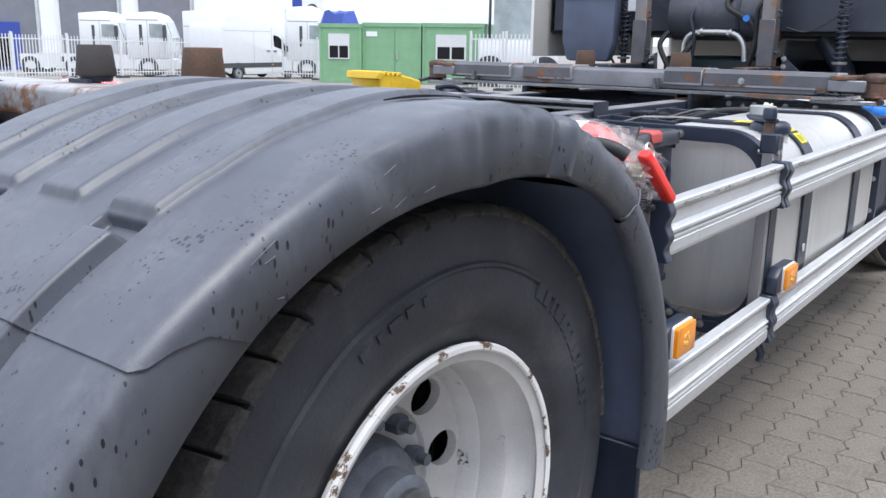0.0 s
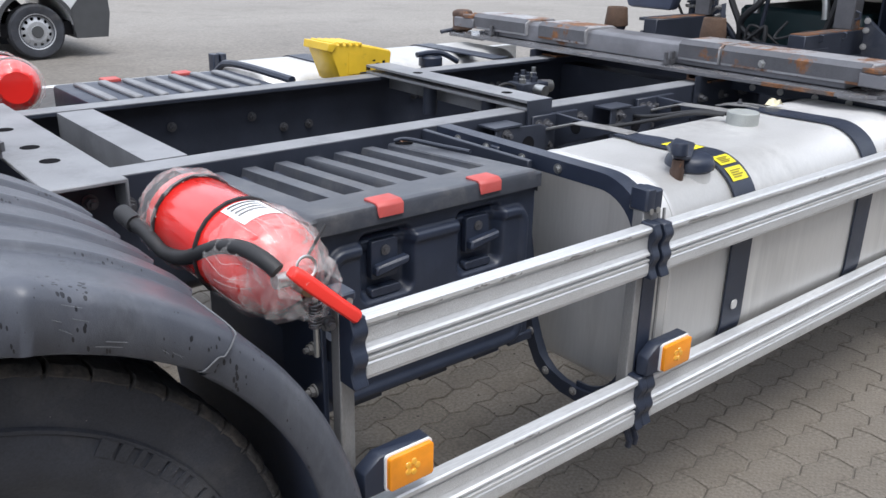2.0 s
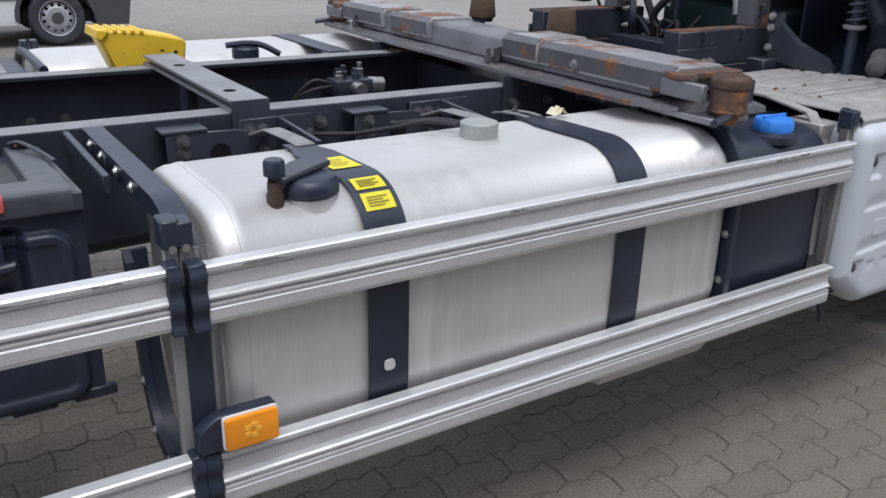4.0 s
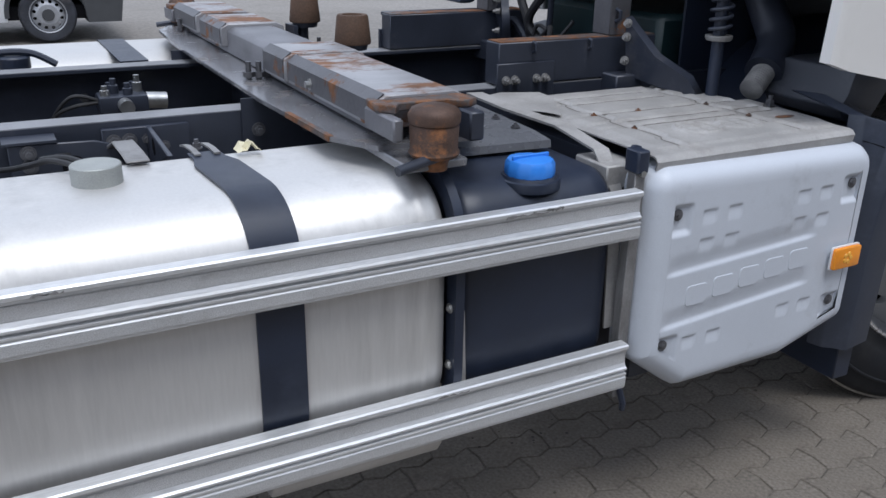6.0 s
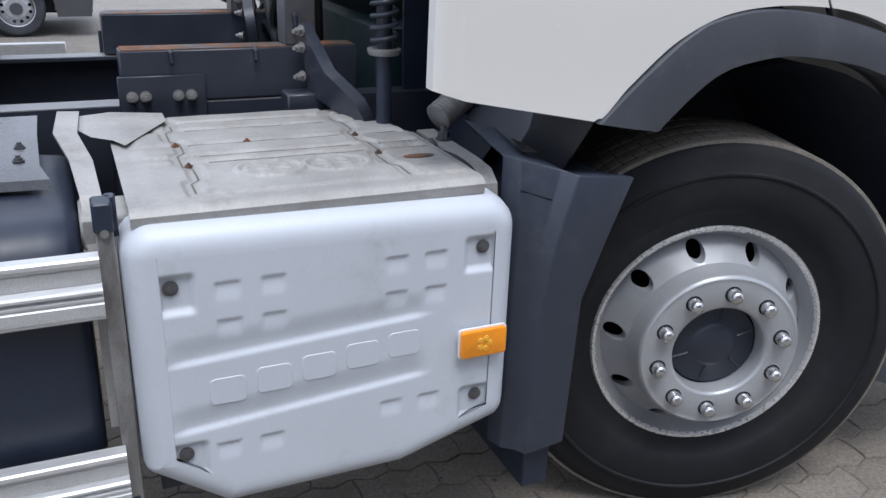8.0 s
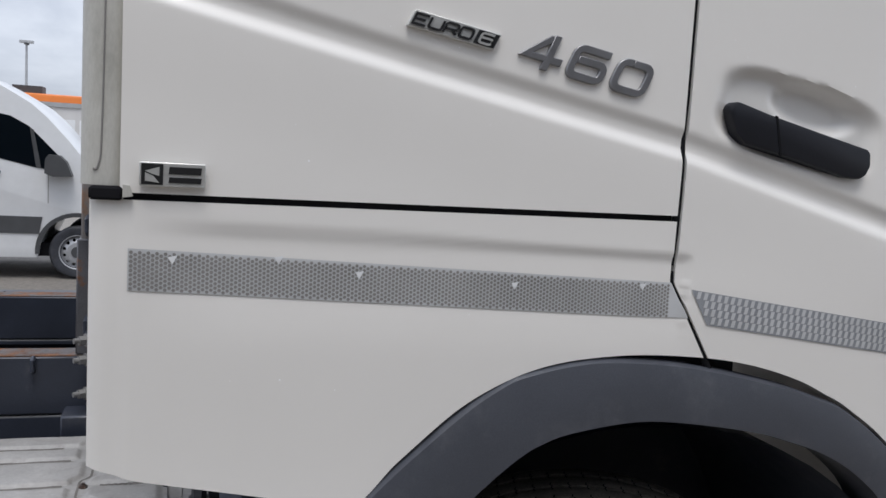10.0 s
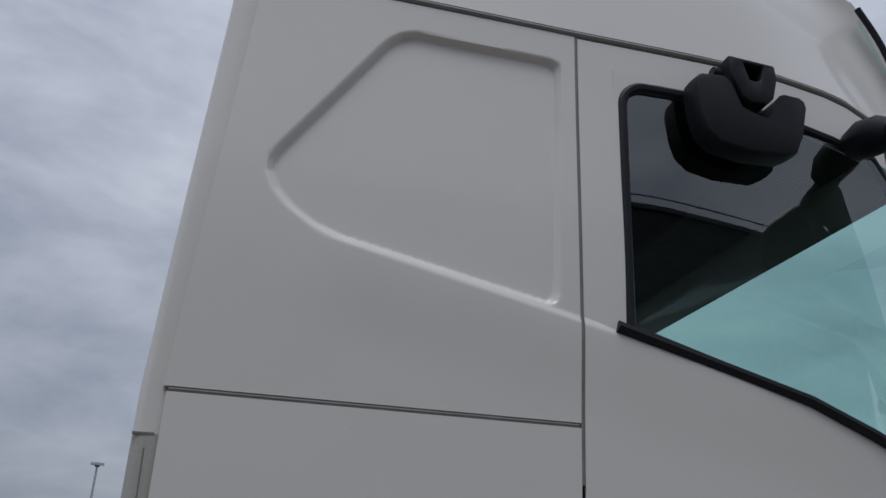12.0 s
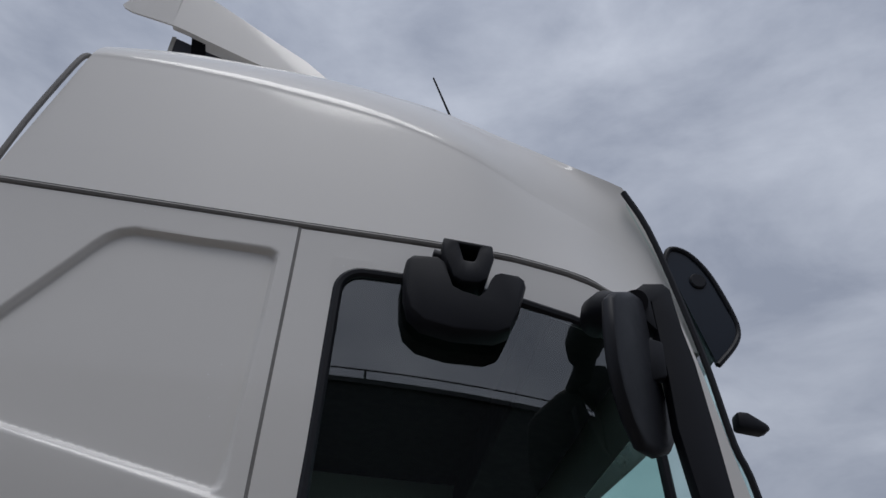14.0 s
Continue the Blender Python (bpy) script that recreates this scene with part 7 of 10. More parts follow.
def panel(name, x0, x1, top, bottom, nx, nz, lean=0, label="", material=None, lean_rear=False, edge=0.012):
    """A pressed body panel with turned-in edges."""
    rows = []
    for i in range(nx + 1):
        u = i / nx
        row = []
        xb = x0 + (x1 - x0) * u
        zt, zb = top(xb), bottom(xb)
        for j in range(nz + 1):
            z = zb + (zt - zb) * j / nz
            w = u if lean > 0 else (1 - u) if lean < 0 else 0
            x = xb + skew(z) * step(0.6, 1.0, w)
            if lean_rear:
                x += 0.070 * max(0.0, z - 2.13) * (1 - u)
            row.append((x, side_y(x, z), z))
        rows.append(row)
    n, m = nx + 1, nz + 1
    g = Geo().loft(rows)
    rim = rows[0][:] + [r[-1] for r in rows[1:]] + rows[-1][-2::-1] + [r[0] for r in rows[-2:0:-1]]
    e1 = [(p[0], p[1] + edge, p[2]) for p in rim]
    e2 = [(p[0], p[1] + 0.03, p[2]) for p in rim]
    g.loft([rim + rim[:1], e1 + e1[:1], e2 + e2[:1]])
    return part(name, g, material or M_PAINT, truck, label, bevel=0.0, sharp=40)


ARCH = [(4.416, 1.102), (4.487, 1.167), (4.578, 1.246), (4.672, 1.300), (4.775, 1.319), (4.885, 1.316), (4.99, 1.302), (5.128, 1.272), (5.20, 1.250), (5.269, 1.223), (5.381, 1.145), (5.47, 1.04), (5.52, 0.92)]
LOWER = [(4.07, 1.178), (4.13, 1.158)] + ARCH
GX = 4.908
lower = panel("cab_panel_lower", 4.070, GX - 0.004, lambda x: 1.528, lambda x: smooth_at(LOWER, x) if x > 4.425 else lerp_at(LOWER, x), 90, 40, 1, "cream white lower cab panel with a grey reflective tape")
panel("cab_panel_middle", 4.106, GX - 0.004, lambda x: 2.122, lambda x: 1.537, 90, 170, 0, "cream white cab side panel with a falling crease")
upper = panel("cab_panel_upper", 4.100, GX - 0.004, lambda x: 3.078 - 0.02 * (x - 4.16), lambda x: 2.132, 130, 200, 0, "cream white upper cab panel with a pressed recess", lean_rear=True)
# door: lower skin up to the window sill, and the frame round the window
SILL = [(4.99, 2.335), (5.43, 2.222), (5.582, 2.163), (5.8, 2.07), (6.05, 1.96)]
DOOR_X1 = 5.86
panel("cab_door", GX + 0.004, DOOR_X1, lambda x: lerp_at([(4.90, 2.362)] + SILL, x) - 0.004, lambda x: smooth_at(ARCH, x) if x < 5.50 else 0.98, 110, 190, -1, "cream white cab door with a pocket for the handle")
WIN_TOP = [(5.0, 2.955), (5.27, 2.952), (5.45, 2.935), (5.60, 2.907), (5.72, 2.875), (5.86, 2.80)]
SEAM = [(4.10, 3.092), (4.912, 3.070), (5.26, 3.064), (5.45, 3.058), (5.591, 3.042), (5.66, 3.026), (5.74, 2.990), (5.82, 2.945), (5.92, 2.88)]
panel("door_frame_rear", GX + 0.004, 5.012, lambda x: lerp_at(SEAM, x) - 0.012, lambda x: lerp_at([(4.90, 2.362)] + SILL, x) - 0.004, 10, 50, 0, "cream white door frame")
panel("door_frame_top", 5.012, 5.76, lambda x: lerp_at(SEAM, x) - 0.012, lambda x: lerp_at(WIN_TOP, x), 40, 8, 0, "cream white upper door frame")
# rear corner trim
for z0, z1, lab in ((1.545, 2.045, "grey-green weathered corner strip"), (2.045, 3.09, "pale rounded corner of the cab")):
    rows = []
    n = 24
    for i in range(n + 1):
        z = z0 + (z1 - z0) * i / n
        dx = 0.070 * max(0, z - 2.13)
        yy = 0.041 + 0.022 * step(2.3, 3.1, z)
        ox = 4.058 + 0.054 * max(0, z - 2.13)
        ring = [(ox, yy + 0.10, z), (ox, yy + 0.022, z)]
        ring += [(ox + 0.020 + 0.020 * math.cos(radians(a)), yy + 0.020 + 0.020 * math.sin(radians(a)), z) for a in (185, 195, 205, 215, 225, 235, 245, 255, 263, 270)]
        ring += [(4.096 + dx, yy - 0.001, z), (4.104 + dx, yy + 0.002, z), (4.112 + dx, yy + 0.012, z)]
        rows.append(ring)
    part("corner_strip", Geo().loft(rows), M_TRIM if z0 == 1.545 else M_PAINT, truck, lab)
part("strip_wire", Geo().tube(smooth_path([(4.084, 0.040, 2.02), (4.086, 0.040, 1.9), (4.084, 0.040, 1.62), (4.080, 0.040, 1.57), (4.074, 0.040, 1.565)]), 0.0012, 6), M_SEAL, truck)
part("strip_joint", Geo().box(4.060, 4.098, 0.0395, 0.050, 2.043, 2.047), M_SEAL, truck)
# dark inner shell behind the joints, open at the windows
part("cab_rear_wall", Geo().box(4.235, 4.262, 0.11, 2.25, 1.345, 3.40), M_GUARD, truck, "dark rear wall of the cab")
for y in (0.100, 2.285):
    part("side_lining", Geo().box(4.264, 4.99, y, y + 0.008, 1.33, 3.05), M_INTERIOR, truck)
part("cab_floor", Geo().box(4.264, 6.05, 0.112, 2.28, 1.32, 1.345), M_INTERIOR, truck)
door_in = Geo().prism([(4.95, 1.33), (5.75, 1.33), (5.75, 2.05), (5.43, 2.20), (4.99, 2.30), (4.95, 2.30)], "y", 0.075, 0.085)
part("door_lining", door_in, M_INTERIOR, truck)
# bottom lip of the gap above the lower panel, torn rubber
part("joint_rubber", Geo().box(4.11, 4.90, 0.044, 0.066, 1.526, 1.539), M_GAP, truck)
part("joint_rubber", Geo().box(4.10, 4.90, 0.047, 0.066, 2.120, 2.134), M_SEAL, truck)
part("joint_clip", Geo().box(4.070, 4.110, 0.030, 0.052, 1.527, 1.544), M_GAP, truck, "black clip at the end of the joint", bevel=0.003)
part("joint_clip_face", Geo().prism([(4.110, 1.531), (4.122, 1.533), (4.118, 1.546), (4.110, 1.547)], "y", 0.026, 0.034), M_TRIM, truck, "torn pale clip")
# grey beads along the seams
def bead(pts, r, m, lab):
    return part("seam_bead", Geo().tube(pts, r, 8), m, truck, lab)


bead([(x, side_y(x, 3.07) + 0.004, lerp_at(SEAM, x)) for x in [4.16 + 0.04 * i for i in range(43)]], 0.009, M_SEAL, "grey sealing bead under the roof")
bead([(GX, side_y(GX, z) + 0.010, z) for z in [1.46 + 0.05 * i for i in range(12)]], 0.006, M_GAP, "dark door joint")
bead([(GX, side_y(GX, z) + 0.006, z) for z in [2.012 + 0.035 * i for i in range(31)]], 0.0065, M_SEAL, "grey sealed door joint")
bead([(GX + skew(z), side_y(GX, z) + 0.008, z) for z in [1.29 + 0.02 * i for i in range(9)]], 0.006, M_GAP, "dark door joint")
bead([(4.108, side_y(4.108, 2.128) + 0.006, 2.127), (4.90, side_y(4.9, 2.128) + 0.006, 2.127)], 0.006, M_SEAL, "grey joint bead")

# side window
win = [(5.018, 2.340), (5.43, 2.226), (5.582, 2.167), (5.80, 2.08)] + [(5.84, 2.30), (5.80, 2.62), (5.76, 2.80)] + [(x, z) for x, z in WIN_TOP[::-1] if x < 5.74 and x > 5.1] + arc_poly(5.082, 2.893, 0.060, 94, 178, 8)
rows = []
for i in range(33):
    x = 5.018 + (5.80 - 5.018) * i / 32
    zb, zt = lerp_at(SILL, x) + 0.004, lerp_at(WIN_TOP, x)
    rows.append([(x, 0.047 + 0.0275 * (zb + (zt - zb) * k / 16 - 2.3) + 0.05 * max(0.0, x - 5.10) ** 2, zb + (zt - zb) * k / 16) for k in range(17)])
pane = part("side_window", Geo().loft(rows), M_GLASS, truck, "tinted side window glass", sharp=80)
pane.visible_shadow = False
part("window_seal", Geo().tube([(x, side_y(x, z) + 0.006, z) for x, z in win + win[:1]], 0.013, 8), M_MIRROR, truck, "black rubber window seal")
part("window_corner", Geo().prism([(5.000, 2.885), (5.000, 2.985), (5.10, 2.985), (5.10, 2.957)] + arc_poly(5.082, 2.893, 0.064, 88, 180, 8), "y", side_y(5.03, 2.94) - 0.001, side_y(5.03, 2.94) + 0.02), M_PAINT, truck, "painted corner of the window frame")
part("sill_rubber", Geo().tube([(4.985, side_y(4.99, 2.34) - 0.004, 2.340), (5.43, side_y(5.43, 2.22) - 0.004, 2.224), (5.582, side_y(5.58, 2.16) - 0.004, 2.165), (5.80, side_y(5.8, 2.08) - 0.004, 2.075)], 0.014, 8), M_MIRROR, truck, "black rubber sill strip")
# opposite side: wall with window
far_side = Geo()
far_side.prism([(4.07, 1.18), (5.9, 1.18), (5.9, 2.05), (4.99, 2.33), (4.99, 2.955), (5.70, 2.90), (5.74, 3.00), (4.07, 3.09)], "y", 2.305, 2.325)
part("far_cab_side", far_side, M_PAINT, truck, "far side of the cab")
fw = part("far_side_window", Geo().add([(5.0, 2.312, 2.33), (5.8, 2.312, 2.08), (5.78, 2.312, 2.85), (5.70, 2.312, 2.90), (5.0, 2.312, 2.955)], [(0, 1, 2, 3, 4)]), M_GLASS, truck, "tinted glass")
fw.visible_shadow = False
# A-pillars
for mir in (False, True):
    rows = []
    for x, y, z in ((5.885, 0.120, 3.02), (5.90, 0.118, 2.98), (5.925, 0.114, 2.90), (5.95, 0.11, 2.80), (5.99, 0.105, 2.62), (6.03, 0.10, 2.46), (6.09, 0.10, 2.2), (6.13, 0.10, 1.95)):
        f = (lambda q: 2 * CY - q) if mir else (lambda q: q)
        rows.append([(x - 0.10, f(y - 0.035), z - 0.04), (x - 0.02, f(y - 0.02), z), (x, f(y + 0.01), z), (x - 0.02, f(y + 0.04), z), (x - 0.10, f(y + 0.03), z - 0.03)])
    part("front_pillar", Geo().loft(rows, ring=True, caps=True), M_PAINT if not mir else M_INTERIOR, truck, "cream white front pillar" if not mir else "dark lined far pillar")
    edge = [(x + 0.006, (2 * CY - y) if mir else y, z) for x, y, z in ((5.775, 0.130, 3.385), (5.835, 0.125, 3.26), (5.90, 0.125, 3.05), (5.95, 0.12, 2.85), (5.99, 0.115, 2.64), (6.03, 0.11, 2.50), (6.13, 0.11, 1.95))]
    part("windscreen_rubber", Geo().tube(smooth_path(edge, 4), 0.009, 8), M_MIRROR, truck)
# windscreen
rows = []
for x, y0, z in ((5.79, 0.14, 3.36), (5.915, 0.135, 3.04), (6.0, 0.125, 2.64), (6.045, 0.12, 2.50), (6.14, 0.12, 1.95)):
    rows.append([(x + 0.22 * (1 - ((k - 6) / 6) ** 2), y0 + (2 * CY - 2 * y0) * k / 12, z) for k in range(13)])
ws = part("windscreen", Geo().loft(rows), M_GLASS, truck, "tinted windscreen")
ws.visible_shadow = False
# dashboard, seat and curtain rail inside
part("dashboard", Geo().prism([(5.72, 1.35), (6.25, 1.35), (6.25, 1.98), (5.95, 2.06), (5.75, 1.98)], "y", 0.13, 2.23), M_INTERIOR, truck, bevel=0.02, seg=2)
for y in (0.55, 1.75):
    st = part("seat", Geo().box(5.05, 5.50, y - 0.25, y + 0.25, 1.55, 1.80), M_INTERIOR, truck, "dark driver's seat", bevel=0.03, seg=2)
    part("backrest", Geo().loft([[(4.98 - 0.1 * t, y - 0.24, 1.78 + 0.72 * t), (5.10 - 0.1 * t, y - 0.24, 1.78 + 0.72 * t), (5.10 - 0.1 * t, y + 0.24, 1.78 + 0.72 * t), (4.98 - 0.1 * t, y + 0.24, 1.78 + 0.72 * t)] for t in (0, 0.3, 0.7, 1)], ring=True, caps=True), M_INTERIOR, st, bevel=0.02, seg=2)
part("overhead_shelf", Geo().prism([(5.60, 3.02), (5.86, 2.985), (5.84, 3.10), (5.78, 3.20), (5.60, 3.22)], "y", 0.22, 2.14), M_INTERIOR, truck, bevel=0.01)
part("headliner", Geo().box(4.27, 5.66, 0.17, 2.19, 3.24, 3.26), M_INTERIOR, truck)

# ---- roof ----
CREST_Z = [(4.18, 3.602), (4.30, 3.617), (4.576, 3.603), (4.776, 3.578), (5.07, 3.523), (5.279, 3.447), (5.55, 3.321), (5.70, 3.25), (5.80, 3.20)]
EDGE_Y = [(4.2, 0.16), (4.44, 0.18), (4.86, 0.212), (5.10, 0.232), (5.30, 0.240), (5.48, 0.228), (5.64, 0.198), (5.77, 0.160), (5.86, 0.135)]
EDGE_Z = [(4.2, 3.700), (4.44, 3.744), (4.70, 3.755), (4.90, 3.755), (5.08, 3.742), (5.26, 3.709), (5.44, 3.632), (5.60, 3.548), (5.72, 3.472), (5.80, 3.415), (5.90, 3.33)]
REAR_X = [(3.08, 4.138), (3.62, 4.233), (3.75, 4.25)]
FRONT_X = [(2.88, 5.955), (3.0, 5.93), (3.08, 5.905), (3.17, 5.875), (3.26, 5.858), (3.38, 5.812), (3.5, 5.735), (3.60, 5.635), (3.8, 5.5)]


def roof_x(u, z):
    a, b = lerp_at(REAR_X, z), smooth_at(FRONT_X, z)
    return a + (b - a) * u


def settle(u, rule):
    """Height and length that suit each other on the sloping ends."""
    z = 3.3
    for _ in range(25):
        z = 0.5 * z + 0.5 * rule(roof_x(u, z))
    return roof_x(u, z), z


rows = []
NXR = 72
for i in range(NXR + 1):
    u = i / NXR
    x0, z0 = settle(u, lambda x: lerp_at(SEAM, x) + 0.010)
    x1, z1 = settle(u, lambda x: smooth_at(CREST_Z, x))
    x2, z2 = settle(u, lambda x: smooth_at(EDGE_Z, x))
    y0 = side_y(min(x0, 5.6), 3.07) + 0.06 * step(5.6, 5.95, x0)
    y1 = 0.105 + 0.02 * step(5.5, 5.85, x1)
    y2 = max(smooth_at(EDGE_Y, x2), y1 + 0.02)
    # the fold dies away towards the windscreen
    y1 += (y0 + (y2 - y0) * (z1 - z0) / (z2 - z0) - y1) * 0.9 * step(5.30, 5.62, x1)
    half = []
    for t in (0, 0.012, 0.03, 0.1, 0.2, 0.35, 0.5, 0.65, 0.8, 0.9, 0.96, 0.985, 1.0):
        z = z0 + (z1 - z0) * t
        half.append((roof_x(u, z), y0 + (y1 - y0) * t - (0.0010 * step(5.62, 5.40, x1) if t == 1.0 else 0.0), z))
    for k in range(1, 8):
        t = k / 7
        z = z1 + (z2 - z1) * t
        half.append((roof_x(u, z), y1 + (y2 - y1) * (0.42 * t + 0.58 * t * t), z))
    for k in range(1, 9):
        t = k / 8
        half.append((x2, y2 + 0.26 * t, z2 + 0.075 * (1 - (1 - t) ** 2.2)))
    mid = [(x2, half[-1][1] + (CY - half[-1][1]) * k / 4, half[-1][2] + 0.02 * math.sin(math.pi * k / 8)) for k in range(1, 5)]
    row = half + mid
    row += [(p[0], 2 * CY - p[1], p[2]) for p in row[-2::-1]]
    rows.append(row)
g = Geo().loft(rows)
mid_i = len(rows[0]) // 2
g.loft([rows[-1][:mid_i + 1], rows[-1][:mid_i - 1:-1]])
g.loft([rows[0][:mid_i - 1:-1], rows[0][:mid_i + 1]])
roof = part("cab_roof", g, M_PAINT, truck, "cream white high cab roof", sharp=60)
part("roof_rear_edge", Geo().tube(smooth_path([(4.130, 0.062, 3.10), (4.160, 0.07, 3.30), (4.195, 0.088, 3.50), (4.212, 0.103, 3.59), (4.220, 0.13, 3.62)]), 0.0085, 8), M_SEAL, roof, "dark grey edge rubber")
# roof air deflector, raised at the back
rows = []
prof = [(4.31, 4.305, 4.080), (4.36, 4.290, 4.062), (4.46, 4.225, 4.018), (4.58, 4.145, 3.968), (4.68, 4.078, 3.928), (4.785, 4.010, 3.895), (4.86, 3.945, 3.86), (4.90, 3.895, 3.84), (4.92, 3.86, 3.83)]
for x, zt, zb in prof:
    row = [(x, 0.400, zb), (x, 0.378, zb), (x, 0.382, zb + (zt - zb) * 0.5), (x, 0.388, zt - 0.006), (x, 0.402, zt + 0.001)]
    row += [(x, 0.402 + (2 * CY - 0.804) * k / 8, zt + 0.001 + 0.012 * math.sin(math.pi * k / 8)) for k in range(1, 8)]
    row += [(p[0], 2 * CY - p[1], p[2]) for p in row[4::-1]]
    rows.append(row)
defl = part("roof_deflector", Geo().loft(rows), M_PAINT, truck, "raised cream white roof air deflector", sharp=50)
so = defl.modifiers.new("thick", "SOLIDIFY")
so.thickness = 0.006
for y in (0.3785, 2 * CY - 0.3845):
    part("side_wing", Geo().prism([(4.125, 4.146), (4.135, 4.132), (4.165, 4.116), (4.311, 4.080), (4.311, 4.303), (4.20, 4.285)], "y", y, y + 0.006), M_PAINT, defl, "thin swept side wing")
for y in (0.44, 2 * CY - 0.44):
    part("deflector_cheek", Geo().prism([(4.315, 3.70), (4.90, 3.70), (4.86, 3.87), (4.72, 3.93), (4.45, 4.03), (4.31, 4.085)], "y", y, y + 0.008), M_FRAME, defl, "dark grey inner cheek")
    part("cheek_edge", Geo().box(4.302, 4.316, y - 0.004, y + 0.012, 3.70, 4.085), M_TRIM, defl)
    part("deflector_strut", Geo().prism([(4.37, 4.09), (4.42, 4.07), (4.50, 3.72), (4.44, 3.72)], "y", y - 0.02, y - 0.005), M_GAP, defl)
    for x in (4.62, 4.76):
        part("cheek_rib", Geo().box(x, x + 0.008, y - 0.012, y - 0.001, 3.72, 3.96 - 0.4 * (x - 4.62)), M_SEAL, defl)
part("aerial", Geo().tube([(5.345, 0.50, 3.72), (5.295, 0.44, 3.90), (5.222, 0.376, 4.005)], [0.006, 0.004, 0.003], 6), M_MIRROR, roof, "thin black roof aerial")

# sun visor above the windscreen
rows = []
for x, z in ((5.92, 3.238), (5.969, 3.231), (6.021, 3.174), (6.064, 3.079), (6.086, 3.005), (6.069, 2.952)):
    rows.append([(x + 0.16 * (1 - ((k - 7) / 7) ** 2), 0.19 + (2 * CY - 0.38) * k / 14, z + (0.16 * min(1, (3.24 - z) / 0.3) * (1 - ((k - 7) / 7) ** 4))) for k in range(15)])
vis = part("sun_visor", Geo().loft(rows), M_VISORDARK, truck, "smoked sun visor")
part("visor_end", Geo().prism([(5.90, 3.19), (5.92, 3.238), (5.969, 3.231), (6.021, 3.174), (6.064, 3.079), (6.086, 3.005), (6.069, 2.952), (6.015, 2.884), (5.976, 2.989), (5.927, 3.125)], "y", 0.175, 0.187), M_VISORDARK, vis, "smoked visor side")
part("visor_edge", Geo().tube(smooth_path([(5.90, 0.175, 3.19), (5.92, 0.175, 3.238), (5.969, 0.175, 3.231), (6.021, 0.175, 3.174), (6.064, 0.175, 3.079), (6.086, 0.178, 3.005), (6.069, 0.175, 2.952), (6.015, 0.175, 2.884)]), 0.008, 8), M_MIRROR, vis)
part("visor_button", Geo().turn([(0, -0.008), (0.020, -0.008), (0.024, -0.004), (0.024, 0.0)], (5.99, 0.176, 3.14), "y", 24), M_MIRROR, vis, "round dark visor button")

# ---- mirrors ----
def housing(outline, y_out, y_in, name, parent, lab, soft=0.022):
    """A moulded shell: rounded towards its outer face, bulging a little."""
    cx = sum(p[0] for p in outline) / len(outline)
    cz = sum(p[1] for p in outline) / len(outline)
    ring = [Vector((p[0], 0, p[1])) for p in outline]
    rows = []
    for y, d in ((y_in, 0.06), (y_in - 0.004, 0.01), (y_in - 0.02, 0.0), (y_out + soft, 0.0), (y_out + soft * 0.35, 0.015), (y_out + soft * 0.08, 0.045), (y_out, 0.09)):
        rows.append([(p.x + (cx - p.x) * d, y, p.z + (cz - p.z) * d) for p in ring])
    return part(name, Geo().loft(rows, ring=True, caps=True), M_MIRROR, parent, lab, sharp=32)


def framed(outer, hole, y0, y1, name, parent, lab, bevel=0.006):
    """A flat arm with a hole through it; both outlines have as many points."""
    rows = [[(p[0], y, p[1]) for p in line] for line, y in ((outer, y0), (hole, y0), (hole, y1), (outer, y1), (outer, y0))]
    return part(name, Geo().loft(rows, ring=True), M_MIRROR, parent, lab, bevel=bevel, seg=2)


KERB = [(5.173, 2.935), (5.176, 2.958), (5.188, 2.971), (5.246, 2.975), (5.262, 2.963), (5.274, 2.927), (5.287, 2.894), (5.312, 2.882), (5.357, 2.872), (5.374, 2.891), (5.386, 2.927), (5.396, 2.944), (5.410, 2.951), (5.452, 2.948), (5.464, 2.939), (5.468, 2.922), (5.451, 2.846), (5.432, 2.800), (5.400, 2.782), (5.301, 2.778), (5.225, 2.792), (5.192, 2.822), (5.178, 2.87)]
kerb = housing(KERB, -0.022, 0.045, "kerb_mirror", truck, "black kerb mirror with a notched housing over the side window", 0.026)
ARM = [(5.259, 3.026), (5.381, 3.018), (5.385, 2.980), (5.371, 2.925), (5.352, 2.908), (5.312, 2.906), (5.290, 2.918), (5.261, 2.984)]
SLOT = [(5.298, 3.013), (5.350, 3.010), (5.346, 2.996), (5.342, 2.979), (5.337, 2.967), (5.325, 2.966), (5.312, 2.968), (5.305, 2.990)]
framed(ARM, SLOT, -0.030, 0.060, "mirror_arm", kerb, "black slotted mirror arm")
part("arm_hinge", Geo().cyl((5.268, 0.02, 2.995), (5.240, 0.02, 3.000), 0.018, 14), M_MIRROR, kerb)
# main mirror on two bars
foot = Geo().tube([(5.660, 0.075, 2.900), (5.660, 0.03, 2.898), (5.664, -0.01, 2.890), (5.672, -0.05, 2.876)], [0.040, 0.050, 0.048, 0.034], 18)
main = part("main_mirror", foot, M_MIRROR, truck, "black main mirror on a slotted arm beside the pillar")
part("mirror_arm", Geo().tube(smooth_path([(5.675, -0.02, 2.872), (5.685, -0.06, 2.862), (5.690, -0.11, 2.850), (5.688, -0.14, 2.835)]), [0.028] * 25, 14), M_MIRROR, main, "black curved upper arm")
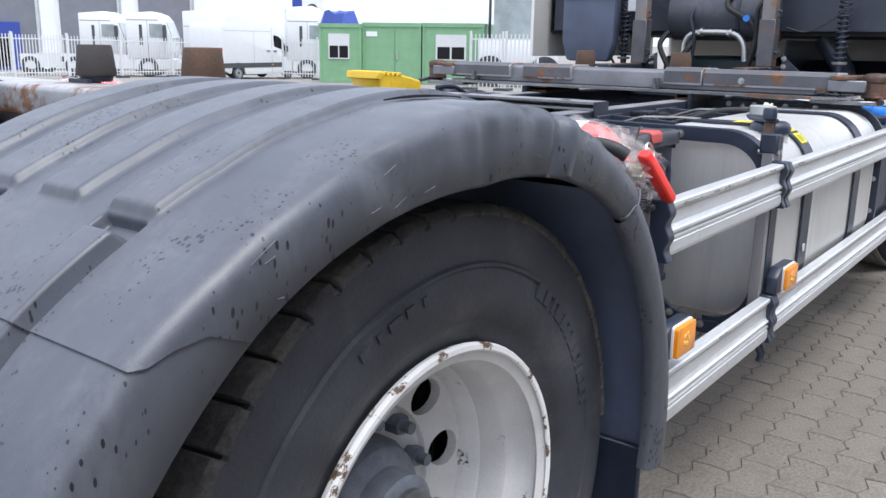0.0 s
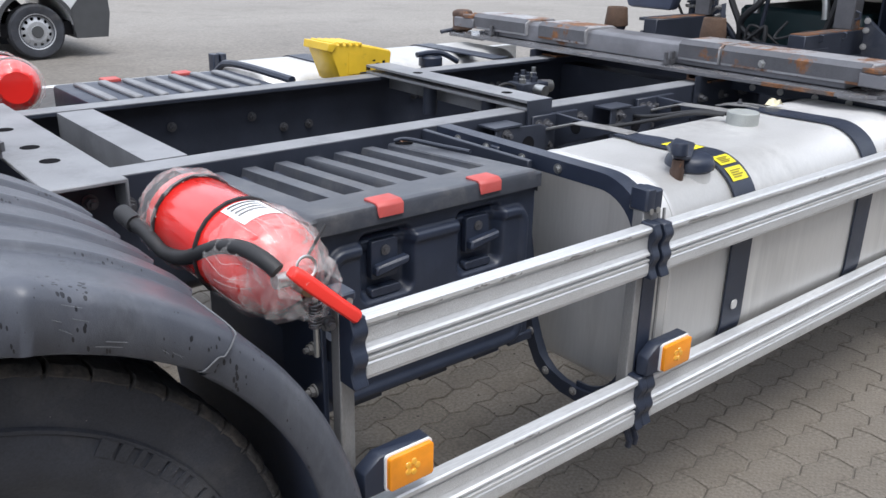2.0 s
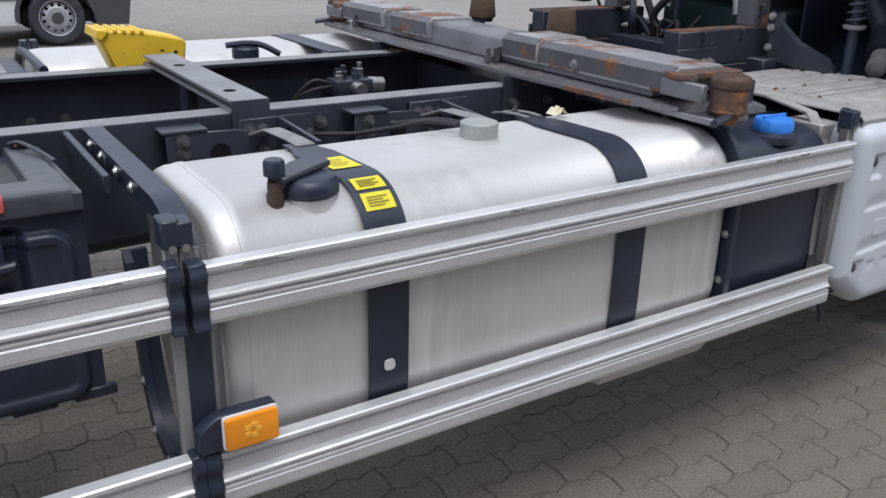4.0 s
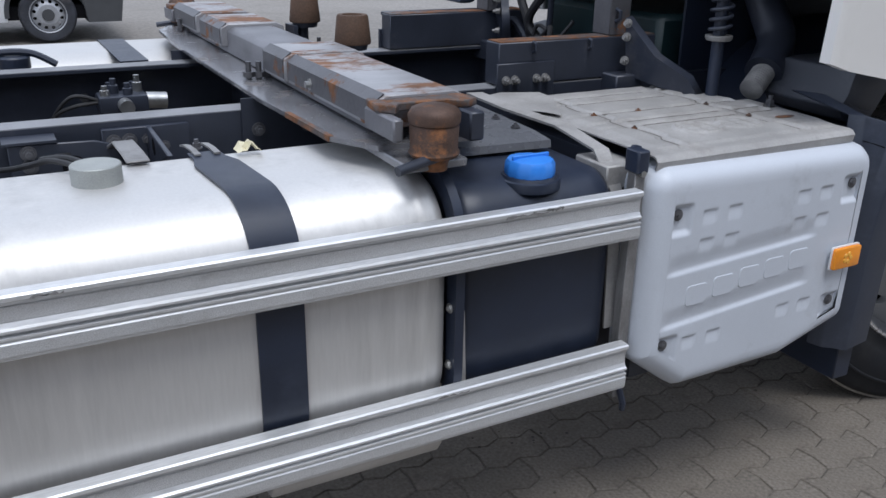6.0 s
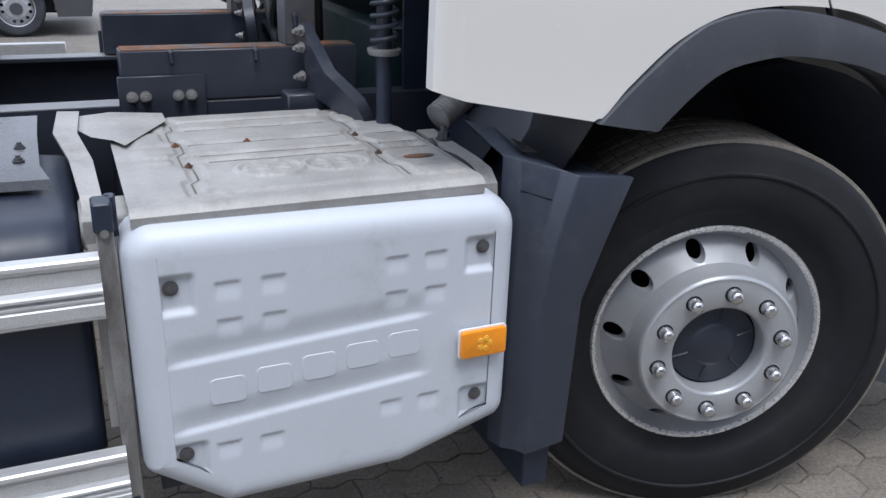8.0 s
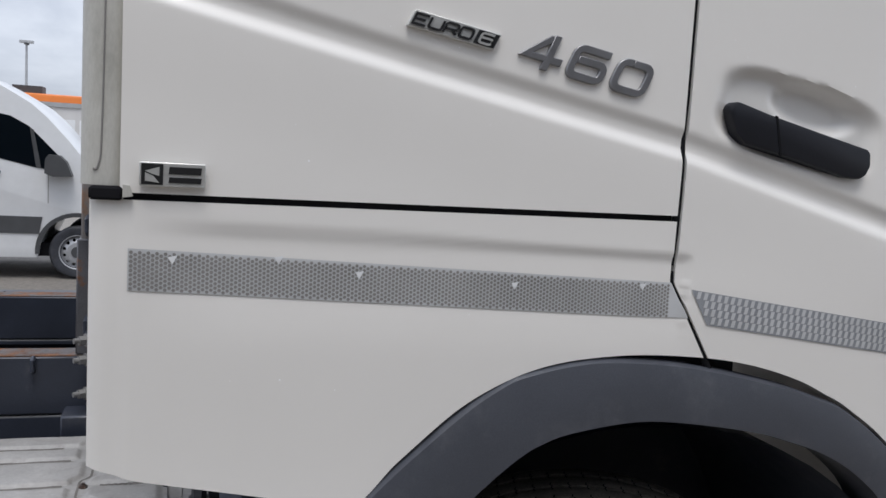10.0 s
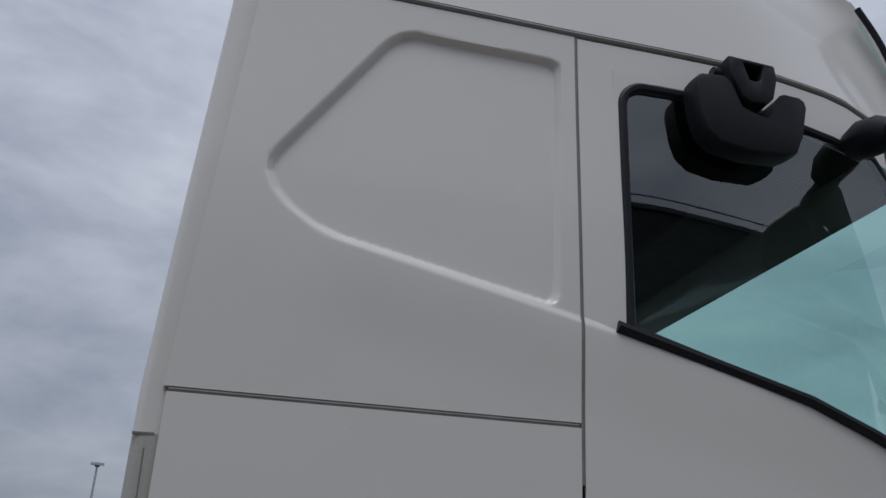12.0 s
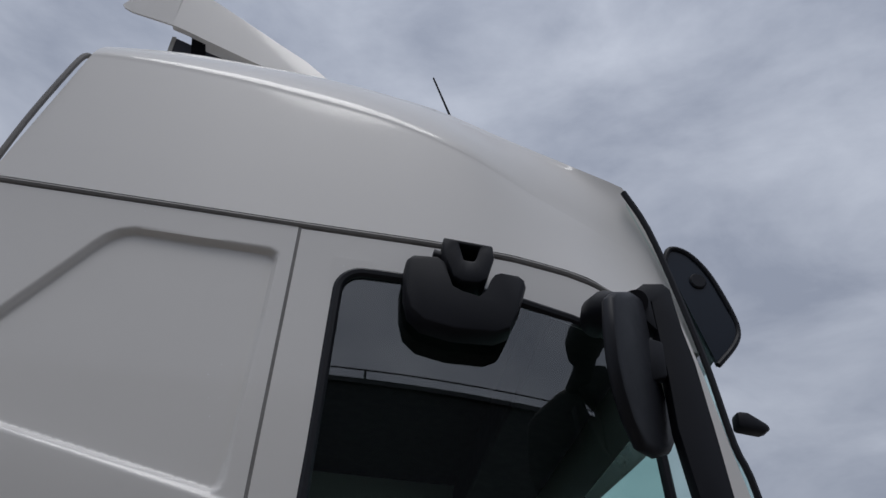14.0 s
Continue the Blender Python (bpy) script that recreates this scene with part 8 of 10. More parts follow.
# its flat housing stands askew, from outside at the rear to inside at the front
PLATE = [(-0.018, 2.769), (0.010, 2.798), (0.081, 2.838), (0.133, 2.849), (0.158, 2.762), (0.190, 2.670), (0.229, 2.599), (0.240, 2.543), (0.214, 2.512), (0.158, 2.484), (0.088, 2.476), (0.040, 2.517), (0.005, 2.570), (-0.014, 2.623), (-0.022, 2.696)]
mu, mz = sum(p[0] for p in PLATE) / len(PLATE), sum(p[1] for p in PLATE) / len(PLATE)
rows = []
for off, d in ((-0.016, 0.10), (-0.013, 0.03), (-0.006, 0.0), (0.008, 0.0), (0.014, 0.03), (0.017, 0.10)):
    ring = []
    for u, z in PLATE:
        u, z = u + (mu - u) * d, z + (mz - z) * d
        ring.append((5.600 + 0.70 * u - 0.714 * off, -0.225 + 0.714 * u + 0.70 * off, z))
    rows.append(ring)
part("mirror_head", Geo().loft(rows, ring=True, caps=True), M_MIRROR, main, "flat black mirror housing", sharp=40)
BOW = [((5.676, 2.83), (5.735, 2.775)), ((5.690, 2.872), (5.727, 2.838)), ((5.712, 2.893), (5.726, 2.848)), ((5.758, 2.900), (5.728, 2.848)), ((5.774, 2.886), (5.729, 2.838)), ((5.792, 2.785), (5.738, 2.760)), ((5.812, 2.705), (5.750, 2.66)), ((5.840, 2.535), (5.758, 2.55)), ((5.858, 2.415), (5.785, 2.42)), ((5.872, 2.30), (5.815, 2.30))]
rows = [[(ox, -0.130, oz), (ox, -0.092, oz), (ix, -0.092, iz), (ix, -0.130, iz)] for (ox, oz), (ix, iz) in BOW]
part("mirror_bow", Geo().loft(rows, ring=True, caps=True), M_MIRROR, main, "black arm bowed over the mirror housing", bevel=0.008, seg=2)
part("mirror_bridge", Geo().prism([(5.668, 2.775), (5.700, 2.755), (5.745, 2.745), (5.748, 2.66), (5.690, 2.64)], "y", -0.135, -0.098), M_MIRROR, main, "black bridge between housing and arm", bevel=0.008, seg=2)
part("lower_arm", Geo().tube(smooth_path([(5.86, -0.16, 2.31), (5.855, -0.10, 2.28), (5.85, -0.03, 2.27), (5.84, 0.09, 2.26)]), 0.022, 12), M_MIRROR, main, "black lower mirror arm")
part("camera_fin", Geo().prism([(6.05, 2.765), (6.08, 2.765), (6.125, 2.74), (6.138, 2.725), (6.115, 2.715), (6.05, 2.72)], "y", 0.18, 0.225), M_MIRROR, truck, "small black mirror wing", bevel=0.01, seg=2)

# ---- door handle, badges, tapes ----
hp_ = [(4.974, 1.704), (4.979, 1.713), (4.988, 1.716), (5.052, 1.699), (5.136, 1.680), (5.238, 1.658), (5.245, 1.652), (5.247, 1.631), (5.240, 1.616), (5.229, 1.609), (5.199, 1.610), (5.104, 1.632), (5.005, 1.652), (4.988, 1.667), (4.978, 1.690)]
hd = part("door_handle", Geo().prism(hp_, "y", 0.022, 0.048), M_MIRROR, truck, "black door handle in two pieces", bevel=0.006, seg=2)
part("handle_split", Geo().prism([(5.055, 1.699), (5.059, 1.698), (5.0725, 1.637), (5.0685, 1.638)], "y", 0.0212, 0.024), M_GAP, hd)


def word(text, x, z, size, y, m, name, parent, angle=-9, sx=1.0, bold=0.0, depth=0.003, shear=0.25):
    cu = bpy.data.curves.new(name, "FONT")
    cu.body, cu.size, cu.extrude, cu.offset, cu.shear = text, size, depth, bold, shear
    tmp = bpy.data.objects.new(name, cu)
    me = bpy.data.meshes.new_from_object(tmp)
    bpy.data.objects.remove(tmp)
    me.materials.append(m)
    ob = new(name, me)
    ob.parent = parent
    world_m = Matrix.Translation((x, y, z)) @ Matrix.Rotation(radians(-angle), 4, "Y") @ Matrix.Rotation(radians(90), 4, "X") @ Matrix.Diagonal((sx, 1, 1, 1))
    ob.matrix_basis = Matrix.Identity(4)
    ob.matrix_parent_inverse = parent_world(parent).inverted() @ world_m
    return ob



def stroked(g, pts, w, y0, y1, place):
    """A flat bar that follows a line of points, mitred at its corners."""
    left, right = [], []
    for i, p in enumerate(pts):
        p = Vector(p)
        a = (p - Vector(pts[i - 1])).normalized() if i else None
        b = (Vector(pts[i + 1]) - p).normalized() if i < len(pts) - 1 else None
        a, b = a or b, b or a
        na, nb = Vector((-a.y, a.x)), Vector((-b.y, b.x))
        m = (na + nb).normalized()
        k = w / 2 / max(0.5, m.dot(na))
        left.append(p + m * k)
        right.append(p - m * k)
    rows = []
    for l_, r_ in zip(left, right):
        (ax, az), (bx, bz) = place(l_), place(r_)
        rows.append([(ax, y0, az), (bx, y0, bz), (bx, y1, bz), (ax, y1, az)])
    return g.loft(rows, ring=True, caps=True)


def on_badge(p):
    """From upright letter space to the slanted, falling line of the badge."""
    u, v = p[0] + 0.24 * p[1], p[1]
    c, s_ = math.cos(radians(-10.2)), math.sin(radians(-10.2))
    return 4.624 + u * c - v * s_, 1.7425 + u * s_ + v * c


def rounded(pts, r, n=4):
    """A line of points with its inner corners rounded."""
    out = [pts[0]]
    for p, q, w in zip(pts, pts[1:], pts[2:]):
        p, q, w = Vector(p), Vector(q), Vector(w)
        a, b = q + (p - q).normalized() * r, q + (w - q).normalized() * r
        for i in range(n + 1):
            t = i / n
            m = a * (1 - t) ** 2 + q * 2 * t * (1 - t) + b * t * t
            out.append((m.x, m.y))
    return out + [pts[-1]]


DH, DW, DS = 0.0525, 0.0615, 0.0112
num = thing("power_badge", (4.73, 0.03, 1.74), "dark chrome number badge 460 on the cab side", "badge")
for k, lines in enumerate((
        [[(0.041, 0.0), (0.041, DH)], [(DW + 0.001, 0.0165), (0.006, 0.0165), (0.036, DH - 0.005)]],
        [rounded([(DW - 0.004, DH - 0.0057), (0.0057, DH - 0.0057), (0.0057, 0.0057), (DW - 0.0057, 0.0057), (DW - 0.0057, 0.0295), (0.0115, 0.0295)], 0.011)],
        [rounded([(DW * 0.4, DH - 0.0057), (0.0057, DH - 0.0057), (0.0057, 0.0057), (DW - 0.0057, 0.0057), (DW - 0.0057, DH - 0.0057), (DW * 0.4 - 0.0004, DH - 0.0057)], 0.013)])):
    g = Geo()
    for j, ln in enumerate(lines):
        stroked(g, [(u + k * 0.0716, v) for u, v in ln], DS, 0.0290 + 0.0004 * j, 0.0365, on_badge)
    part("digit", g, M_CHROME, num, bevel=0.0012)


def on_plate(p):
    """From upright letter space to the slanted line of the small badge."""
    u, v = p[0] + 0.28 * p[1], p[1]
    c, s_ = math.cos(radians(-10.0)), math.sin(radians(-10.0))
    return 4.4625 + u * c - v * s_, 1.7775 + u * s_ + v * c


eb = part("emission_badge", Geo().prism([on_plate(p) for p in ((0.0, 0.0), (0.127, 0.0), (0.127, 0.0235), (0.0, 0.0235))], "y", 0.027, 0.036), M_BADGE, truck, "silver EURO 6 badge", bevel=0.001)
part("badge_box", Geo().prism([on_plate(p) for p in ((0.094, 0.002), (0.125, 0.002), (0.125, 0.0215), (0.094, 0.0215))], "y", 0.0262, 0.0275), M_BADGEINK, eb, "black box behind the figure")
LH, LW, LS = 0.0140, 0.0180, 0.0031
for u0, m_, lines in ((0.0045, M_BADGEINK, [[(LW, LH), (0.0, LH), (0.0, 0.0), (LW, 0.0)], [(0.0, LH / 2), (LW * 0.85, LH / 2)]]),
                      (0.0265, M_BADGEINK, [rounded([(0.0, LH), (0.0, 0.0), (LW, 0.0), (LW, LH)], 0.004)]),
                      (0.0485, M_BADGEINK, [rounded([(0.0, 0.0), (0.0, LH), (LW, LH), (LW, LH * 0.42), (0.0, LH * 0.42)], 0.004), [(LW * 0.55, LH * 0.42), (LW, 0.0)]]),
                      (0.0705, M_BADGEINK, [rounded([(LW / 2, LH), (0.0, LH), (0.0, 0.0), (LW, 0.0), (LW, LH), (LW / 2 - 0.0002, LH)], 0.0045)]),
                      (0.1005, M_BADGE, [rounded([(LW, LH), (0.0, LH), (0.0, 0.0), (LW, 0.0), (LW, LH * 0.55), (0.002, LH * 0.55)], 0.004)])):
    g = Geo()
    for j, ln in enumerate(lines):
        stroked(g, [(u0 + u, 0.0047 + v) for u, v in ln], LS, 0.0248 + 0.0002 * j, 0.0272, on_plate)
    part("badge_letter", g, m_, eb)
dp = part("dealer_plate", Geo().prism(round_rect(4.129, 4.209, 1.547, 1.577, 0.002, 2), "y", 0.024, 0.032), M_BADGE, truck, "small silver dealer plate with a black square", bevel=0.001)
part("plate_square", Geo().box(4.1315, 4.1575, 0.0228, 0.0245, 1.549, 1.575), M_BADGEINK, dp)
part("plate_sign", Geo().prism([(4.136, 1.566), (4.153, 1.5715), (4.153, 1.560), (4.144, 1.5625)], "y", 0.0218, 0.023), M_BADGE, dp)
part("plate_sign", Geo().prism([(4.136, 1.5535), (4.153, 1.5515), (4.146, 1.560), (4.136, 1.564)], "y", 0.0218, 0.023), M_BADGE, dp)
part("plate_bar", Geo().prism([(4.164, 1.563), (4.203, 1.563), (4.204, 1.572), (4.165, 1.572)], "y", 0.0228, 0.0245), M_BADGEINK, dp)
part("plate_bar", Geo().prism([(4.164, 1.552), (4.203, 1.552), (4.204, 1.559), (4.165, 1.559)], "y", 0.0228, 0.0245), M_BADGEINK, dp)

# perforated tape: a backing strip and a grid of small dark dots
def tape_z(x):
    return lerp_at([(4.117, 1.467), (4.915, 1.433)], x), lerp_at([(4.117, 1.413), (4.937, 1.377)], x)


rows = []
for i in range(61):
    u = i / 60
    col = []
    for j in range(5):
        v = j / 4
        x = 4.117 + (4.906 - 4.117) * u
        zt, zb = tape_z(x)
        z = zb + (zt - zb) * v
        x2 = x + skew(z) * step(0.9, 1.0, u)
        col.append((x2, side_y(x2, z) - 0.0012, z))
    rows.append(col)
tape = part("grey_tape", Geo().loft(rows), M_STRIPE2, truck, "grey dotted reflective tape, scuffed")
dots = Geo()
k = 0
x = 4.121
while x < 4.905:
    zt, zb = tape_z(x)
    for j in range(9):
        z = zb + (zt - zb) * (j + 0.5 + (0.5 if k % 2 else 0)) / 9.3
        if z < zt - 0.002:
            y = side_y(x, z) - 0.0018
            dots.add([(x + 0.0024 * math.cos(a * 1.0472), y, z + 0.0024 * math.sin(a * 1.0472)) for a in range(6)], [(0, 1, 2, 3, 4, 5)])
    x += 0.0052
    k += 1
tagged(part("tape_dots", dots, M_SEAL, tape, "fine dark dots", weld=False), kind="stuff")
for xs_, zf in ((4.165, 0.85), (4.41, 0.75), (4.64, 0.72), (4.85, 0.9), (4.30, 1.0)):
    zt, zb = tape_z(xs_)
    z = zb + (zt - zb) * zf
    part("tape_scuff", Geo().add([(xs_, side_y(xs_, z) - 0.0024, z), (xs_ + 0.012, side_y(xs_, z) - 0.0024, z + 0.002), (xs_ + 0.006, side_y(xs_, z) - 0.0024, z - 0.010)], [(0, 1, 2)]), M_LABELW, tape)
rows = []
for i in range(41):
    x = 4.940 + (5.62 - 4.940) * i / 40
    zt = lerp_at([(4.929, 1.425), (5.345, 1.368), (5.62, 1.31)], x)
    rows.append([(x + 0.6 * (zt - z), side_y(x + 0.6 * (zt - z), z) - 0.0014, z) for z in (zt - 0.056, zt - 0.028, zt)])
tape2 = part("checked_tape", Geo().loft(rows), M_STRIPE, truck, "grey checked reflective tape on the door")
chk = Geo()
for i in range(52):
    for j in range(4):
        x = 4.948 + 0.0125 * i + 0.0062 * (j % 2)
        zt = lerp_at([(4.929, 1.425), (5.345, 1.368), (5.62, 1.31)], x)
        z1 = zt - 0.002 - 0.0132 * j
        z0 = z1 - 0.0112
        o = 0.6 * (zt - z1)
        chk.add([(x + o, side_y(x + o, z0) - 0.0022, z0), (x + o + 0.0068, side_y(x + o, z0) - 0.0022, z0), (x + o + 0.0092, side_y(x + o, z1) - 0.0022, z1), (x + o + 0.0024, side_y(x + o, z1) - 0.0022, z1)], [(0, 1, 2, 3)])
tagged(part("check_pattern", chk, M_STRIPE2, tape2, "light checks", weld=False), kind="stuff")

# ---- wheel arch trim on the cab ----
OUT = [(4.421, 1.098), (4.487, 1.162), (4.578, 1.241), (4.63, 1.276), (4.672, 1.295), (4.775, 1.314), (4.885, 1.311), (4.99, 1.297), (5.128, 1.267), (5.20, 1.245), (5.269, 1.218), (5.381, 1.140), (5.47, 1.035), (5.52, 0.915), (5.55, 0.75)]
INN = [(4.565, 1.074), (4.600, 1.108), (4.645, 1.149), (4.675, 1.172), (4.70, 1.186), (4.75, 1.203), (4.86, 1.217), (4.96, 1.210), (5.079, 1.191), (5.15, 1.172), (5.22, 1.148), (5.30, 1.105), (5.38, 1.035), (5.43, 0.93), (5.46, 0.77)]
a_, b_ = smooth_path([(x, 0, z) for x, z in OUT], 4), smooth_path([(x, 0, z) for x, z in INN], 4)
rows = []
for o, i in zip(a_, b_):
    m_ = o.lerp(i, 0.45)
    yo = side_y(o.x, o.z)
    rows.append([(o.x, yo + 0.03, o.z), (o.x, yo + 0.004, o.z), (o.x + (i.x - o.x) * 0.05, yo - 0.006, o.z + (i.z - o.z) * 0.05), (m_.x, yo - 0.014, m_.z), (i.x, yo - 0.010, i.z), (i.x, yo + 0.01, i.z - 0.003), (i.x, yo + 0.10, i.z + 0.002)])
part("wheel_arch_trim", Geo().loft(rows), M_ARCH, truck, "dark grey plastic wheel arch trim", sharp=45)
# dark inner wheel housing
rows = []
for i in range(25):
    a = radians(10 + 150 * i / 24)
    rows.append([(4.92 + 0.66 * math.cos(a), y, 0.55 + 0.64 * math.sin(a)) for y in (0.09 if i < 18 else 0.46, 0.50, 0.80)])
part("wheel_housing", Geo().loft(rows), M_PLASTIC, truck, "black inner wheel housing")
part("housing_wall", Geo().box(4.30, 5.60, 0.80, 0.81, 0.45, 1.30), M_PLASTIC, truck)
part("step_box", Geo().loft([[(5.44, 0.06, 0.30), (5.44, 0.06, 0.95)], [(5.50, 0.035, 0.28), (5.50, 0.035, 1.0)], [(5.95, 0.07, 0.28), (5.95, 0.07, 1.0)], [(6.15, 0.2, 0.3), (6.15, 0.2, 1.0)]]), M_ARCH, truck, "dark grey cab step box")
part("front_bumper", Geo().prism([(6.05, 0.12), (6.22, 0.35), (6.28, CY), (6.22, 2.0), (6.05, 2.24), (5.98, 2.2), (5.98, 0.16)], "z", 0.46, 1.95), M_PAINT, truck, bevel=0.02)

# ---- behind the cab: air filter, springs, pipes ----
part("rear_crossframe", Geo().box(3.96, 4.06, 0.70, 1.66, 0.98, 1.05), M_FRAME, truck, bevel=0.004)
flt = part("air_filter", Geo().tube([(4.24, 1.42, 1.44), (4.24, 0.83, 1.44)], 0.15, 28), M_ARCH, truck, "black round air filter housing")
part("filter_band", Geo().tube([(4.24, 1.03, 1.44), (4.24, 1.01, 1.44)], 0.157, 28), M_FRAME, flt)
part("filter_valve", Geo().cyl((4.10, 0.97, 1.41), (4.06, 0.96, 1.408), 0.018, 10), M_BLUE, flt, "small blue valve")
part("intake_box", Geo().loft([[(3.99, 1.74, 1.16), (4.07, 1.74, 1.16), (4.07, 2.02, 1.16), (3.99, 2.02, 1.16)], [(3.98, 1.70, 1.28), (4.07, 1.70, 1.28), (4.07, 2.05, 1.28), (3.98, 2.05, 1.28)], [(3.98, 1.70, 2.0), (4.07, 1.70, 2.0), (4.07, 2.05, 2.0), (3.98, 2.05, 2.0)]], ring=True, caps=True), M_LINING, truck, "black air intake box", bevel=0.02, seg=2)
for k in range(6):
    part("intake_slat", Geo().box(3.972, 3.98, 1.71, 2.04, 1.52 + 0.05 * k, 1.535 + 0.05 * k), M_PLASTIC, truck)
for y in (0.48, 1.70):
    sp = [(4.13 + 0.028 * math.cos(t * 0.5), y + 0.028 * math.sin(t * 0.5), 1.195 + 0.0021 * t) for t in range(0, 150)]
    spr = part("coil_spring", Geo().tube(sp, 0.0055, 8), M_FRAME, truck, "black cab coil spring")
    part("damper", Geo().cyl((4.13, y, 0.98), (4.13, y, 1.42), 0.018, 14), M_PLASTIC, spr)
    part("spring_seat", Geo().turn([(0, 0.0), (0.034, 0.0), (0.038, 0.006), (0.038, 0.014), (0, 0.014)], (4.13, y, 1.176), "z", 20), M_POST, spr)
    arm_ = Geo().loft([[(4.03, y + 0.26 * (1 if y < 1 else -1), 1.22), (4.05, y + 0.26 * (1 if y < 1 else -1), 1.05)], [(4.06, y + 0.15 * (1 if y < 1 else -1), 1.12), (4.08, y + 0.15 * (1 if y < 1 else -1), 1.03)], [(4.10, y + 0.05 * (1 if y < 1 else -1), 1.07), (4.12, y + 0.02 * (1 if y < 1 else -1), 1.02)]])
    ar = part("cab_mount_arm", arm_, M_FRAME, truck, "dark curved cab mount arm")
    so = ar.modifiers.new("thick", "SOLIDIFY")
    so.thickness = 0.03
    for z in (1.09, 1.16, 1.20):
        bolt("mount_bolt", (4.005, y + 0.245 * (1 if y < 1 else -1), z), (-1, -0.5 if y < 1 else 0.5, 0), 0.010, ar, M_POST, 0.026)
flex = [(4.25 + 0.002 * t, 0.445 + 0.00083 * t, 1.032 + 0.00108 * t) for t in range(0, 46)]
fx = part("flex_pipe", Geo().tube(flex, [0.029 + (0.0055 if i % 4 in (1, 2) else 0) for i in range(46)], 20), M_FLEX, truck, "ribbed metal flexible exhaust pipe")
part("exhaust_elbow", Geo().tube(smooth_path([(4.325, 0.476, 1.072), (4.375, 0.50, 1.105), (4.42, 0.53, 1.16), (4.43, 0.58, 1.23), (4.43, 0.64, 1.32)]), 0.056, 18), M_FRAME, fx, "dark exhaust elbow")
pipe_ = smooth_path([(4.10, 1.315, 1.18), (4.10, 1.312, 1.27), (4.10, 1.27, 1.325), (4.10, 1.16, 1.335), (4.10, 1.03, 1.325), (4.10, 0.975, 1.27), (4.10, 0.96, 1.18)])
cp = part("coolant_pipe", Geo().tube(pipe_, 0.018, 14), M_STEEL, truck, "bent bright metal pipe")
for k in (20, 30):
    part("pipe_clamp", Geo().tube([pipe_[k], pipe_[k + 1]], 0.025, 14), M_STEEL, cp, "bright hose clamp")
    part("clamp_screw", Geo().box(pipe_[k].x - 0.035, pipe_[k].x - 0.022, pipe_[k].y - 0.008, pipe_[k].y + 0.008, pipe_[k].z - 0.012, pipe_[k].z + 0.012), M_STEEL, cp, bevel=0.002)
part("engine_block", Geo().box(4.25, 5.2, 0.86, 1.50, 0.75, 1.20), M_ENGINEGREEN, truck, "green painted engine", bevel=0.02)
random.seed(11)
for k in range(14):
    y = random.uniform(0.85, 1.75)
    z = random.uniform(1.15, 1.8)
    col = [M_HOSE, M_HOSE, M_FRAME, M_HOSE][k % 4]
    part("rear_hose", Geo().tube(smooth_path([(4.12, y, z - 0.2), (4.08, y + 0.03, z - 0.28), (4.09, y + random.uniform(-0.15, 0.15), max(1.12, z - 0.42)), (4.12, y + random.uniform(-0.2, 0.2), 1.02)]), random.choice((0.007, 0.011, 0.016)), 8), col, truck)
part("white_coupling", Geo().box(4.06, 4.07, 1.58, 1.66, 1.45, 1.52), M_LABELW, truck, bevel=0.004)
part("suzie_wire", Geo().tube(smooth_path([(4.08, 0.45, 1.48), (4.06, 0.52, 1.40), (4.06, 0.64, 1.34), (4.05, 0.74, 1.36)]), 0.004, 6), M_HOSE, truck)

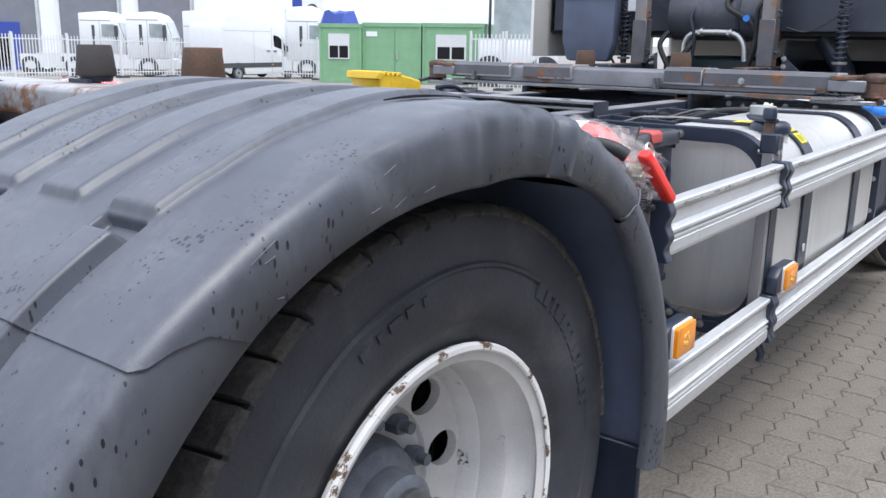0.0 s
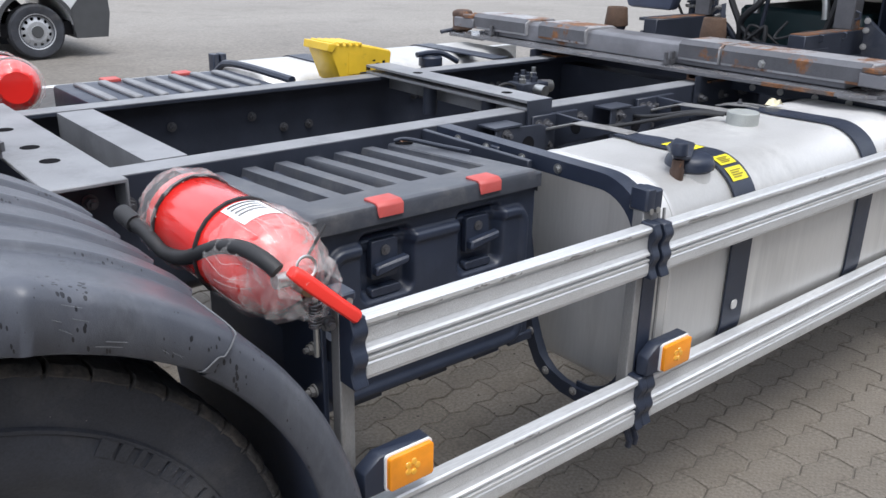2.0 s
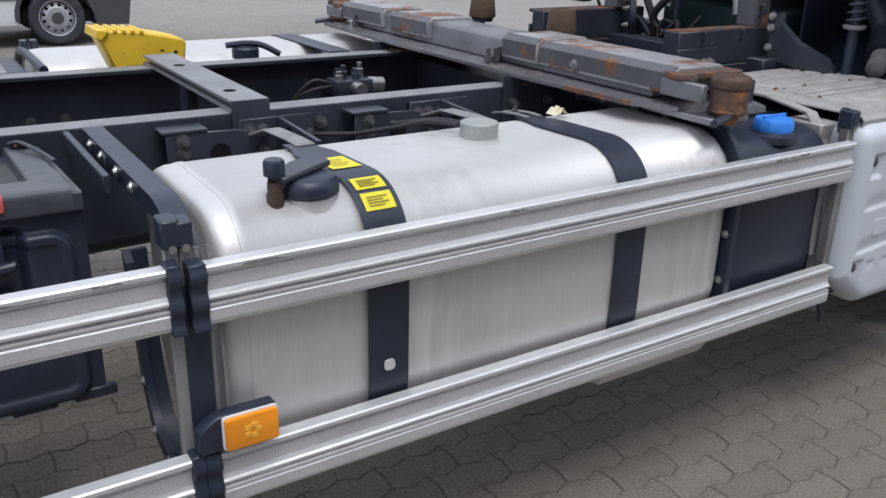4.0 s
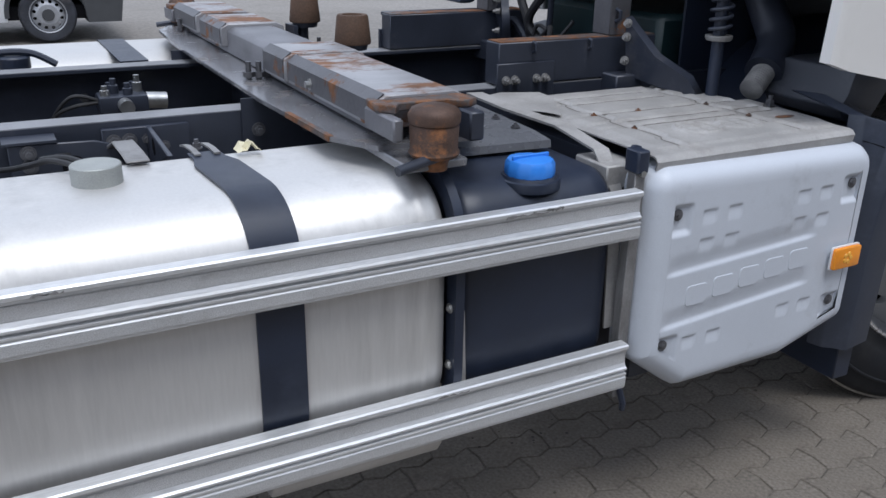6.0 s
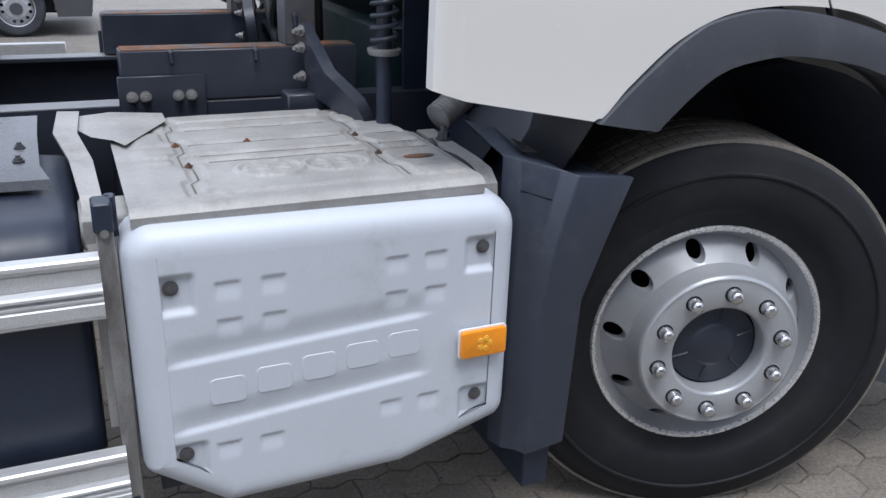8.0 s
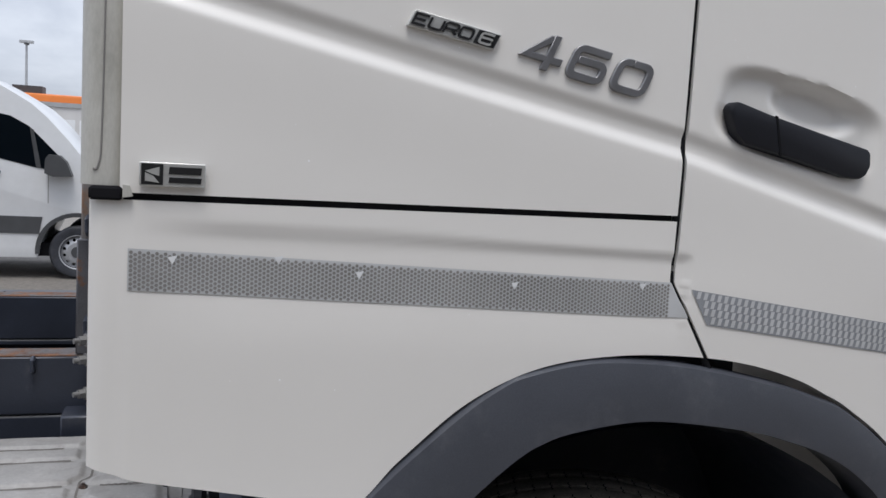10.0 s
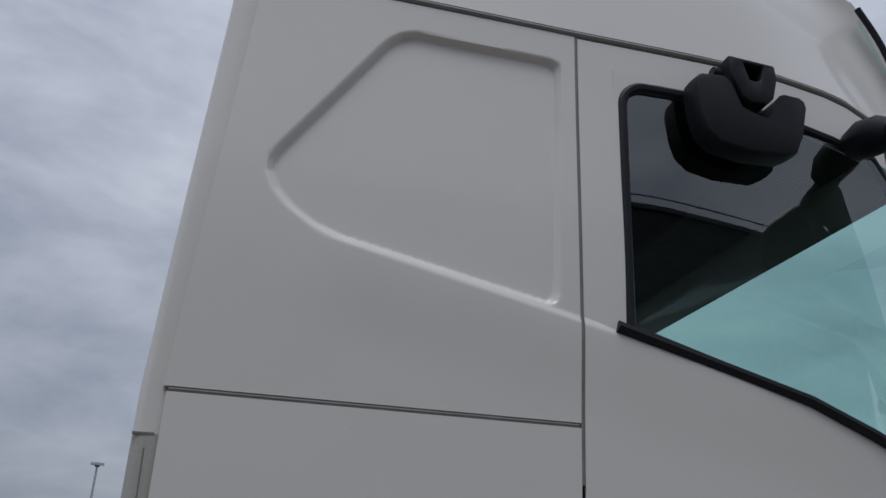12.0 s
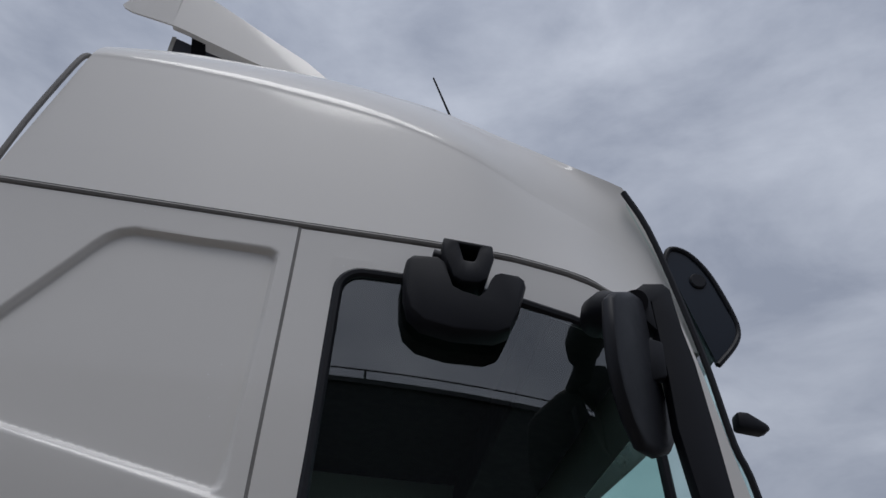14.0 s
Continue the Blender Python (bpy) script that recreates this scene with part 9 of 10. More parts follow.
# ---- white van in the yard ----
def box_van(px, py, heading, scale, label, group):
    """A panel van; its front wheel stands at (px, py), heading in degrees from +x."""
    van = thing("van", (0, 0, 0), label, "van", group)
    # side outline in x (front to +), z
    side = [(-4.7, 0.50), (-4.78, 0.75), (-4.78, 2.3), (-4.70, 2.58), (-4.5, 2.64), (-1.9, 2.66), (-1.40, 2.63), (-1.20, 2.585), (-1.0, 2.49), (-0.80, 2.38), (-0.56, 2.24), (-0.37, 2.07), (-0.14, 1.82), (0.17, 1.44), (0.42, 1.36), (0.66, 1.24), (0.80, 1.11), (0.88, 0.95), (0.90, 0.62), (0.86, 0.42), (0.46, 0.40)]
    arch = arc_poly(0.0, 0.36, 0.46, 5, 175, 12)
    arch2 = arc_poly(-3.66, 0.36, 0.46, 5, 175, 12)
    poly = side + arch + [(-0.48, 0.27), (-3.18, 0.27)] + arch2 + [(-4.2, 0.30)]
    W = 0.98
    g = Geo().prism(poly, "y", 0.0, 2 * W)
    win = [(-1.10, 1.60), (-1.13, 2.06), (-1.07, 2.12), (-0.80, 2.07), (-0.58, 1.95), (-0.22, 1.58), (-0.08, 1.39), (-0.50, 1.43), (-1.02, 1.55)]
    ob = part("body", g, M_VANWHITE, van, "white painted van body", bevel=0.05, seg=3)
    items = [
        ("side_window", Geo().prism(win, "y", -0.006, 0.01), M_VISOR, "dark side window"),
        ("window_post", Geo().prism([(-0.50, 1.43), (-0.44, 1.425), (-0.53, 1.91), (-0.58, 1.94)], "y", -0.010, 0.0), M_VANBLACK, ""),
        ("lower_trim", Geo().prism([(-4.72, 0.58), (-0.46, 0.58), (-0.42, 0.80), (-4.74, 0.80)], "y", -0.014, 0.01), M_VANBLACK, "dark side rubbing strip"),
        ("bumper", Geo().prism([(0.44, 0.62), (0.47, 0.24), (0.88, 0.24), (0.93, 0.55), (0.91, 0.93), (0.70, 0.84), (0.56, 0.76)], "y", -0.020, 2 * W + 0.02), M_VANBLACK, "dark plastic bumper"),
        ("wheel_arch", Geo().turn([(0.45, -0.012), (0.50, -0.016), (0.51, 0.01)], (0, 0, 0.36), "y", 24, -5, 185), M_VANBLACK, ""),
        ("headlamp", Geo().prism([(0.46, 1.18), (0.76, 1.08), (0.86, 0.97), (0.68, 0.96), (0.52, 1.05)], "y", -0.016, 0.3), M_LENS, "clear headlamp"),
        ("mirror", Geo().prism([(-0.38, 1.37), (-0.37, 1.55), (-0.33, 1.61), (-0.20, 1.60), (-0.12, 1.52), (-0.05, 1.34), (-0.28, 1.33)], "y", -0.20, -0.02), M_VANBLACK, "black wing mirror"),
        ("door_seam", Geo().box(-1.27, -1.258, -0.004, 0.0, 0.30, 2.52), M_SEAL, ""),
        ("door_seam", Geo().box(-2.55, -2.54, -0.004, 0.0, 0.55, 2.3), M_SEAL, ""),
        ("door_seam", Geo().box(-0.36, -0.352, -0.004, 0.0, 0.98, 1.36), M_SEAL, ""),
        ("roof_seam", Geo().box(-4.6, -1.36, -0.004, 0.0, 2.28, 2.29), M_SEAL, ""),
        ("door_handle", Geo().prism(round_rect(-1.15, -0.91, 1.33, 1.38, 0.02, 3), "y", -0.03, -0.002), M_VANBLACK, "black door handle"),
        ("door_handle", Geo().prism(round_rect(-1.64, -1.40, 1.33, 1.38, 0.02, 3), "y", -0.03, -0.002), M_VANBLACK, "black door handle"),
        ("side_marker", Geo().prism(round_rect(-1.29, -1.17, 0.68, 0.73, 0.02, 2), "y", -0.022, -0.012), M_ORANGE, "orange marker"),
        ("wiper_cowl", Geo().prism([(0.30, 1.45), (0.55, 1.40), (0.60, 1.36), (0.36, 1.40)], "y", 0.1, 1.8), M_VANBLACK, ""),
        ("tail_lamp", Geo().prism(round_rect(-4.80, -4.70, 1.0, 1.5, 0.02, 2), "y", -0.01, 0.12), M_RED_LENS, "red tail lamp"),
        ("underbody", Geo().box(-4.4, 0.9, 0.1, 2 * W - 0.1, 0.28, 0.45), M_GAP, ""),
    ]
    for nm, gg, mm, lab in items:
        part(nm, gg, mm, ob if nm in ("door_handle", "door_seam", "roof_seam") else van, lab)
    for wx in (0.0, -3.66):
        for wy in (0.03, 2 * W - 0.25):
            tyre_ = part("wheel", Geo().turn([(0.20, 0.02), (0.25, 0.0), (0.32, 0.0), (0.345, 0.03), (0.345, 0.20), (0.30, 0.22), (0.20, 0.21)], (wx, wy - 0.02, 0.345), "y", 32), M_RUBBER, van, "van wheel")
            rim_ = Geo()
            disc_with_holes(rim_, (wx, wy, 0.345), -0.005, 0.03, 0.125, 0.20, 0.022, 0.165, 0, 12)
            rim_.turn([(0.0, -0.02), (0.06, -0.02), (0.075, -0.005), (0.125, -0.005)], (wx, wy, 0.345), "y", 24)
            rim_.turn([(0.20, 0.03), (0.215, -0.015), (0.225, -0.02), (0.23, 0.0)], (wx, wy, 0.345), "y", 32)
            part("rim", rim_, M_RIM, tyre_, "silver steel rim")
            part("hub_cap", Geo().turn([(0, -0.026), (0.07, -0.026), (0.075, -0.018)], (wx, wy, 0.345), "y", 20), M_VANBLACK, tyre_)
    van.matrix_basis = Matrix.Translation((px, py, ground_z(px, py))) @ Matrix.Rotation(radians(heading), 4, "Z") @ Matrix.Scale(scale, 4)
    return van


box_van(3.03, 9.70, 0, 0.9, "white panel van with dark bumper and steel wheels", "parked vans")
random.seed(21)
EYE0 = (-0.714, -0.631)


def far_at(bearing, dist):
    """A place at a bearing (degrees from +x towards +y) from the truck's tail."""
    bearing += 1.9
    return EYE0[0] + dist * math.cos(radians(bearing)), EYE0[1] + dist * math.sin(radians(bearing))


# ---- tractor units and far vehicles ----
def tractor(x, y, heading, label, tall=3.6):
    t = thing("parked_tractor", (0, 0, 0), label, "truck", "parked trucks")
    cab = Geo().prism([(-1.9, 0.9), (0.2, 0.9), (0.35, 1.2), (0.30, 2.0), (0.05, 2.8), (-0.2, tall - 0.15), (-0.6, tall), (-1.9, tall - 0.1)], "y", -1.2, 1.2)
    c = part("cab", cab, M_VANWHITE, t, "white cab", bevel=0.06, seg=2)
    part("windscreen", Geo().prism([(0.36, 1.95), (0.10, 2.75), (0.0, 2.75), (0.24, 1.95)], "y", -1.05, 1.05), M_PALEGLASS, c)
    for s in (-1, 1):
        part("side_window", Geo().prism([(-0.75, 2.0), (0.05, 1.95), (-0.1, 2.65), (-0.75, 2.65)], "y", s * 1.203, s * 1.215), M_PALEGLASS, c)
        part("door_seam", Geo().box(-0.86, -0.84, s * 1.202, s * 1.208, 1.0, 2.8), M_SEAL, c)
        part("roof_seam", Geo().box(-1.85, -0.3, s * 1.202, s * 1.208, 2.82, 2.85), M_SEAL, c)
        part("side_skirt", Geo().box(-5.0, -1.6, s * 1.0, s * 1.18, 0.4, 1.1), M_VANWHITE, t)
        part("sun_slot", Geo().prism([(-1.25, 1.6), (-1.1, 1.6), (-1.1, 2.6), (-1.25, 2.6)], "y", s * 1.203, s * 1.212), M_VANBLACK, c)
        part("mirror", Geo().prism(round_rect(-0.05, 0.12, 1.8, 2.6, 0.05, 2), "y", s * 1.3, s * 1.45), M_VANBLACK, c)
    part("chassis", Geo().box(-5.4, 0.1, -0.45, 0.45, 0.7, 0.95), M_FRAME, t)
    part("bumper", Geo().box(-1.7, 0.38, -1.18, 1.18, 0.35, 0.92), M_VANWHITE, t, bevel=0.05)
    for wx in (-0.9, -4.5):
        for s in (-1, 1):
            part("wheel", Geo().turn([(0.28, -0.15), (0.45, -0.16), (0.5, -0.12), (0.5, 0.12), (0.45, 0.16), (0.28, 0.15)], (wx, s * 1.05, 0.5), "y", 24), M_RUBBER, t)
    t.matrix_basis = Matrix.Translation((x, y, ground_z(x, y))) @ Matrix.Rotation(radians(heading), 4, "Z")
    return t


def place(b, d):
    return far_at(b, d)


for b, d, h, tall in ((55.6, 50, -48, 3.3), (52.9, 48, -46, 3.25), (49.9, 56, -50, 3.8), (47.4, 55, -44, 3.9), (43.4, 46, -40, 3.6)):
    x, y = place(b, d)
    tractor(x, y, h, "white parked truck cab behind the fence", tall)
x, y = place(45.6, 45)
v2 = box_van(x, y, 8, 1.0, "white panel van parked by the fence, seen from behind", "parked vans")


# ---- container offices ----
def office(b0, b1, dist, h, label, door=False, windows=True, depth=2.4):
    (x0, y0), (x1, y1) = place(b0, dist), place(b1, dist * 0.985)
    z = ground_z(x0, y0)
    u = Vector((x1 - x0, y1 - y0, 0))
    L = u.length
    c = thing("container_office", (0, 0, 0), label, "container", "container offices")
    body = part("body", Geo().box(0, L, 0, depth, 0.0, h), M_GREEN, c, "green painted steel box", bevel=0.03)
    for a0 in (0.0, L - 0.10):
        part("corner_post", Geo().box(a0, a0 + 0.10, -0.03, 0.05, 0, h), M_GREEN, c)
    part("roof_edge", Geo().box(-0.02, L + 0.02, -0.04, depth, h - 0.14, h + 0.02), M_GREEN, c)
    part("floor_edge", Geo().box(-0.02, L + 0.02, -0.04, depth, 0.0, 0.14), M_GREEN, c)
    if windows:
        fr = part("window_frame", Geo().box(L * 0.22, L * 0.72, -0.05, 0.0, 1.0, 2.05), M_FENCE, c, "white window frame with shutter box")
        for k in range(2):
            part("pane", Geo().box(L * (0.25 + 0.235 * k), L * (0.455 + 0.235 * k), -0.055, -0.045, 1.05, 1.55), M_VISOR, fr)
    if door:
        part("door_seam", Geo().box(L * 0.55, L * 0.553, -0.01, 0.0, 0.1, h - 0.2), M_GAP, c)
        part("door_handle", Geo().box(L * 0.585, L * 0.605, -0.06, 0.0, 1.0, 1.35), M_STEEL, c)
        part("door_sign", Geo().box(L * 0.06, L * 0.25, -0.02, 0.0, 1.95, 2.15), M_LABELW, c, "white and red sign")
    c.matrix_basis = Matrix.Translation((x0, y0, z)) @ Matrix.Rotation(math.atan2(u.y, u.x), 4, "Z")
    return c


office(43.6, 40.9, 38, 2.45, "small green container office with a window")
office(40.8, 37.0, 37.6, 2.50, "green container store with double doors", True, False)
office(36.9, 32.9, 37.0, 2.50, "green container with a white shuttered window", False, True)
x, y = place(42.3, 39.5)
tp = thing("blue_tarpaulin", (x, y, ground_z(x, y) + 2.47), "rumpled blue tarpaulin on the container roof", "tarpaulin")
rows = []
for i in range(9):
    rows.append([(x + (i - 4) * 0.16, y + (j - 3) * 0.3, ground_z(x, y) + 2.47 + (0.55 + random.uniform(-.1, .1)) * (1 if 1 < i < 7 and 0 < j < 6 else 0.05)) for j in range(7)])
part("cloth", Geo().loft(rows), M_BLUEWALL, tp, "blue cloth", sharp=25)

# ---- white steel fence ----
def fence_panel(x0, y0, x1, y1, h=1.9):
    u = Vector((x1 - x0, y1 - y0, 0))
    L = u.length
    f = thing("fence_panel", (0, 0, 0), "white steel bar fence panel on feet", "fence", "fence panels")
    for z in (0.25, h - 0.2):
        part("rail", Geo().box(0, L, -0.02, 0.02, z, z + 0.05), M_FENCE, f)
    for k in range(int(L / 0.15)):
        part("bar", Geo().box(0.05 + 0.15 * k, 0.085 + 0.15 * k, -0.012, 0.012, 0.12, h), M_FENCE, f)
    for a in (0.0, L - 0.06):
        part("post", Geo().box(a, a + 0.06, -0.03, 0.03, 0.0, h + 0.1), M_FENCE, f)
        part("foot", Geo().box(a - 0.2, a + 0.26, -0.2, 0.2, 0.0, 0.08), M_VANBLACK, f)
    f.matrix_basis = Matrix.Translation((x0, y0, ground_z((x0 + x1) / 2, (y0 + y1) / 2))) @ Matrix.Rotation(math.atan2(u.y, u.x), 4, "Z")


line = [place(b, d) for b, d in ((72, 34), (68.5, 35), (65, 40), (61.8, 41.5), (58.8, 43), (55.8, 44.5), (52.8, 46), (50.0, 47))]
for (x0, y0), (x1, y1) in zip(line, line[1:]):
    fence_panel(x0, y0, x1, y1)
for b0, b1, d0, d1 in ((46.0, 43.7, 43, 42), (33.8, 31.6, 30.5, 30), (31.5, 29.3, 30, 29.5)):
    (x0, y0), (x1, y1) = place(b0, d0), place(b1, d1)
    fence_panel(x0, y0, x1, y1)

# white loading machine behind the fence
x, y = place(30.6, 36)
ld = thing("site_loader", (0, 0, 0), "white yard loader with a glazed cabin", "loader")
part("body", Geo().box(-1.6, 1.6, -1.1, 1.1, 0.6, 1.9), M_VANWHITE, ld, bevel=0.1, seg=2)
part("cabin", Geo().box(-1.0, 0.7, -0.9, 0.9, 1.9, 3.4), M_PALEGLASS, ld, "pale glazed cabin")
part("front_pane", Geo().box(0.702, 0.712, -0.82, 0.82, 2.05, 3.3), M_VISOR, ld)
part("exhaust_stack", Geo().tube([(-1.3, 1.0, 1.8), (-1.3, 1.0, 3.5), (-1.2, 1.0, 3.65)], 0.06, 8), M_VANBLACK, ld)
part("beacon", Geo().cyl((-0.9, 0.7, 3.55), (-0.9, 0.7, 3.75), 0.07, 10), M_ORANGE, ld, "orange beacon")
for a in (-1.0, 0.62):
    for s in (-0.82, 0.74):
        part("cabin_post", Geo().box(a, a + 0.08, s, s + 0.08, 1.9, 3.42), M_VANWHITE, ld)
part("cabin_roof", Geo().box(-1.1, 0.8, -0.9, 0.9, 3.4, 3.55), M_VANWHITE, ld, bevel=0.04)
for a in (-1.1, 1.1):
    for s in (-1.0, 1.0):
        part("wheel", Geo().turn([(0.2, -0.2), (0.6, -0.2), (0.62, -0.1), (0.62, 0.1), (0.6, 0.2), (0.2, 0.2)], (a, s, 0.62), "y", 24), M_RUBBER, ld)
ld.matrix_basis = Matrix.Translation((x, y, ground_z(x, y))) @ Matrix.Rotation(radians(-60), 4, "Z")

# ---- far hall with grey gates, blue entrance and numbered sign ----
(x0, y0), (x1, y1) = place(74, 70), place(51, 78)
u = Vector((x1 - x0, y1 - y0, 0))
L = u.length
hall = thing("warehouse", (0, 0, 0), "white warehouse with dark grey gates and a blue entrance", "building")
part("wall", Geo().box(0, L, 0, 12, 0, 9), M_WHITEWALL, hall, "white clad wall")
gx = 0.4
while gx < L - 5:
    part("gate", Geo().box(gx, gx + 4.4, -0.12, 0.0, 0.3, 8.0), M_DARKWALL, hall, "dark grey gate")
    part("pilaster", Geo().box(gx + 4.6, gx + 5.6, -0.5, 0.0, 0, 9.2), M_WHITEWALL, hall)
    gx += 6.2
part("blue_entrance", Geo().box(L * 0.30, L * 0.52, -0.6, 0.0, 0.0, 3.4), M_BLUEWALL, hall, "blue entrance front")
for k in range(4):
    part("door_pane", Geo().box(L * (0.33 + 0.045 * k), L * (0.365 + 0.045 * k), -0.64, -0.58, 0.2, 2.4), M_VISOR, hall)
hall.matrix_basis = Matrix.Translation((x0, y0, ground_z(x0, y0))) @ Matrix.Rotation(math.atan2(u.y, u.x), 4, "Z")
x, y = place(44.3, 64)
sg = thing("gate_sign", (0, 0, 0), "white and blue sign board with the number 2", "sign")
part("board", Geo().box(-1.1, 1.1, -0.05, 0.05, 2.6, 6.0), M_WHITEWALL, sg)
part("blue_strip", Geo().box(-1.1, -0.4, -0.06, -0.05, 2.6, 6.0), M_BLUEWALL, sg)
part("pole", Geo().box(-0.08, 0.08, -0.02, 0.08, 0, 2.6), M_POLE, sg)
word("2", -0.1, 3.5, 1.9, -0.07, M_INK, "sign_number", sg, 0, 1.0, 0.02, 0.005, 0.0)
sg.matrix_basis = Matrix.Translation((x, y, ground_z(x, y))) @ Matrix.Rotation(radians(44.3 - 90), 4, "Z")

# ---- far trailer, orange vehicle and lamp masts seen past the cab ----
tr = thing("box_trailer", (0, 0, 0), "light tarpaulin trailer with faded lettering bars", "trailer")
part("tarpaulin", Geo().box(-9, 6.5, 0, 2.5, 1.0, 2.85), M_TARP, tr, "grey-white tarpaulin side", bevel=0.04)
part("roof_rail", Geo().box(-9.05, 6.55, -0.04, 2.54, 2.78, 2.90), M_POLE, tr)
part("frame_rail", Geo().box(-9, 6.5, 0.2, 2.3, 0.85, 1.1), M_FRAME, tr)
for k in range(6):
    part("lettering_bar", Geo().box(-3.1 + 0.42 * k, -2.79 + 0.42 * k, -0.012, 0.0, 2.02, 2.46), M_LABELW, tr, "white letter bar")
for k in range(3):
    part("lettering_bar", Geo().box(-1.6 + 0.45 * k, -1.28 + 0.45 * k, -0.012, 0.0, 1.50, 1.70), M_INK, tr, "black letter bar")
    part("lettering_bar", Geo().box(-1.4 + 0.45 * k, -1.08 + 0.45 * k, -0.012, 0.0, 1.76, 1.94), M_INK, tr, "black letter bar")
part("red_arc", Geo().tube([(-3.1 + 0.55 * math.cos(radians(a)), -0.01, 1.95 + 0.30 * math.sin(radians(a))) for a in range(190, 351, 10)], 0.035, 6), M_RED_LENS, tr)
for wx in (4.0, 5.2):
    part("wheel", Geo().turn([(0.25, -0.15), (0.48, -0.15), (0.5, 0.0), (0.48, 0.15), (0.25, 0.15)], (wx, 0.3, 0.5), "y", 24), M_RUBBER, tr)
tr.matrix_basis = Matrix.Translation((4.2, 24.0, ground_z(4.2, 24.0)))
orv = thing("orange_vehicle", (0, 0, 0), "orange vehicle roof behind the van", "vehicle")
part("cabin", Geo().box(-1.3, 1.3, 0, 2, 1.0, 3.5), M_LORRYORANGE, orv, bevel=0.1, seg=2)
part("roof_beacon", Geo().box(-1.0, -0.1, 0.4, 1.2, 3.5, 3.75), M_VANBLACK, orv)
part("wheelbase", Geo().box(-1.3, 1.3, 0.1, 1.9, 0.0, 1.0), M_VANBLACK, orv)
orv.matrix_basis = Matrix.Translation((-0.15, 29.5, ground_z(-0.15, 29.5)))
mx, my, mh = -5.75, 61.6, 9.0
ms = thing("lamp_mast", (0, 0, 0), "tall thin yard lamp mast", "lamp post")
part("pole", Geo().tube([(0, 0, 0), (0, 0, mh)], [0.12, 0.07], 10), M_POLE, ms)
part("lamp_head", Geo().box(-0.42, 0.42, -0.2, 0.2, mh, mh + 0.16), M_POLE, ms)
part("lamp_arm", Geo().box(-0.12, 0.12, -0.3, 0.3, mh - 0.1, mh), M_VANBLACK, ms)
ms.matrix_basis = Matrix.Translation((mx, my, ground_z(mx, my)))

# ---- dark hall behind the viewer, mirrored in paint and glass ----
bh = thing("dark_hall", (0, 0, 0), "dark flat-roofed hall with a roof railing", "building")
part("wall", Geo().box(-16, 22, -10, 0, 0, 14.2), M_HALL, bh, "dark grey clad wall")
part("roof_edge", Geo().box(-16.1, 22.1, -10.1, 0.1, 14.2, 14.35), M_VANBLACK, bh)
for z in (14.75,):
    part("railing", Geo().box(-16, 22, -0.15, -0.12, z, z + 0.035), M_VANBLACK, bh)
for k in range(5):
    part("railing_post", Geo().box(-15.5 + 8.4 * k, -15.42 + 8.4 * k, -0.15, -0.09, 14.35, 14.76), M_VANBLACK, bh)
bh.matrix_basis = Matrix.Translation((4, -20, ground_z(4, -20)))

# ---- paving stones, last ----
PL, PW = 0.225, 0.1125
random.seed(77)


def paver_mesh(name):
    """An interlocking stone with zigzag sides."""
    saw = lambda u: 0.011 * (abs(((u / (PL / 2)) % 1.0) - 0.5) * 4 - 1)
    ring = []
    xs = [-PL / 2 + PL * k / 4 for k in range(5)]
    ring += [(x, -PW / 2 + saw(x)) for x in xs]
    ring += [(PL / 2 + 0.008, 0.0 + saw(PL / 2))]
    ring += [(x, PW / 2 + saw(x)) for x in reversed(xs)]
    ring += [(-PL / 2 + 0.008, 0.0 + saw(PL / 2))]

    def scaled(d, z):
        return [(x * (1 - 2 * d / PL), y * (1 - 2 * d / PW), z) for x, y in ring]

    g = Geo()
    n = len(ring)
    g.loft([scaled(0.0018, -0.02), scaled(0.0018, -0.0030), scaled(0.0042, 0.0)], ring=True)
    g.add(scaled(0.0042, 0.0), [tuple(range(n))])
    return g


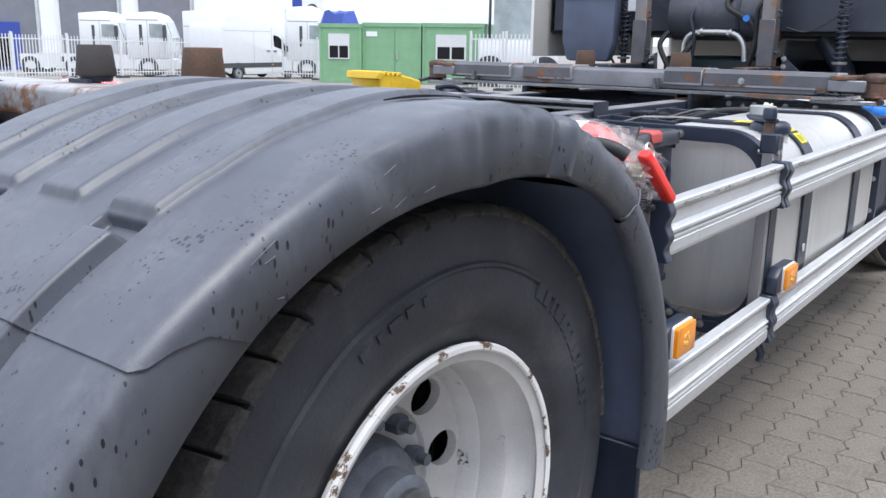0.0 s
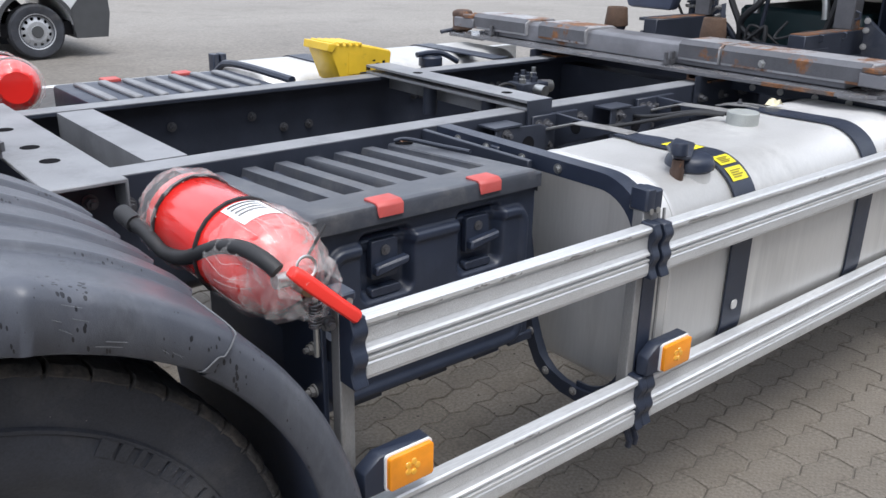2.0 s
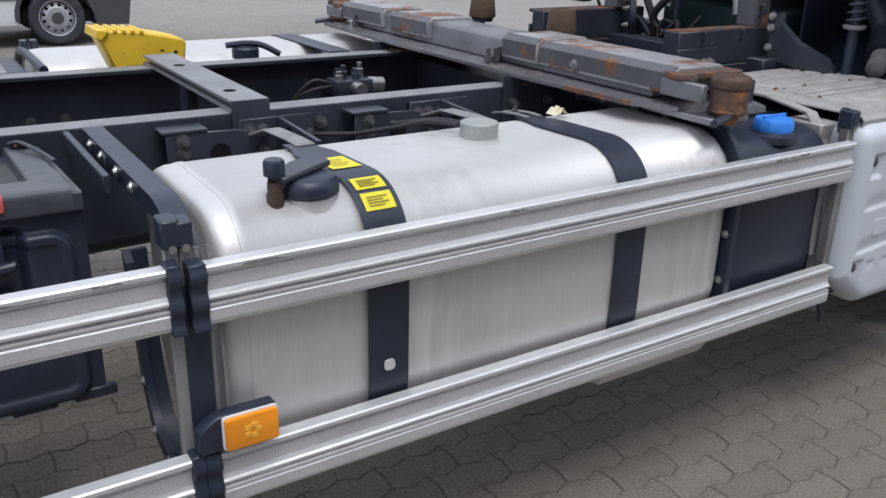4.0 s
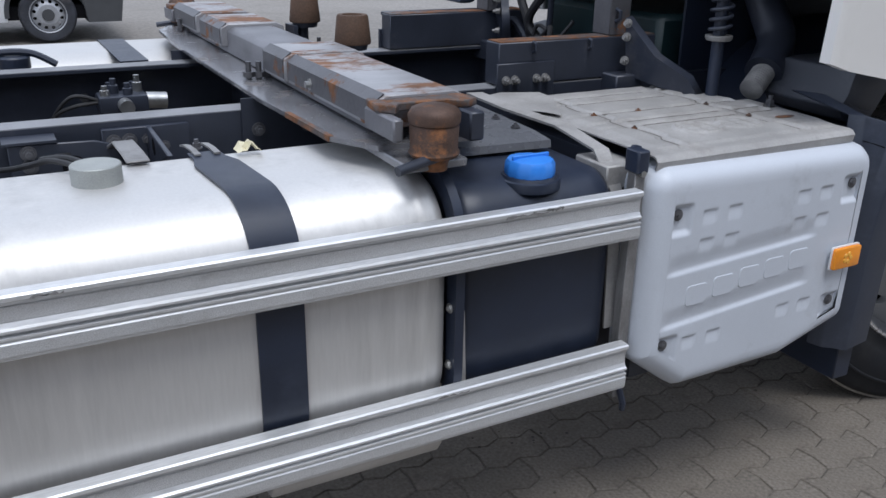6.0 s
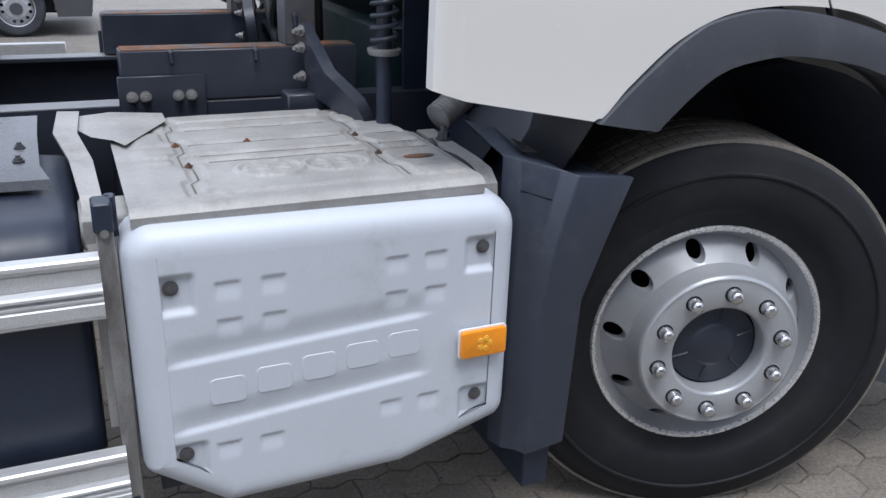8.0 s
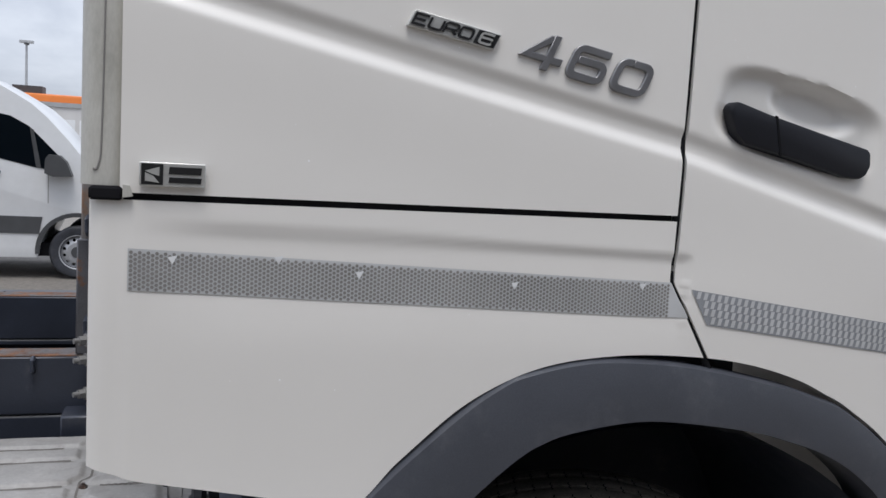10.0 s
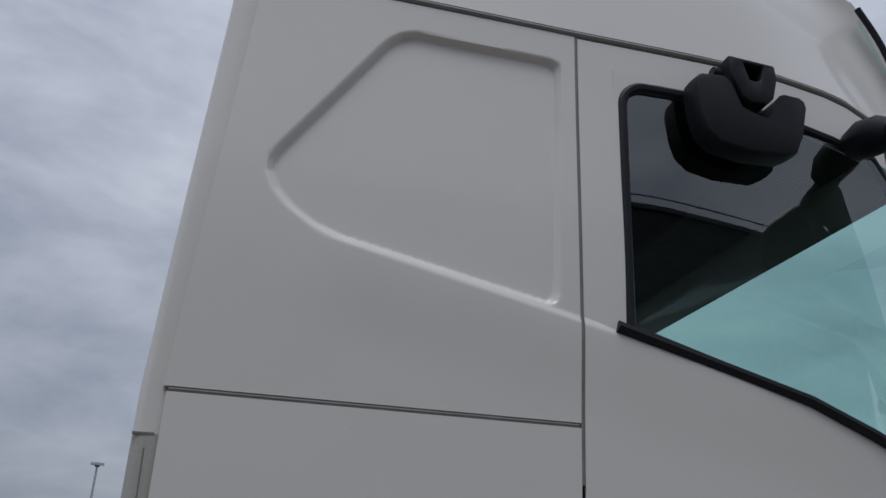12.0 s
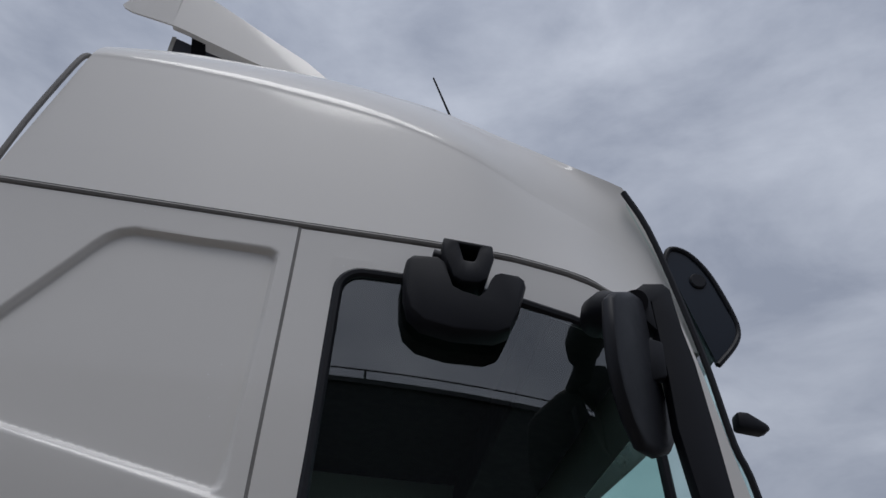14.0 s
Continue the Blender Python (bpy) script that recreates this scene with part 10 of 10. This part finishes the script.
near_pieces, rest = [], Geo()
pg = paver_mesh("paver")
x_lo, x_hi, y_lo, y_hi = -1.0, 8.0, -2.0, 5.6
j = 0
y = y_lo
while y < y_hi:
    off = PL / 2 if j % 2 else 0.0
    x = x_lo + off
    while x < x_hi:
        z = random.uniform(-0.0014, 0.0014)
        tx, ty, rz = random.uniform(-0.8, 0.8), random.uniform(-0.4, 0.4), random.uniform(-0.6, 0.6)
        m = pose(x, y, z, tx, ty, rz)
        if 2.0 < x < 5.0 and -0.55 < y < 0.42:
            near_pieces.append(m)
        else:
            rest.add([m @ Vector(p) for p in pg.v], pg.f)
        x += PL
    y += PW
    j += 1


def raw_mesh(name, geo, material):
    me = bpy.data.meshes.new(name)
    me.from_pydata([tuple(p) for p in geo.v], [], geo.f)
    me.materials.append(material)
    me.update()
    return me


random.shuffle(near_pieces)
singles, more = near_pieces[:300], near_pieces[300:]
for m in more:
    rest.add([m @ Vector(p) for p in pg.v], pg.f)
field = new("paving", raw_mesh("paving", rest, M_PAVER))
field.parent = ground
tagged(field, "grey concrete paving stones with sandy joints", kind="stuff")
part("paving_bed", Geo().box(x_lo - 0.1, x_hi, y_lo - 0.05, y_hi - 0.05, -0.03, -0.0040), M_GROUND, ground)
pm = raw_mesh("paver", pg, M_PAVER)
for m in singles:
    ob = new("paver", pm)
    ob.parent = ground
    ob.matrix_basis = m

# loose grit and crumbs on the paving
random.seed(5)
grit = Geo()
for k in range(1500):
    x, y = random.uniform(-0.6, 5.2), random.uniform(-1.3, 2.6)
    r = 0.0018 + 0.006 * random.random() ** 3
    v = []
    for a in range(5):
        v.append((x + r * math.cos(a * 1.2566 + k) * random.uniform(0.6, 1.2), y + r * math.sin(a * 1.2566 + k) * random.uniform(0.6, 1.2), 0.0))
    v.append((x, y, r * random.uniform(0.5, 0.9)))
    grit.add(v, [(0, 1, 5), (1, 2, 5), (2, 3, 5), (3, 4, 5), (4, 0, 5)])
gr = new("grit", raw_mesh("grit", grit, M_PEBBLE))
gr.parent = ground
tagged(gr, "scattered brown grit and crumbs", kind="stuff")
